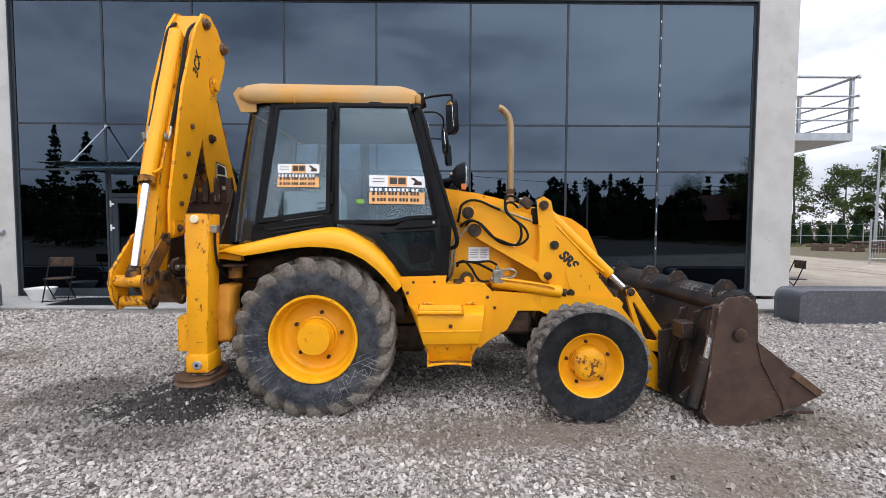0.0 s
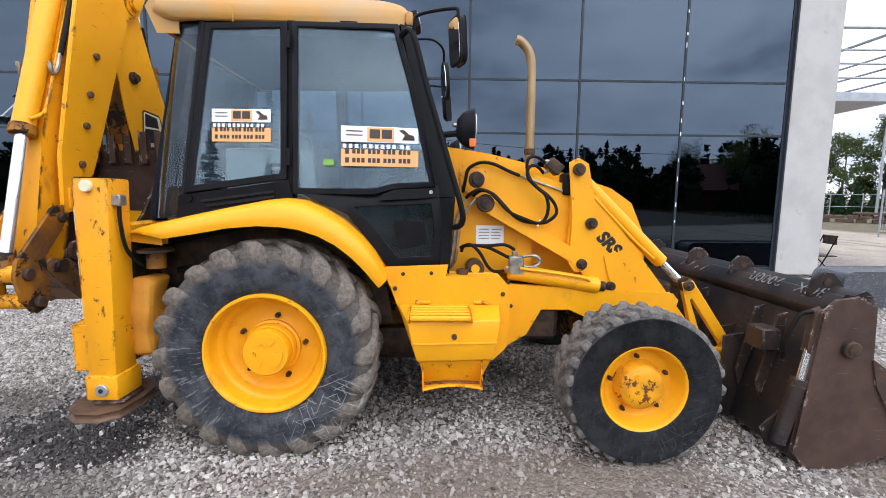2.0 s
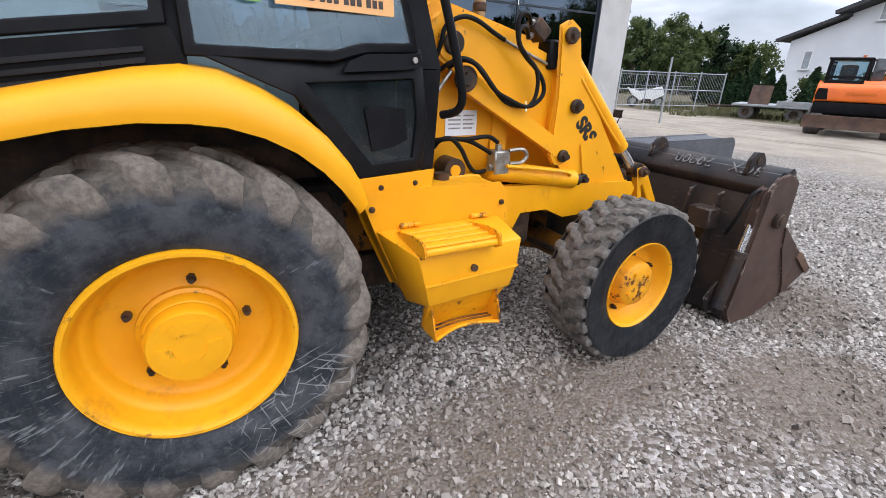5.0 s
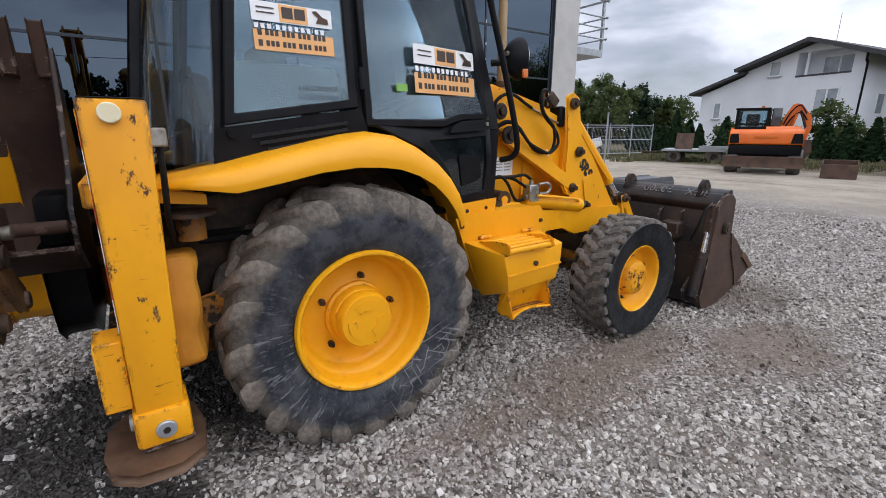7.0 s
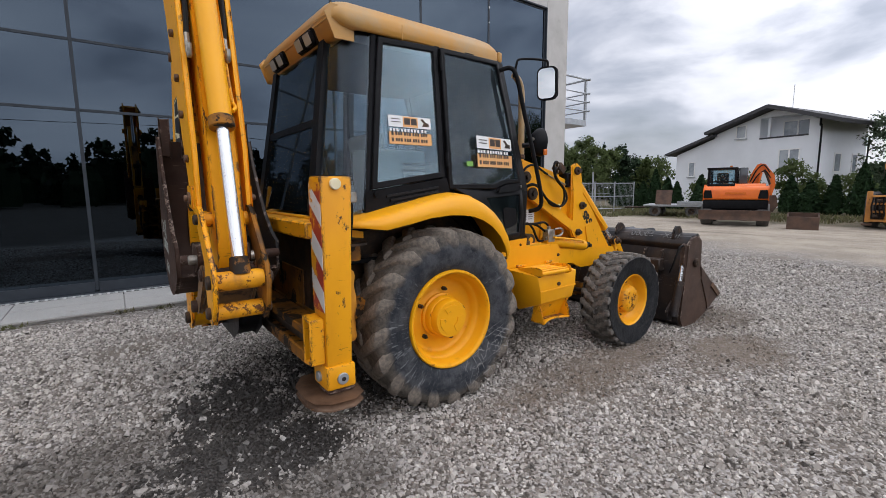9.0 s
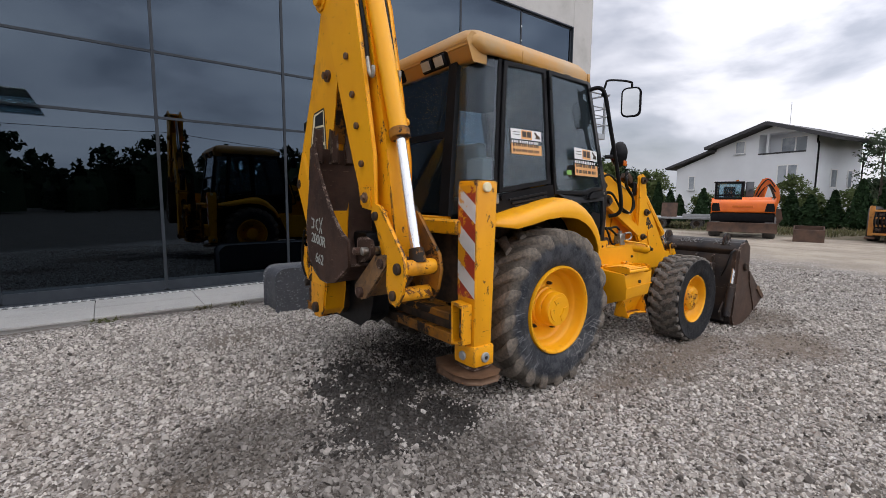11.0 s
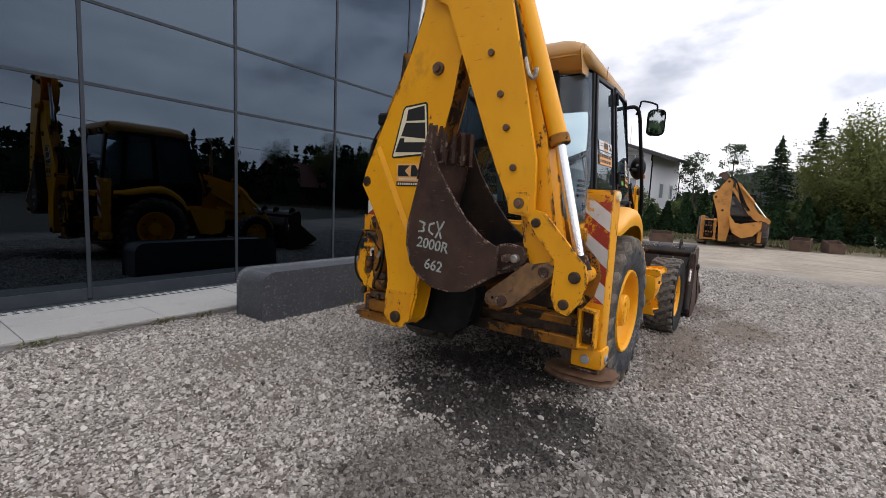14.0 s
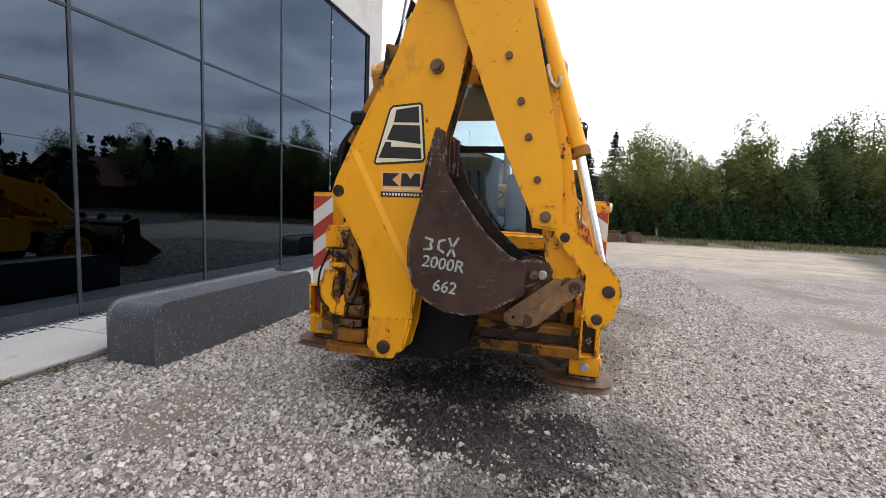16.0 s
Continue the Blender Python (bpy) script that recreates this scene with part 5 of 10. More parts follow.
# upper tread on the lid, between two ears
up = part("upper_step", prism([(3.99, 0.888), (3.745, 0.892), (3.724, 0.884), (3.722, 0.862), (3.755, 0.851), (3.99, 0.878)], "x", -0.222, 0.130, 0.003), M["yellow"], box_ob, "ribbed yellow tread")
for y, z in ((3.742, 0.896), (3.806, 0.895), (3.872, 0.893), (3.936, 0.891)):
    part("tread_rib", rod((-0.218, y, z), (0.126, y, z), 0.0075, seg=8), M["yellow"], up)
for x in (-0.233, 0.131):
    part("step_ear", prism([(3.985, 0.884), (3.86, 0.912), (3.76, 0.922), (3.718, 0.908), (3.708, 0.866), (3.745, 0.846), (3.86, 0.860)], "x", x, x + 0.009, 0.003), M["yellow_worn"], up)
for x in (-0.17, 0.205):
    hg = part("hinge", rod((x - 0.03, 4.028, 0.897), (x + 0.03, 4.028, 0.897), 0.013, seg=10), M["yellow_worn"], box_ob)
    part("hinge_leaf", box((x + 0.032, 4.010, 0.890), (x + 0.065, 4.034, 0.908), 0.004), M["yellow_worn"], hg)
part("lock", rod((0.036, 3.772, 0.758), (0.036, 3.748, 0.758), 0.016, seg=14), M["steel_dark"], box_ob, "dark round lock")
# lower step: sloping panel, two gussets and a tread with a hollowed front edge
low = part("lower_step", sheet([(-0.172, 3.790, 0.606), (0.262, 3.815, 0.606), (0.205, 3.885, 0.438), (-0.138, 3.885, 0.438)], 0.008), M["yellow"], box_ob, "folded yellow bottom step")
arc_ = [(-0.146 + 0.352 * k / 10, 3.752 + 0.02 * k / 10 + 0.052 * math.sin(math.pi * k / 10)) for k in range(11)]
part("step_tread", prism(arc_ + [(0.206, 3.895), (-0.146, 3.895)], "z", 0.428, 0.438), M["yellow_worn"], low, "worn curved tread")
part("tread_lip", tube([(x, y, 0.436) for x, y in arc_], 0.009, 8, 2), M["yellow"], low)
for y in (3.832, 3.858):
    part("tread_rib", tube([(-0.138, y - 0.012, 0.442), (0.03, y + 0.012, 0.442), (0.198, y - 0.006, 0.442)], 0.005, 6, 4), M["yellow_dirty"], low)
for x in (-0.150, 0.202):
    part("gusset", prism([(3.750 + 0.06 * (x > 0) * 0.3, 0.428), (3.895, 0.428), (3.86, 0.600), (3.815, 0.600), (3.775, 0.500)], "x", x, x + 0.008, 0.003), M["yellow_worn"], low)
bpart("side_tank_far", far(prism([(-0.37, 1.055), (0.34, 1.045), (0.40, 0.98), (0.38, 0.60), (0.30, 0.52), (-0.16, 0.52), (-0.30, 0.86)], "y", 3.80, 4.245, 0.02)), M["yellow"])
for x, z in ((-0.33, 0.985), (0.36, 0.95), (0.43, 0.985), (0.45, 0.82)):
    bolt(BL, (x, 4.245 if x > 0.4 else 4.035, z), (0, -1, 0), 0.010, 0.012).matrix_parent_inverse = BL_INV

# ---- cab
LEAN = 0.098


def toe(x):
    """The cab sides draw in towards the front."""
    return max(0.0, x + 0.62) * 0.19


def ys(z, x=-1.0):
    return 4.03 + max(0.0, z - 1.5) * LEAN + toe(x)


def leaned(bm):
    for v in bm.verts:
        v.co.y += max(0.0, v.co.z - 1.5) * LEAN + toe(v.co.x)
    return bm


def leaned_flat(bm):
    """Leaned like the frame round it, but as one flat pane."""
    base = [v.co.y for v in bm.verts]
    leaned(bm)
    a = np.array([(1.0, v.co.x, v.co.z) for v in bm.verts])
    k = np.linalg.lstsq(a, np.array([v.co.y - y for v, y in zip(bm.verts, base)]), rcond=None)[0]
    for v, y, row in zip(bm.verts, base, a):
        v.co.y = y + float(row @ k)
    return bm


def both(name, make, material, label="", smooth=40):
    for s in (0, 1):
        b = make()
        bpart(name, far(b) if s else b, material, label, smooth)


def offset_poly(pts, d):
    """The outline moved inwards by d."""
    n = len(pts)
    area = sum(pts[i][0] * pts[(i + 1) % n][1] - pts[(i + 1) % n][0] * pts[i][1] for i in range(n))
    sgn = 1 if area > 0 else -1
    out = []
    for i in range(n):
        p0, p1, p2 = Vector(pts[i - 1]), Vector(pts[i]), Vector(pts[(i + 1) % n])
        e1, e2 = (p1 - p0).normalized(), (p2 - p1).normalized()
        n1, n2 = Vector((-e1.y, e1.x)) * sgn, Vector((-e2.y, e2.x)) * sgn
        m = (n1 + n2).normalized()
        k = d / max(0.35, m.dot(n1))
        out.append((p1.x + m.x * k, p1.y + m.y * k))
    return out


QW = [(-1.475, 2.605), (-0.985, 2.620), (-0.985, 1.665), (-1.605, 1.575)]
DW = [(-0.955, 2.620), (-0.315, 2.635), (-0.20, 2.22), (-0.075, 1.625), (-0.33, 1.61), (-0.46, 1.575), (-0.955, 1.575)]
DL = [(-0.95, 1.600), (-0.060, 1.640), (-0.03, 1.36), (-0.05, 1.13), (-0.37, 1.12), (-0.62, 1.455)]
DLI = [(-0.575, 1.500), (-0.105, 1.522), (-0.085, 1.36), (-0.105, 1.185), (-0.315, 1.180), (-0.455, 1.360)]
both("quarter_window_frame", lambda: leaned(ring_frame(QW, offset_poly(QW, 0.042), "y", 4.005, 4.045, 0.006)), M["black"])
both("quarter_window", lambda: leaned_flat(prism(offset_poly(QW, 0.040), "y", 4.018, 4.024)), M["cab_glass"], "tinted cab side window", 0)
both("cab_door", lambda: leaned(ring_frame(DW, offset_poly(DW, 0.038), "y", 4.000, 4.045, 0.006)), M["black"], "black framed glass cab door, closed")
both("door_window", lambda: leaned_flat(prism(offset_poly(DW, 0.036), "y", 4.016, 4.022)), M["cab_glass"], "tinted cab door window", 0)
both("lower_door", lambda: leaned(ring_frame(DL, DLI, "y", 4.004, 4.044, 0.004)), M["black"])
both("lower_door_window", lambda: leaned(prism(offset_poly(DLI, -0.002), "y", 4.018, 4.024)), M["door_glass"], "dark lower door glass", 0)
both("door_handle", lambda: leaned(prism([(-0.33, 1.603), (-0.08, 1.615), (-0.07, 1.575), (-0.16, 1.562), (-0.42, 1.548), (-0.40, 1.575)], "y", 3.985, 4.022, 0.006)), M["black"])
both("door_lock", lambda: leaned(rod((-0.105, 4.0, 1.595), (-0.105, 3.976, 1.595), 0.012)), M["zinc"])
for z in (2.50, 1.80):
    both("door_hinge", lambda: leaned(rod((-0.97, 3.985, z - 0.05), (-0.97, 3.985, z + 0.05), 0.013, seg=10)), M["black"])
# vent panel under the quarter window
VP = [(-1.635, 1.555), (-0.985, 1.650), (-0.955, 1.555), (-0.985, 1.50), (-1.655, 1.395)]
both("vent_panel", lambda: prism(VP, "y", 4.012, 4.06, 0.008), M["black"], "black louvred vent panel")


def vent_slats():
    b = bmesh.new()
    for k in range(3):
        o = -0.032 * k - 0.018
        x0 = -1.50 + 0.03 * k
        prism([(x0, 1.555 + o + (x0 + 1.5) * 0.14), (-1.06, 1.617 + o), (-1.06, 1.602 + o), (x0, 1.540 + o + (x0 + 1.5) * 0.14)], "y", 3.998, 4.013, bm=b)
    return b


both("vent_slats", vent_slats, M["black_gloss"])
both("vent_knob", lambda: rod((-1.575, 4.012, 1.545), (-1.575, 3.992, 1.545), 0.022), M["black"])


# rear corner glass, bent round the corner
def corner_pane(off=0.0):
    top, low = 2.60, 1.42
    b = bmesh.new()
    rows = []
    for z in (top, 2.2, 1.8, low):
        t = (top - z) / (top - low)
        xs_, y0 = (-1.525 - 0.13 * t), ys(z) - off
        xe = -1.735 - 0.175 * t
        ring = [(xs_, y0), (xs_ - 0.10, y0 + 0.012), (xs_ - 0.155, y0 + 0.045), (xe, y0 + 0.15), (xe - 0.01, y0 + 0.20)]
        rows.append([b.verts.new((x, y, z)) for x, y in ring])
    for a, c in zip(rows, rows[1:]):
        for k in range(4):
            b.faces.new((a[k], a[k + 1], c[k + 1], c[k]))
    return b


both("corner_window", corner_pane, M["dark_glass"], "curved rear corner cab glass")
both("corner_post", lambda: tube([(-1.50, ys(2.61) + 0.01, 2.61), (-1.635, ys(1.42) + 0.01, 1.42)], 0.026, 8, straight=True), M["black"])
both("rear_post", lambda: sheet([(-1.745, ys(2.62) + 0.19, 2.62), (-1.745, ys(2.62) + 0.29, 2.62), (-1.925, ys(1.40) + 0.29, 1.40), (-1.925, ys(1.40) + 0.17, 1.40)], 0.05), M["black"])
both("front_post", lambda: sheet([(-0.312, ys(2.62, -0.31) + 0.02, 2.635), (-0.235, ys(2.62, -0.23) + 0.03, 2.635), (0.045, ys(1.5, 0.04) + 0.03, 1.56), (-0.068, ys(1.5, -0.07) + 0.02, 1.56)], 0.06), M["black"])
both("front_post_low", lambda: sheet([(-0.068, ys(1.5, -0.07) + 0.02, 1.56), (0.045, ys(1.5, 0.04) + 0.03, 1.56), (0.01, ys(1, 0.01) + 0.03, 1.06), (-0.05, ys(1, -0.05) + 0.02, 1.10)], 0.06), M["black"])
both("middle_post", lambda: sheet([(-0.992, ys(2.62) + 0.028, 2.63), (-0.945, ys(2.62) + 0.028, 2.63), (-0.945, 4.058, 1.5), (-0.992, 4.058, 1.5)], 0.05), M["black"])
both("roof_rail", lambda: leaned(box((-1.53, 4.035, 2.60), (-0.24, 4.085, 2.66))), M["black"])
# glass front and back
yl, yh = 4.33, 2 * CY - 4.33
bpart("rear_window", sheet([(-1.755, yl + 0.07, 2.60), (-1.755, yh - 0.07, 2.60), (-1.925, yh, 1.42), (-1.925, yl, 1.42)], 0.006), M["dark_glass"], "tinted rear cab window", 0)
bpart("rear_window_bar", sheet([(-1.835, yl - 0.02, 2.06), (-1.835, yh + 0.02, 2.06), (-1.842, yh + 0.02, 2.01), (-1.842, yl - 0.02, 2.01)], 0.02), M["black"])
bpart("windscreen", sheet([(-0.262, 4.24, 2.60), (-0.262, 2 * CY - 4.24, 2.60), (0.02, 2 * CY - 4.19, 1.50), (0.02, 4.19, 1.50)], 0.006), M["screen_glass"], "tinted windscreen", 0)
bpart("cab_rear_panel", box((-1.95, 4.22, 1.27), (-1.90, 2 * CY - 4.22, 1.40), 0.01), M["yellow"])
bpart("cab_floor", box((-1.75, 4.12, 1.06), (-0.2, 2 * CY - 4.12, 1.10), 0.01), M["black"])
bpart("cab_front_wall", box((-0.01, 4.19, 1.10), (0.02, 2 * CY - 4.19, 1.50), 0.01), M["black"])


def roof_loft():
    b = bmesh.new()
    rows = []
    for z, ins, back in ((2.645, 0.10, 0.20), (2.620, 0.012, 0.11), (2.634, -0.006, 0.07), (2.675, -0.004, 0.0), (2.715, -0.002, 0.0), (2.738, 0.012, 0.006), (2.785, 0.055, 0.03), (2.822, 0.13, 0.08), (2.845, 0.26, 0.18), (2.855, 0.50, 0.32)):
        x0, x1, y0, y1 = -1.815 + back, -0.225 - ins * 0.9, 4.095 + ins, 2 * CY - 4.095 - ins
        r = 0.10
        ring = []
        for cx, cy, a in ((x1 - r, y0 + r, -90), (x1 - r, y1 - r, 0), (x0 + r, y1 - r, 90), (x0 + r, y0 + r, 180)):
            for k in range(5):
                t = radians(a + 22.5 * k)
                px, py = cx + r * math.cos(t), cy + r * math.sin(t)
                py += (1 if py < CY else -1) * max(0.0, px + 0.9) * 0.19
                ring.append(b.verts.new((px, py, z + 0.012 * (px + 1.0) - 0.02 * max(0, px + 0.6))))
        rows.append(ring)
    n = len(rows[0])
    for a, c in zip(rows, rows[1:]):
        for k in range(n):
            b.faces.new((a[k], a[(k + 1) % n], c[(k + 1) % n], c[k]))
    b.faces.new(rows[0][::-1])
    b.faces.new(rows[-1])
    return b


def roof_header():
    b = bmesh.new()
    rows = []
    for z in (2.55, 2.645):
        rows.append([b.verts.new((x, y, z)) for x, y in ((-1.70, 4.17), (-0.62, 4.17), (-0.33, 4.22), (-0.33, 2 * CY - 4.22), (-0.62, 2 * CY - 4.17), (-1.70, 2 * CY - 4.17))])
    for k in range(6):
        b.faces.new((rows[0][k], rows[0][(k + 1) % 6], rows[1][(k + 1) % 6], rows[1][k]))
    b.faces.new(rows[1])
    b.faces.new(rows[0][::-1])
    return b


bpart("roof_header", roof_header(), M["black"], "black header rail under the cab roof")
roof = bpart("cab_roof", roof_loft(), M["yellow_fade"], "sun-faded yellow cab roof", 50)
both("roof_seam", lambda: box((-1.30, 4.087, 2.60), (-1.295, 4.093, 2.70)), M["yellow_fade"])


# work lamps at the back and front of the roof
def roof_lamp(x, y, z, back, tilt=-15):
    b = box((-0.06, -0.075, -0.055), (0.04, 0.075, 0.055), 0.012, 2)
    b.transform(pose(x, y, z, 0, tilt * (1 if back else -1), 0 if back else 180))
    l = bpart("work_lamp", b, M["black"], "black roof work lamp")
    q = box((-0.066, -0.062, -0.042), (-0.059, 0.062, 0.042), 0.004)
    q.transform(pose(x, y, z, 0, tilt * (1 if back else -1), 0 if back else 180))
    part("lens", q, M["lens_clear"], l, "clear lamp glass")


fascia = bpart("roof_fascia", prism([(-1.790, 2.735), (-1.822, 2.695), (-1.765, 2.560), (-1.66, 2.560), (-1.66, 2.72)], "y", 4.135, 2 * CY - 4.135, 0.018, 2), M["yellow_fade"], "faded yellow roof edge with lamp recesses")
for yc in (4.59, 2 * CY - 4.59):
    mf = on_face((-1.794, yc, 2.629), (0, -1, 0), (-0.389, 0, 0.921))
    part("lamp_recess", flat_poly(mf, [(-0.185, -0.045), (-0.165, -0.058), (0.165, -0.058), (0.185, -0.045), (0.185, 0.042), (0.160, 0.056), (-0.160, 0.056), (-0.185, 0.042)], 0.006), M["black"], fascia, "black lamp recess", 0)
    for xo in (-0.088, 0.088):
        wl_ = part("work_lamp", finish(flat(mf, xo - 0.068, -0.046, xo + 0.068, 0.046, 0.034), 0.01), M["black"], fascia, "black work lamp")
        part("lens", flat(mf @ Matrix.Translation((0, 0, 0.033)), xo - 0.056, -0.036, xo + 0.056, 0.036, 0.004), M["lens_clear"], wl_, "clear lamp glass")
for y in (4.36, 5.46):
    roof_lamp(-0.25, y, 2.70, False)
both("lamp_cowl", lambda: box((-0.275, 4.21, 2.64), (-0.225, 4.34, 2.73), 0.02, 2), M["yellow_fade"])

# inside the cab
seat = bpart("operator_seat", box((-1.12, 4.66, 1.38), (-0.62, 5.16, 1.50), 0.05, 3), M["seat"], "grey cloth operator seat")
sbk = box((-0.07, -0.24, 0), (0.07, 0.24, 0.58), 0.05, 3)
sbk.transform(pose(-1.10, CY, 1.48, 0, -10, 0))
part("seat_back", sbk, M["seat"], seat)
part("seat_base", box((-1.05, 4.72, 1.10), (-0.68, 5.10, 1.38), 0.03), M["panel_grey"], seat)
sl = bmesh.new()
for k in range(4):
    box((-1.18, 4.30, 1.62 + k * 0.045), (-0.98, 4.315, 1.645 + k * 0.045), bm=sl)
con = bpart("heater_box", box((-1.50, 4.32, 1.10), (-0.95, 4.55, 1.88), 0.04, 2), M["panel_grey"], "pale heater box with louvres")
part("louvre", sl, M["steel_dark"], con)
bpart("side_console", box((-1.45, 5.27, 1.10), (-0.35, 5.55, 1.62), 0.04, 2), M["panel_grey"])
bpart("rear_console", box((-1.72, 4.62, 1.10), (-1.45, 5.2, 1.55), 0.03), M["black"])
for y in (4.76, 4.84, 4.98, 5.06):
    lv = bpart("control_lever", tube([(-1.58, y, 1.54), (-1.60, y, 1.70), (-1.62, y + 0.01, 1.84)], 0.008), M["steel_dark"])
    part("knob", rod((-1.62, y + 0.01, 1.83), (-1.622, y + 0.01, 1.885), 0.018, 0.014), M["black"], lv)
col = bpart("steering_column", rod((-0.10, CY, 1.12), (-0.34, CY, 1.70), 0.045), M["black"])
stw = []
for k in range(25):
    a = 2 * math.pi * k / 24
    stw.append(Vector((-0.35, CY, 1.72)) + Vector((math.sin(a) * 0.18 * 0.92, math.cos(a) * 0.19, math.sin(a) * 0.18 * 0.38)))
part("steering_wheel", tube(stw, 0.014, 8, straight=True), M["black"], col)
for k in range(3):
    a = 2 * math.pi * k / 3
    part("spoke", rod((-0.35, CY, 1.715), Vector((-0.35, CY, 1.72)) + Vector((math.sin(a) * 0.165, math.cos(a) * 0.19, math.sin(a) * 0.068)), 0.011), M["black"], col)
bpart("dashboard", box((-0.16, 4.55, 1.40), (0.0, 5.27, 1.58), 0.03, 2), M["black"])
bpart("far_curtain_post", box((-1.00, 2 * CY - 4.17, 1.5), (-0.94, 2 * CY - 4.13, 2.60), 0.01), M["black"])
bpart("headlining", box((-1.72, 4.20, 2.565), (-0.32, 2 * CY - 4.20, 2.582)), M["panel_grey"])


# stickers on the near windows
def sticker(x0, x1, z0, z1, y_of):
    """Advertising film: white head with a brown block, white address line, orange lower half with dark bars."""
    zc = (z0 + z1) / 2
    tn = 0.19 if x0 > -1 else 0.0
    m = on_face((0, y_of(zc) - 0.004 + 0.62 * tn, zc), (1, tn, 0), (0, LEAN, 1))
    w, h = x1 - x0, z1 - z0
    st = bpart("window_sticker", flat(m, x0, -h / 2, x1, -h / 2 + h * 0.42), M["orange_print"], "orange and white advertising film on the glass", 0)
    part("header", flat(m, x0 + w * 0.0, h / 2 - h * 0.40, x1, h / 2), M["white"], st, "white printed header", 0)
    mt = m @ Matrix.Translation((0, 0, 0.002))
    part("emblem_block", flat(mt, x0 + w * 0.33, h * 0.12, x0 + w * 0.68, h * 0.48), M["orange_print"], st, "", 0)
    mu = mt @ Matrix.Translation((0, 0, 0.002))
    for o in (0.0, 1.0):
        part("emblem_bar", flat(mu, x0 + w * (0.36 + 0.155 * o), h * 0.20, x0 + w * (0.495 + 0.155 * o), h * 0.43, 0.001), M["brown_print"], st, "", 0)
    pic = bmesh.new()
    flat_poly(mu, [(x0 + w * 0.78, h * 0.18), (x0 + w * 0.95, h * 0.18), (x0 + w * 0.94, h * 0.30), (x0 + w * 0.88, h * 0.32), (x0 + w * 0.80, h * 0.45), (x0 + w * 0.74, h * 0.42), (x0 + w * 0.82, h * 0.30)], 0.001, pic)
    part("picture", pic, M["steel_dark"], st, "", 0)
    def bar(mm, *q):
        part("print_bar", flat(mm, *q, 0.001), M["brown_print"], st, "", 0)

    for r in range(2):
        bar(mu, x0 + w * 0.06, h * (0.36 - r * 0.10), x0 + w * 0.27, h * (0.385 - r * 0.10))
    for r, zz in enumerate((-0.19, -0.41)):
        xx = x0 + w * 0.05
        bar(mt, xx, h * (zz - 0.01), xx + w * 0.05, h * (zz + 0.12))
        xx += w * 0.09
        for grp in (3, 3, 3, 3):
            for _ in range(grp):
                bar(mt, xx, h * zz, xx + w * 0.042, h * (zz + 0.115))
                xx += w * 0.057
            xx += w * 0.028
    mw = m @ Matrix.Translation((0, 0, 0.0005))
    xx = x0 + w * 0.02
    for k in range(13):
        ww = w * (0.068 if k not in (3, 10) else 0.02)
        part("address_bar", flat(mw, xx, -h * 0.050, xx + ww - w * 0.022, h * 0.050, 0.001), M["white"], st, "", 0)
        xx += ww + w * 0.008
    return st


sticker(-1.440, -1.085, 1.890, 2.088, lambda z: ys(z) - 0.014)
sticker(-0.668, -0.190, 1.750, 1.996, lambda z: ys(z, -0.62) - 0.016)
mlab = on_face((0, ys(1.77) - 0.02, 1.77), (1, 0, 0), (0, LEAN, 1))
bpart("green_label", flat(mlab, -0.765, -0.018, -0.70, 0.020), M["green_print"], "small green label on the glass", 0)
# flat dark shape drawn on the pane for something dark seen in it
mem = on_face((0, 4.012 + 0.62 * 0.19, 1.33), (1, 0.19, 0), (0, 0, 1))
em = bmesh.new()
flat_poly(mem, [(-0.345, 0.075), (-0.30, 0.088), (-0.15, 0.07), (-0.135, -0.06), (-0.20, -0.085), (-0.315, -0.10)], 0.001, em)
bpart("door_emblem", em, M["black"], "flat dark shape on the lower door glass", 0)


# ---- mudguards
def mudguard():
    # along the wheel: x, top edge, bottom edge, outer face
    rows_in = [(-1.90, 1.355, 1.335, 3.93), (-1.80, 1.382, 1.338, 3.86), (-1.62, 1.420, 1.318, 3.785), (-1.45, 1.460, 1.345, 3.79), (-1.27, 1.498, 1.378, 3.80), (-1.10, 1.532, 1.392, 3.805), (-0.97, 1.545, 1.386, 3.81),
               (-0.86, 1.530, 1.372, 3.815), (-0.74, 1.478, 1.335, 3.82), (-0.63, 1.408, 1.280, 3.83), (-0.53, 1.318, 1.205, 3.845), (-0.455, 1.225, 1.125, 3.865), (-0.405, 1.135, 1.055, 3.89), (-0.375, 1.06, 1.01, 3.92)]
    b = bmesh.new()
    rows = []
    for i, (x, zt, zb, yo) in enumerate(rows_in):
        hh = zt - zb
        fx = 0.0 if i < 6 else min(0.035, (i - 6) * 0.008)
        row = [(x + 0.01, 4.20, zt + 0.012), (x, 4.02, zt + 0.008), (x, yo + 0.09, zt), (x, yo + 0.035, zt - hh * 0.12), (x - fx * 0.3, yo + 0.008, zt - hh * 0.34), (x - fx, yo, zb + hh * 0.22), (x - fx * 1.3, yo + 0.006, zb)]
        row += [(px - 0.012 * (i > 6), py + 0.02, pz - 0.014) for px, py, pz in row[:-1][::-1]]
        rows.append([b.verts.new(p) for p in row])
    n = len(rows[0])
    for a, c in zip(rows, rows[1:]):
        for k in range(n):
            b.faces.new((a[k], a[(k + 1) % n], c[(k + 1) % n], c[k]))
    b.faces.new(rows[0][::-1])
    b.faces.new(rows[-1])
    return b


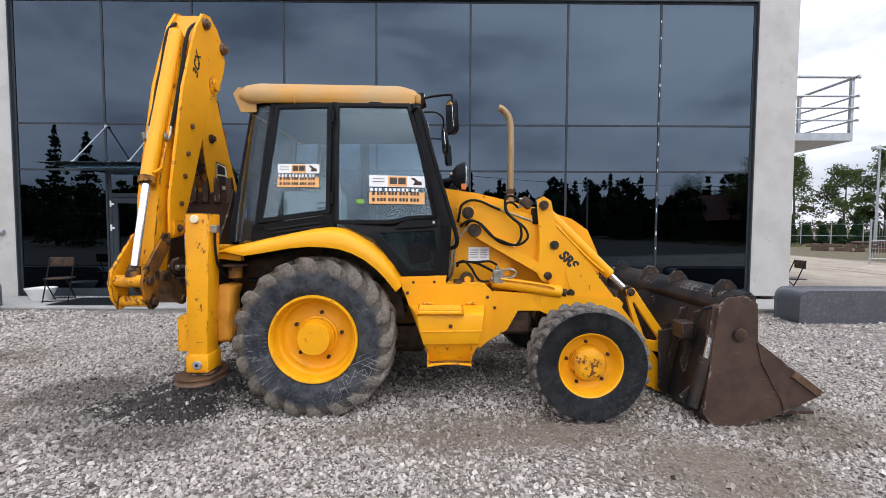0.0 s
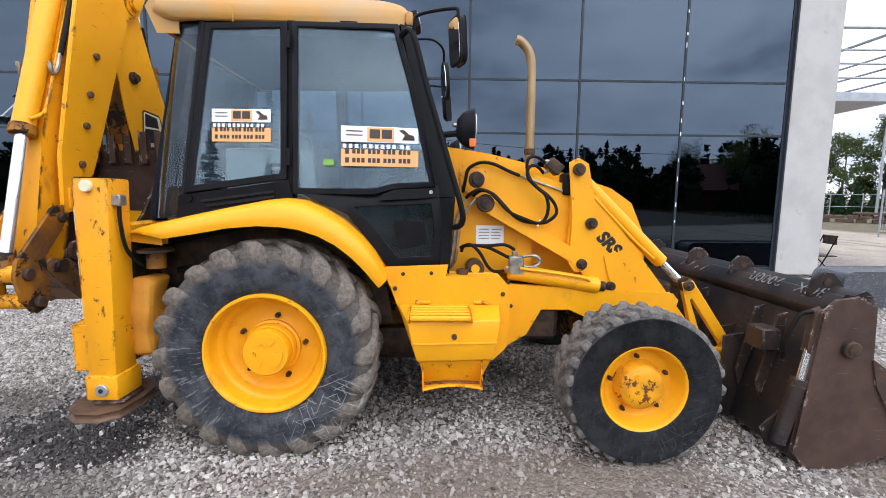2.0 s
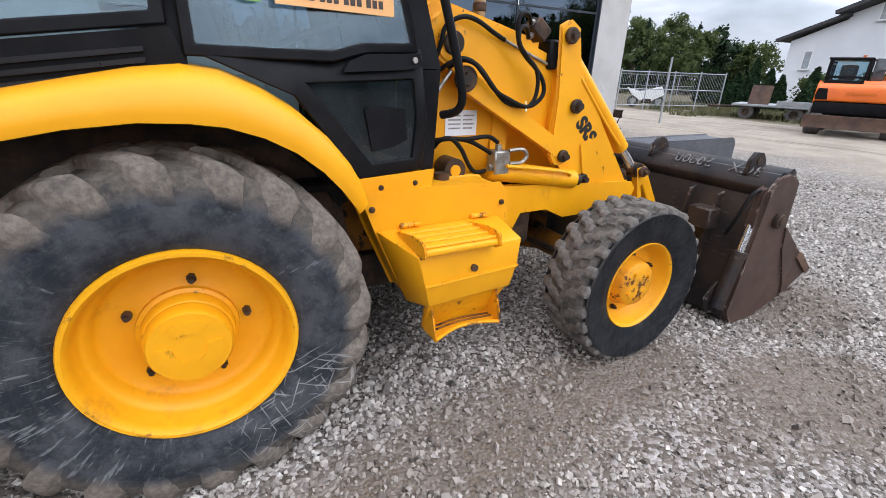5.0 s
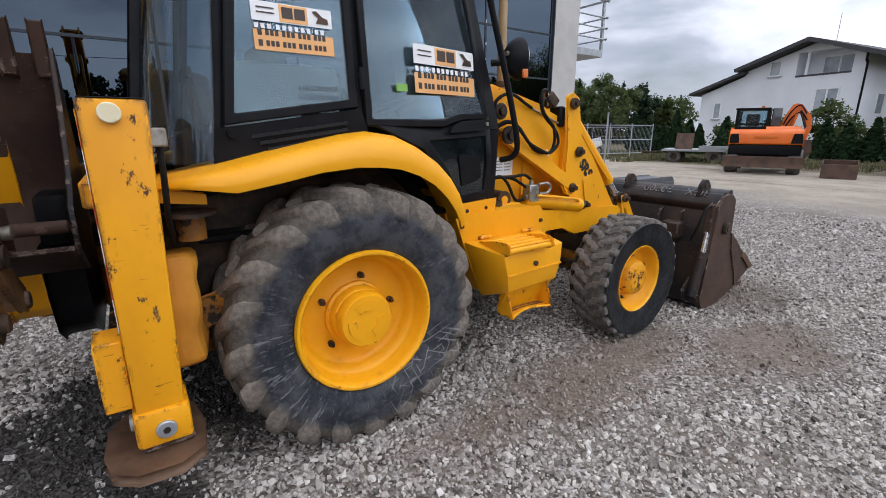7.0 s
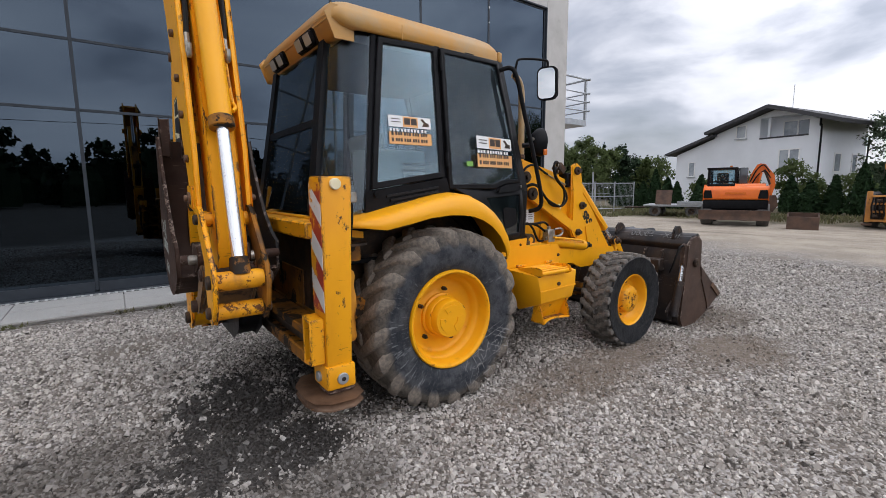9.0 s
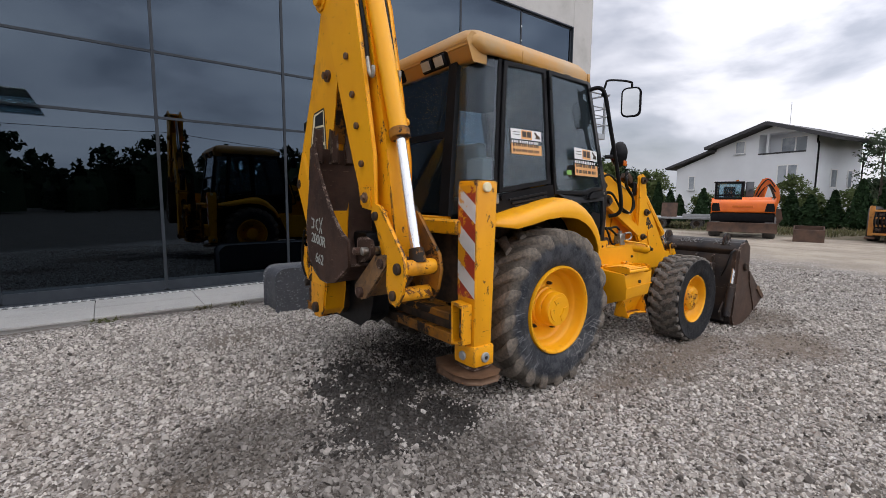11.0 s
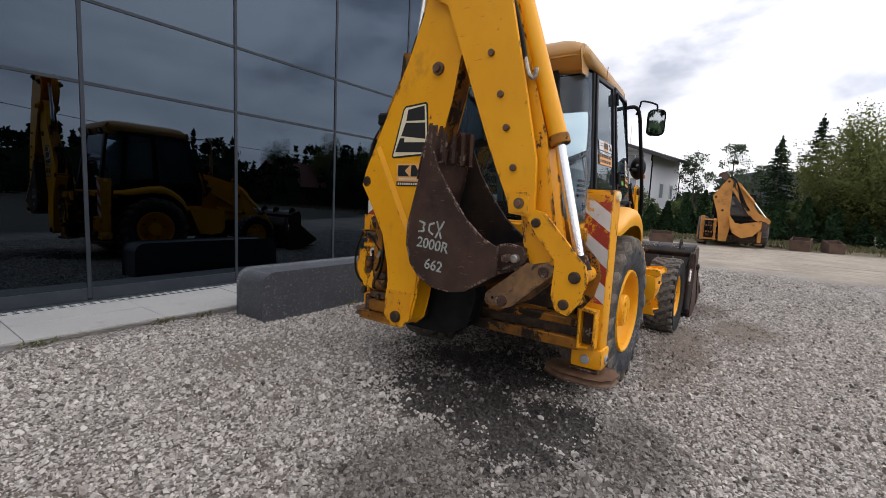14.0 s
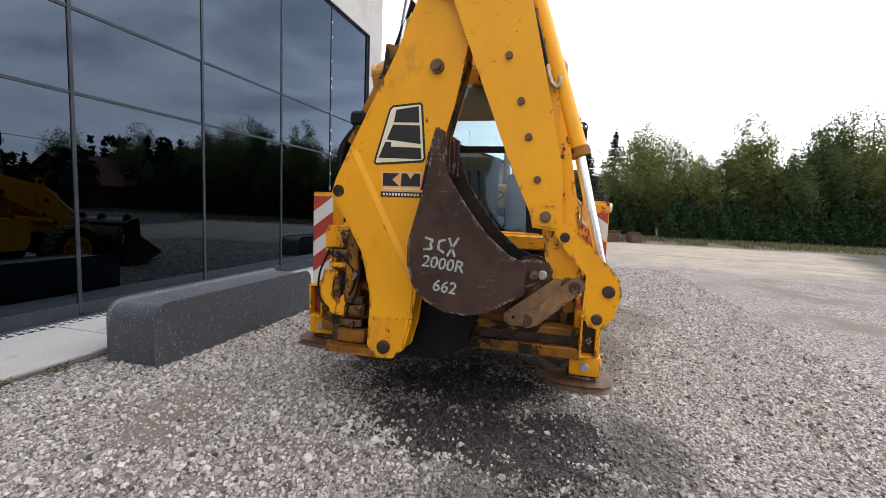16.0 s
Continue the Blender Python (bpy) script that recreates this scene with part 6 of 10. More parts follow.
both("mudguard", mudguard, M["yellow_guard"], "yellow rear mudguard over the tyre", 45)
both("wheel_arch", lambda: prism([(-1.90, 1.30), (-1.0, 1.48), (-0.72, 1.40), (-0.45, 1.10), (-0.40, 1.0), (-0.44, 0.98), (-0.52, 1.14), (-0.75, 1.34), (-1.0, 1.42), (-1.90, 1.22)], "y", 4.17, 4.24, 0.004), M["black"])
# dark steel here carries dirt and the wheel arch's shade in one colour
both("arch_wall", lambda: prism([(-1.92, 1.26), (-1.0, 1.44), (-0.72, 1.36), (-0.42, 1.03), (-0.36, 0.70), (-1.92, 0.80)], "y", 4.245, 4.262), M["steel_dark"])
both("cab_sill", lambda: leaned(prism([(-0.40, 1.118), (0.0, 1.122), (-0.02, 1.02), (-0.36, 1.01)], "y", 3.990, 4.10, 0.008)), M["yellow"])
for x in (-0.28, -0.10):
    bolt(BL, (x, 3.990 + toe(x), 1.075), (0, -1, 0), 0.009, 0.01).matrix_parent_inverse = BL_INV

# ---- hood and engine bay
HP = [(0.03, 1.875), (0.30, 1.835), (0.64, 1.755), (0.96, 1.675), (1.20, 1.595), (1.34, 1.50), (1.43, 1.30), (1.46, 0.99), (0.03, 0.99)]
bpart("hood", prism(HP, "y", 4.52, 2 * CY - 4.52, 0.045, 3), M["yellow"], "yellow sloping engine hood")
bpart("grille", box((1.43, 4.60, 1.02), (1.455, 2 * CY - 4.60, 1.30), 0.01), M["black"])
both("tower", lambda: prism([(0.035, 1.03), (0.58, 1.03), (0.60, 1.22), (0.50, 1.50), (0.34, 1.80), (0.13, 1.86), (0.035, 1.80)], "y", 4.40, 4.44, 0.006), M["yellow"], "yellow loader tower plate")
both("tower_rib", lambda: prism([(0.50, 1.05), (0.60, 1.05), (0.62, 1.40), (0.52, 1.46)], "y", 4.38, 4.40, 0.004), M["yellow"])
pl = flat(on_face((0.315, 4.398, 1.300), (1, 0, 0), (0, 0, 1)), -0.098, -0.066, 0.098, 0.066, 0.003)
pl_ob = bpart("maker_plate", pl, M["white"], "white data plate with illegible print", 0)
pb = bmesh.new()
mp = on_face((0.315, 4.395, 1.300), (1, 0, 0), (0, 0, 1))
for r in range(4):
    flat(mp, -0.08, 0.035 - r * 0.022, -0.005, 0.043 - r * 0.022, 0.0008, pb)
    flat(mp, 0.010, 0.035 - r * 0.022, 0.08 - 0.01 * (r % 2), 0.043 - r * 0.022, 0.0008, pb)
part("print_bars", pb, M["zinc"], pl_ob, "", 0)
ex = bpart("exhaust_pipe", tube([(0.675, 4.845, 1.78), (0.675, 4.845, 2.30), (0.67, 4.845, 2.58), (0.645, 4.845, 2.69), (0.585, 4.845, 2.76), (0.545, 4.845, 2.775)], 0.035, 16, 6), M["exhaust"], "bleached dull yellow exhaust stack", 60)
part("clamp", lathe([(0.036, 0), (0.043, 0.005), (0.043, 0.045), (0.036, 0.05)], (0.675, 4.845, 1.90), (0, 0, 1), 20), M["steel_dark"], ex)

# ---- loader arms
PIV, TOPP, LOWP = (0.205, 1.685), (0.885, 1.755), (1.150, 0.955)
ARM = [(0.10, 1.755), (0.15, 1.81), (0.24, 1.815), (0.55, 1.735), (0.86, 1.635), (0.97, 1.56), (0.92, 1.20), (0.82, 1.24), (0.45, 1.455), (0.20, 1.585), (0.12, 1.63)]
ARM2 = [(0.87, 1.60), (1.03, 1.575), (1.08, 1.50), (1.68, 0.735), (2.08, 0.165), (2.095, 0.07), (2.03, 0.035), (1.90, 0.085), (1.16, 0.875), (1.08, 0.90), (0.90, 1.12), (0.845, 1.19)]
LEV = [(0.835, 1.80), (0.885, 1.825), (0.945, 1.79), (0.965, 1.70), (1.02, 1.44), (0.99, 1.10), (0.955, 1.065), (0.89, 1.07), (0.855, 1.12), (0.865, 1.44)]
both("loader_arm", lambda: prism(ARM, "y", 4.33, 4.40, 0.012), M["yellow"], "yellow loader arm")
both("loader_arm_front", lambda: prism(ARM2, "y", 4.285, 4.37, 0.012), M["yellow"], "yellow lower loader arm")
both("arm_lever", lambda: prism(LEV, "y", 4.255, 4.283, 0.008), M["yellow"], "yellow bucket lever")
both("levelling_link", lambda: sheet([(0.28, 4.315, 1.57), (0.23, 4.315, 1.485), (0.90, 4.275, 1.105), (0.93, 4.275, 1.19)], 0.05), M["yellow"], "yellow levelling link")
both("gusset", lambda: prism([(1.10, 1.165), (1.17, 1.20), (1.32, 1.02), (1.34, 0.90), (1.26, 0.84), (1.19, 0.90), (1.14, 1.02)], "y", 4.272, 4.284, 0.005), M["yellow"])


def pin(x, z, y0, r=0.05, name="pivot_pin"):
    def make():
        b = rod((x, y0, z), (x, y0 - 0.03, z), r, seg=22, bevel=0.006)
        rod((x, y0 - 0.028, z), (x, y0 - 0.055, z), r * 0.55, seg=6, bm=b)
        return b
    both(name, make, M["steel_dark"])


pin(*PIV, 4.33, 0.055)
pin(0.265, 1.525, 4.30, 0.062)
pin(*TOPP, 4.255, 0.042)
pin(0.985, 1.395, 4.255, 0.04)
pin(0.93, 1.115, 4.255, 0.036)
pin(*LOWP, 4.285, 0.034)
pin(1.695, 0.965, 4.27, 0.036)
pin(1.83, 0.455, 4.27, 0.03)
both("pivot_boss", lambda: lathe([(0.0, 0.0), (0.085, 0.0), (0.085, 0.012), (0.062, 0.016), (0.0, 0.016)], (PIV[0], 4.331, PIV[1]), (0, -1, 0), 28), M["yellow_worn"])
both("lift_ram", lambda: rod((0.43, 4.272, 1.06), (1.06, 4.262, 0.962), 0.056, seg=20, bevel=0.01), M["yellow"], "yellow lift ram")
both("lift_ram_gland", lambda: rod((1.055, 4.262, 0.963), (1.10, 4.262, 0.956), 0.036, seg=16), M["steel_dark"])
both("lift_ram_pipe", lambda: tube([(0.50, 4.205, 1.09), (0.90, 4.200, 1.035), (0.98, 4.21, 1.005)], 0.011), M["yellow"])
both("tilt_ram", lambda: rod((0.93, 4.34, 1.70), (1.535, 4.34, 1.115), 0.05, seg=20, bevel=0.01), M["yellow"], "yellow tilt ram")
both("tilt_ram_rod", lambda: rod((1.53, 4.34, 1.12), (1.66, 4.34, 0.995), 0.028, seg=16), M["chrome"], "bright chrome ram rod")
both("tilt_ram_eye", lambda: rod((1.695, 4.28, 0.965), (1.695, 4.40, 0.965), 0.052, seg=18), M["yellow_dirty"])
both("tilt_ram_pipe", lambda: tube([(1.0, 4.288, 1.58), (1.3, 4.285, 1.28), (1.45, 4.29, 1.15)], 0.011), M["yellow"])
both("tilt_link", lambda: ring_frame([(1.655, 0.985), (1.735, 1.0), (2.09, 0.49), (2.06, 0.40), (1.86, 0.42), (1.79, 0.50)], [(1.725, 0.86), (1.735, 0.87), (1.98, 0.52), (1.97, 0.50), (1.865, 0.52), (1.835, 0.56)], "y", 4.275, 4.33, 0.006), M["yellow"], "yellow forked tilt link")
letters("SRS", 0.118, M["black_print"], on_face((1.125, 4.2835, 1.255), (0.62, 0, -0.60), (0.60, 0, 0.62)), BL, "arm_lettering", "black lettering on the loader arm", 0.001, 0.15, 0.006).matrix_parent_inverse = BL_INV
bpart("arm_cross_tube", rod((1.30, 4.40, 1.02), (1.30, 2 * CY - 4.40, 1.02), 0.07, seg=18), M["yellow"])

# ---- hoses and valves by the tower
HOSES = [[(0.115, 4.34, 1.60), (0.128, 4.30, 1.68), (0.147, 4.29, 1.755), (0.225, 4.28, 1.797), (0.316, 4.29, 1.789), (0.42, 4.30, 1.744), (0.499, 4.31, 1.714)],
         [(0.677, 4.34, 1.804), (0.613, 4.28, 1.836), (0.554, 4.26, 1.832), (0.536, 4.26, 1.779), (0.555, 4.26, 1.698), (0.605, 4.26, 1.64), (0.682, 4.26, 1.582), (0.735, 4.26, 1.521), (0.745, 4.26, 1.456), (0.689, 4.26, 1.405), (0.628, 4.255, 1.394),
          (0.53, 4.255, 1.406), (0.456, 4.25, 1.443), (0.389, 4.25, 1.511), (0.315, 4.255, 1.585), (0.238, 4.27, 1.611), (0.185, 4.33, 1.575)],
         [(0.665, 4.33, 1.736), (0.603, 4.28, 1.779), (0.546, 4.25, 1.765), (0.543, 4.24, 1.697), (0.606, 4.24, 1.632), (0.665, 4.24, 1.581), (0.685, 4.24, 1.502), (0.668, 4.24, 1.428), (0.619, 4.24, 1.394), (0.509, 4.24, 1.43), (0.418, 4.24, 1.473),
          (0.343, 4.245, 1.548), (0.289, 4.25, 1.598), (0.221, 4.26, 1.617), (0.166, 4.29, 1.591), (0.136, 4.33, 1.56)],
         [(0.100, 4.30, 1.218), (0.165, 4.25, 1.245), (0.229, 4.24, 1.189), (0.279, 4.24, 1.105), (0.327, 4.245, 1.063), (0.40, 4.26, 1.063)],
         [(0.116, 4.32, 1.227), (0.2, 4.27, 1.238), (0.287, 4.26, 1.224), (0.359, 4.26, 1.192), (0.44, 4.27, 1.15)],
         [(0.109, 4.31, 1.194), (0.132, 4.26, 1.239), (0.268, 4.25, 1.237), (0.398, 4.255, 1.244), (0.47, 4.26, 1.21)]]
for h in HOSES:
    bpart("hydraulic_hose", tube(h, 0.0115, 8, 5), M["hose"], "", 60)
bpart("arm_pipe", tube([(0.49, 4.315, 1.718), (0.56, 4.318, 1.695), (0.691, 4.32, 1.650), (0.86, 4.32, 1.592)], 0.008, 8), M["zinc"], "", 60)
bpart("hose_tie", rod((0.612, 4.225, 1.372), (0.640, 4.27, 1.418), 0.006, seg=6), M["cream_print"])
for x, dx in ((0.055, 0.075), (0.085, 0.12)):
    bpart("steel_pipe", tube([(x - 0.08, 4.36, 1.05), (x - 0.02, 4.33, 1.13), (x + 0.015, 4.33, 1.40), (x + dx, 4.33, 1.56)], 0.011, 8), M["zinc"], "", 60)
vb = bpart("valve_block", box((0.43, 4.215, 1.04), (0.53, 4.30, 1.17), 0.008), M["zinc"], "zinc-plated valve block")
part("pipe_loop", tube([(0.52, 4.22, 1.17), (0.60, 4.21, 1.175), (0.635, 4.21, 1.14), (0.60, 4.21, 1.105), (0.53, 4.22, 1.10)], 0.011), M["zinc"], vb)
part("fitting", rod((0.41, 4.25, 1.08), (0.44, 4.25, 1.08), 0.02, seg=6), M["zinc"], vb)
part("fitting", rod((0.47, 4.25, 1.17), (0.47, 4.25, 1.20), 0.02, seg=6), M["zinc"], vb)
bpart("ram_foot", rod((0.20, 4.24, 1.08), (0.20, 4.36, 1.08), 0.062, seg=20), M["steel_dark"])
bpart("ram_foot_boss", rod((0.20, 4.236, 1.08), (0.20, 4.25, 1.08), 0.03, seg=16), M["yellow"])
bpart("grease_pot", rod((0.11, 4.22, 0.98), (0.11, 4.22, 1.08), 0.04, seg=16), M["steel_dark"])
tv = box((-0.055, -0.05, -0.04), (0.055, 0.05, 0.04), 0.008)
tv.transform(pose(0.748, 4.37, 1.780, 0, 38, 0))
tv = bpart("top_valve", tv, M["steel_dark"], "dark steel valve on the loader arm")
part("union_nut", rod((0.675, 4.34, 1.808), (0.705, 4.35, 1.812), 0.017, seg=6), M["zinc"], tv)
part("union_nut", rod((0.665, 4.335, 1.738), (0.700, 4.35, 1.752), 0.017, seg=6), M["zinc"], tv)
bpart("ram_trunnion", box((0.80, 4.30, 1.585), (0.865, 4.42, 1.735), 0.012), M["black"])

# ---- mirrors, grab rail, side lamps
def mirror_set():
    b = tube([(-0.215, 4.09, 2.50), (-0.21, 4.06, 2.60), (-0.19, 4.05, 2.64), (-0.08, 4.0, 2.65), (0.03, 3.955, 2.645), (0.045, 3.945, 2.625), (0.045, 3.945, 2.59)], 0.010, 8, 6)
    return b


both("mirror_arm", mirror_set, M["black"])


def mirror_case(glass=False):
    b = bmesh.new()
    pts = []
    w, h, r = 0.083, 0.130, 0.045
    if glass:
        w, h, r = 0.074, 0.121, 0.04
    for cx, cy, a in ((w - r, h - r, 0), (-w + r, h - r, 90), (-w + r, -h + r, 180), (w - r, -h + r, 270)):
        for k in range(4):
            t = radians(a + 30 * k)
            pts.append((cx + r * math.cos(t), cy + r * math.sin(t)))
    prism(pts, "x", *((-0.008, -0.003) if glass else (0.0, 0.035)), bm=b)
    b = finish(b, 0.0 if glass else 0.006)
    b.transform(pose(0.03, 3.939, 2.457, 0, -3.5, 20.5))
    return b


both("mirror_case", mirror_case, M["black"], "black rear-view mirror case")
both("mirror_glass", lambda: mirror_case(True), M["mirror"], "silvered mirror glass", 0)
both("grab_rail", lambda: tube([(-0.30, 4.18, 2.56), (-0.245, 4.10, 2.575), (-0.205, 4.06, 2.50), (-0.13, 4.04, 2.22), (-0.01, 4.02, 1.82), (0.085, 4.02, 1.50), (0.09, 4.05, 1.40), (0.05, 4.13, 1.37)], 0.019, 10, 6), M["black"], "black tubular grab rail")


def side_lamp():
    b = lathe([(0.0, -0.085), (0.045, -0.08), (0.078, -0.045), (0.098, 0.0), (0.102, 0.03), (0.0, 0.031)], (0, 0, 0), (1, 0, 0), 24)
    for v in b.verts:
        v.co.y, v.co.z = v.co.y * 0.82, v.co.z * 1.26
    b.transform(pose(0.135, 4.11, 1.990))
    return b


both("head_lamp", side_lamp, M["black"], "black bowl-shaped head lamp", 50)
both("head_lamp_lens", lambda: lathe([(0.0, 0.0), (0.085, 0.0), (0.080, 0.008), (0.0, 0.014)], (0.1665, 4.11, 2.005), (1, 0, 0), 24), M["lens_clear"])
both("indicator", lambda: box((0.128, 4.030, 1.872), (0.172, 4.052, 1.925), 0.006), M["lens_amber"], "amber side marker")
both("lamp_bracket", lambda: tube([(-0.04, 4.14, 1.955), (0.02, 4.115, 1.96), (0.09, 4.11, 1.965)], 0.020, 8), M["black"])
both("lamp_stud", lambda: rod((0.03, 4.09, 2.012), (0.07, 4.10, 2.012), 0.014, seg=8), M["zinc"])
# oval mirror hung before the windscreen
bpart("screen_mirror_arm", tube([(-0.20, 4.34, 2.60), (-0.10, 4.38, 2.61), (-0.03, 4.46, 2.58), (-0.02, 4.52, 2.50)], 0.008, 8), M["black"])


def oval(r, x0, x1):
    b = prism([(r * 0.48 * math.cos(2 * math.pi * k / 20) * (1.0 + 0.10 * abs(math.sin(4 * math.pi * k / 20))), r * math.sin(2 * math.pi * k / 20)) for k in range(20)], "x", x0, x1)
    b.transform(pose(-0.02, 4.52, 2.375, 0, -4, 14))
    return b


bpart("screen_mirror", oval(0.135, 0.0, 0.025), M["black"], "small black oval mirror before the windscreen", 50)
bpart("screen_mirror_glass", oval(0.126, -0.004, -0.001), M["mirror"], "silvered mirror glass", 0)
both("wiper", lambda: tube([(-0.02, 4.5, 1.55), (-0.10, 4.6, 1.85), (-0.17, 4.65, 2.15)], 0.007), M["black"])


# ---- front bucket
def bucket_side():
    pts = [(2.13, 0.93), (2.20, 1.00), (2.335, 1.02), (2.42, 0.96), (2.435, 0.66), (2.93, 0.285), (2.95, 0.245), (2.66, 0.10), (2.38, 0.005), (2.10, 0.005), (2.03, 0.10)]
    return prism(pts, "y", 3.645, 3.675, 0.006)


fb = bpart("front_bucket", prism([(2.02, 0.06), (2.10, 0.0), (2.40, 0.0), (2.40, 0.035), (2.13, 0.04), (2.085, 0.09), (2.17, 0.55), (2.30, 0.92), (2.42, 1.02), (2.38, 1.05), (2.26, 1.0), (2.12, 0.60)], "y", 3.676, 2 * CY - 3.676, 0.004), M["bucket_black"], "scuffed black front bucket")
for s in (0, 1):
    b = bucket_side()
    part("side_plate", far(b) if s else b, M["bucket_brown"], fb, "scraped brown side plate")
    b = prism([(2.43, 0.66), (2.93, 0.285), (2.93, 0.255), (2.66, 0.12), (2.64, 0.20), (2.47, 0.50)], "y", 3.632, 3.645, 0.003)
    part("side_cutter", far(b) if s else b, M["bucket_brown"], fb, "scraped brown cutting plate")
    b = sheet([(2.74, 3.624, 0.435), (2.95, 3.624, 0.275), (2.90, 3.624, 0.245), (2.70, 3.624, 0.395)], 0.016)
    part("corner_strip", far(b) if s else b, M["rust_light"], fb, "worn corner strip")
    b = rod((2.285, 3.645, 0.725), (2.285, 3.61, 0.725), 0.05, seg=22, bevel=0.006)
    rod((2.285, 3.612, 0.725), (2.285, 3.605, 0.725), 0.03, seg=18, bm=b)
    part("clam_pin", far(b) if s else b, M["steel_dark"], fb)
    b = sheet([(2.93, 3.64, 0.285), (2.95, 3.70, 0.255), (2.70, 3.70, 0.115), (2.66, 3.64, 0.11)], 0.02)
    part("corner_plate", far(b) if s else b, M["cutter"], fb)
    b = rod((1.965, 3.695, 0.13), (2.065, 3.695, 0.51), 0.043, seg=18, bevel=0.006)
    rod((2.058, 3.695, 0.485), (2.068, 3.695, 0.525), 0.050, seg=18, bm=b)
    cl_ = part("clam_ram", far(b) if s else b, M["bucket_black"], fb, "dark clam ram")
    b = rod((2.066, 3.695, 0.52), (2.105, 3.695, 0.74), 0.024, seg=14)
    part("ram_rod", far(b) if s else b, M["chrome"], cl_)
    b = prism([(2.075, 0.70), (2.125, 0.68), (2.175, 0.90), (2.15, 0.95), (2.10, 0.93)], "y", 3.672, 3.718, 0.008)
    part("ram_clevis", far(b) if s else b, M["bucket_brown"], cl_)
    b = prism([(1.90, 0.20), (1.94, 0.09), (2.03, 0.06), (2.06, 0.20), (2.0, 0.30)], "y", 3.735, 3.755, 0.005)
    part("ram_bracket", far(b) if s else b, M["bucket_black"], fb)
    b = tube([(2.03, 3.80, 0.62), (1.99, 3.74, 0.74), (2.03, 3.71, 0.90), (2.10, 3.70, 0.93)], 0.012)
    part("ram_hose", far(b) if s else b, M["hose"], fb)
part("cutting_edge", box((2.60, 3.675, 0.075), (2.93, 2 * CY - 3.675, 0.10)), M["bucket_brown"], fb)
part("clam_floor", sheet([(2.40, 3.676, 0.02), (2.40, 2 * CY - 3.676, 0.02), (2.92, 2 * CY - 3.676, 0.26), (2.92, 3.676, 0.26)], 0.02), M["bucket_brown"], fb)
part("clam_back", sheet([(2.42, 3.676, 1.0), (2.42, 2 * CY - 3.676, 1.0), (2.45, 2 * CY - 3.676, 0.05), (2.45, 3.676, 0.05)], 0.025), M["bucket_brown"], fb)
part("top_tube", prism([(2.18, 0.93), (2.22, 0.85), (2.38, 0.88), (2.42, 1.0), (2.27, 1.02)], "y", 3.68, 2 * CY - 3.68, 0.012), M["bucket_black"], fb)
for y in (3.88, 4.62, 5.20, 5.94):
    e = prism([(2.22, 0.985), (2.24, 1.08), (2.29, 1.125), (2.35, 1.12), (2.40, 1.07), (2.43, 0.985)], "y", y - 0.015, y + 0.015, 0.004)
    ear = part("lifting_ear", e, M["bucket_black"], fb, "black lifting ear with a hole")
    part("ear_hole", rod((2.32, y - 0.019, 1.068), (2.32, y + 0.019, 1.068), 0.026, seg=14), M["steel_dark"], ear)
for y in (4.28, 5.54):
    part("hinge_bracket", prism([(1.94, 0.62), (2.16, 0.66), (2.10, 0.10), (2.0, 0.04), (1.95, 0.10)], "y", y - 0.09, y - 0.065, 0.004), M["bucket_black"], fb)
    part("hinge_bracket", prism([(1.94, 0.62), (2.16, 0.66), (2.10, 0.10), (2.0, 0.04), (1.95, 0.10)], "y", y + 0.09, y + 0.115, 0.004), M["bucket_black"], fb)
for y in (3.95, 4.15, 4.75, 5.05):
    part("stiffener", prism([(2.03, 0.30), (2.13, 0.66), (2.16, 0.86), (2.10, 0.84), (2.00, 0.40)], "y", y - 0.01, y + 0.01), M["bucket_black"], fb)
part("mount_block", box((1.98, 3.90, 0.62), (2.10, 4.06, 0.76), 0.01), M["bucket_black"], fb)
ml = on_face((2.235, 4.45, 0.985), (0, -1, 0), (0.72, 0, 0.69))
for x0, n_, d in ((-0.95, 3, 0.11), (-0.62, 2, 0.09)):
    for k in range(n_):
        a = x0 + k * d
        part("paint_stroke", flat_poly(ml, [(a, -0.035), (a + 0.018, -0.035), (a + 0.055, 0.035), (a + 0.037, 0.035)], 0.001), M["faint_paint"], fb, "faded white paint stroke", 0)
# the note is written to be read from the front
for word, y in (("3CX", 3.90), ("2000R", 4.28)):
    letters(word, 0.115, M["faint_paint"], on_face((2.258, y, 1.0185), (0, 1, 0), (-0.72, 0, -0.69)), fb, "painted_note", "white painted note", 0.0012)

# ---- rear frame and stabilisers
bpart("rear_frame_top", box((-2.11, 3.90, 1.285), (-1.97, 2 * CY - 3.90, 1.385), 0.01), M["yellow_worn"], "yellow upper rail of the rear frame")
bpart("rear_frame_low", box((-2.15, 3.88, 0.52), (-1.97, 2 * CY - 3.88, 0.60), 0.008), M["yellow_dirty"], "yellow lower rail of the rear frame")
bpart("rear_frame_mid", box((-2.13, 3.88, 0.68), (-1.97, 2 * CY - 3.88, 0.735), 0.008), M["yellow_dirty"])
bpart("rear_frame_slot", box((-2.09, 3.90, 0.602), (-1.99, 2 * CY - 3.90, 0.678)), M["steel_dark"])
# near-black plate colour holds grime plus the shade inside the frame
bpart("rear_frame_plate", box((-1.945, 3.92, 0.737), (-1.915, 2 * CY - 3.92, 1.283), 0.004), M["steel_dark"], "plate of the rear frame, black with grime and painted shade")
bpart("rear_frame_under", box((-1.96, 4.2, 0.50), (-1.70, 2 * CY - 4.2, 0.74), 0.01), M["yellow_dirty"])
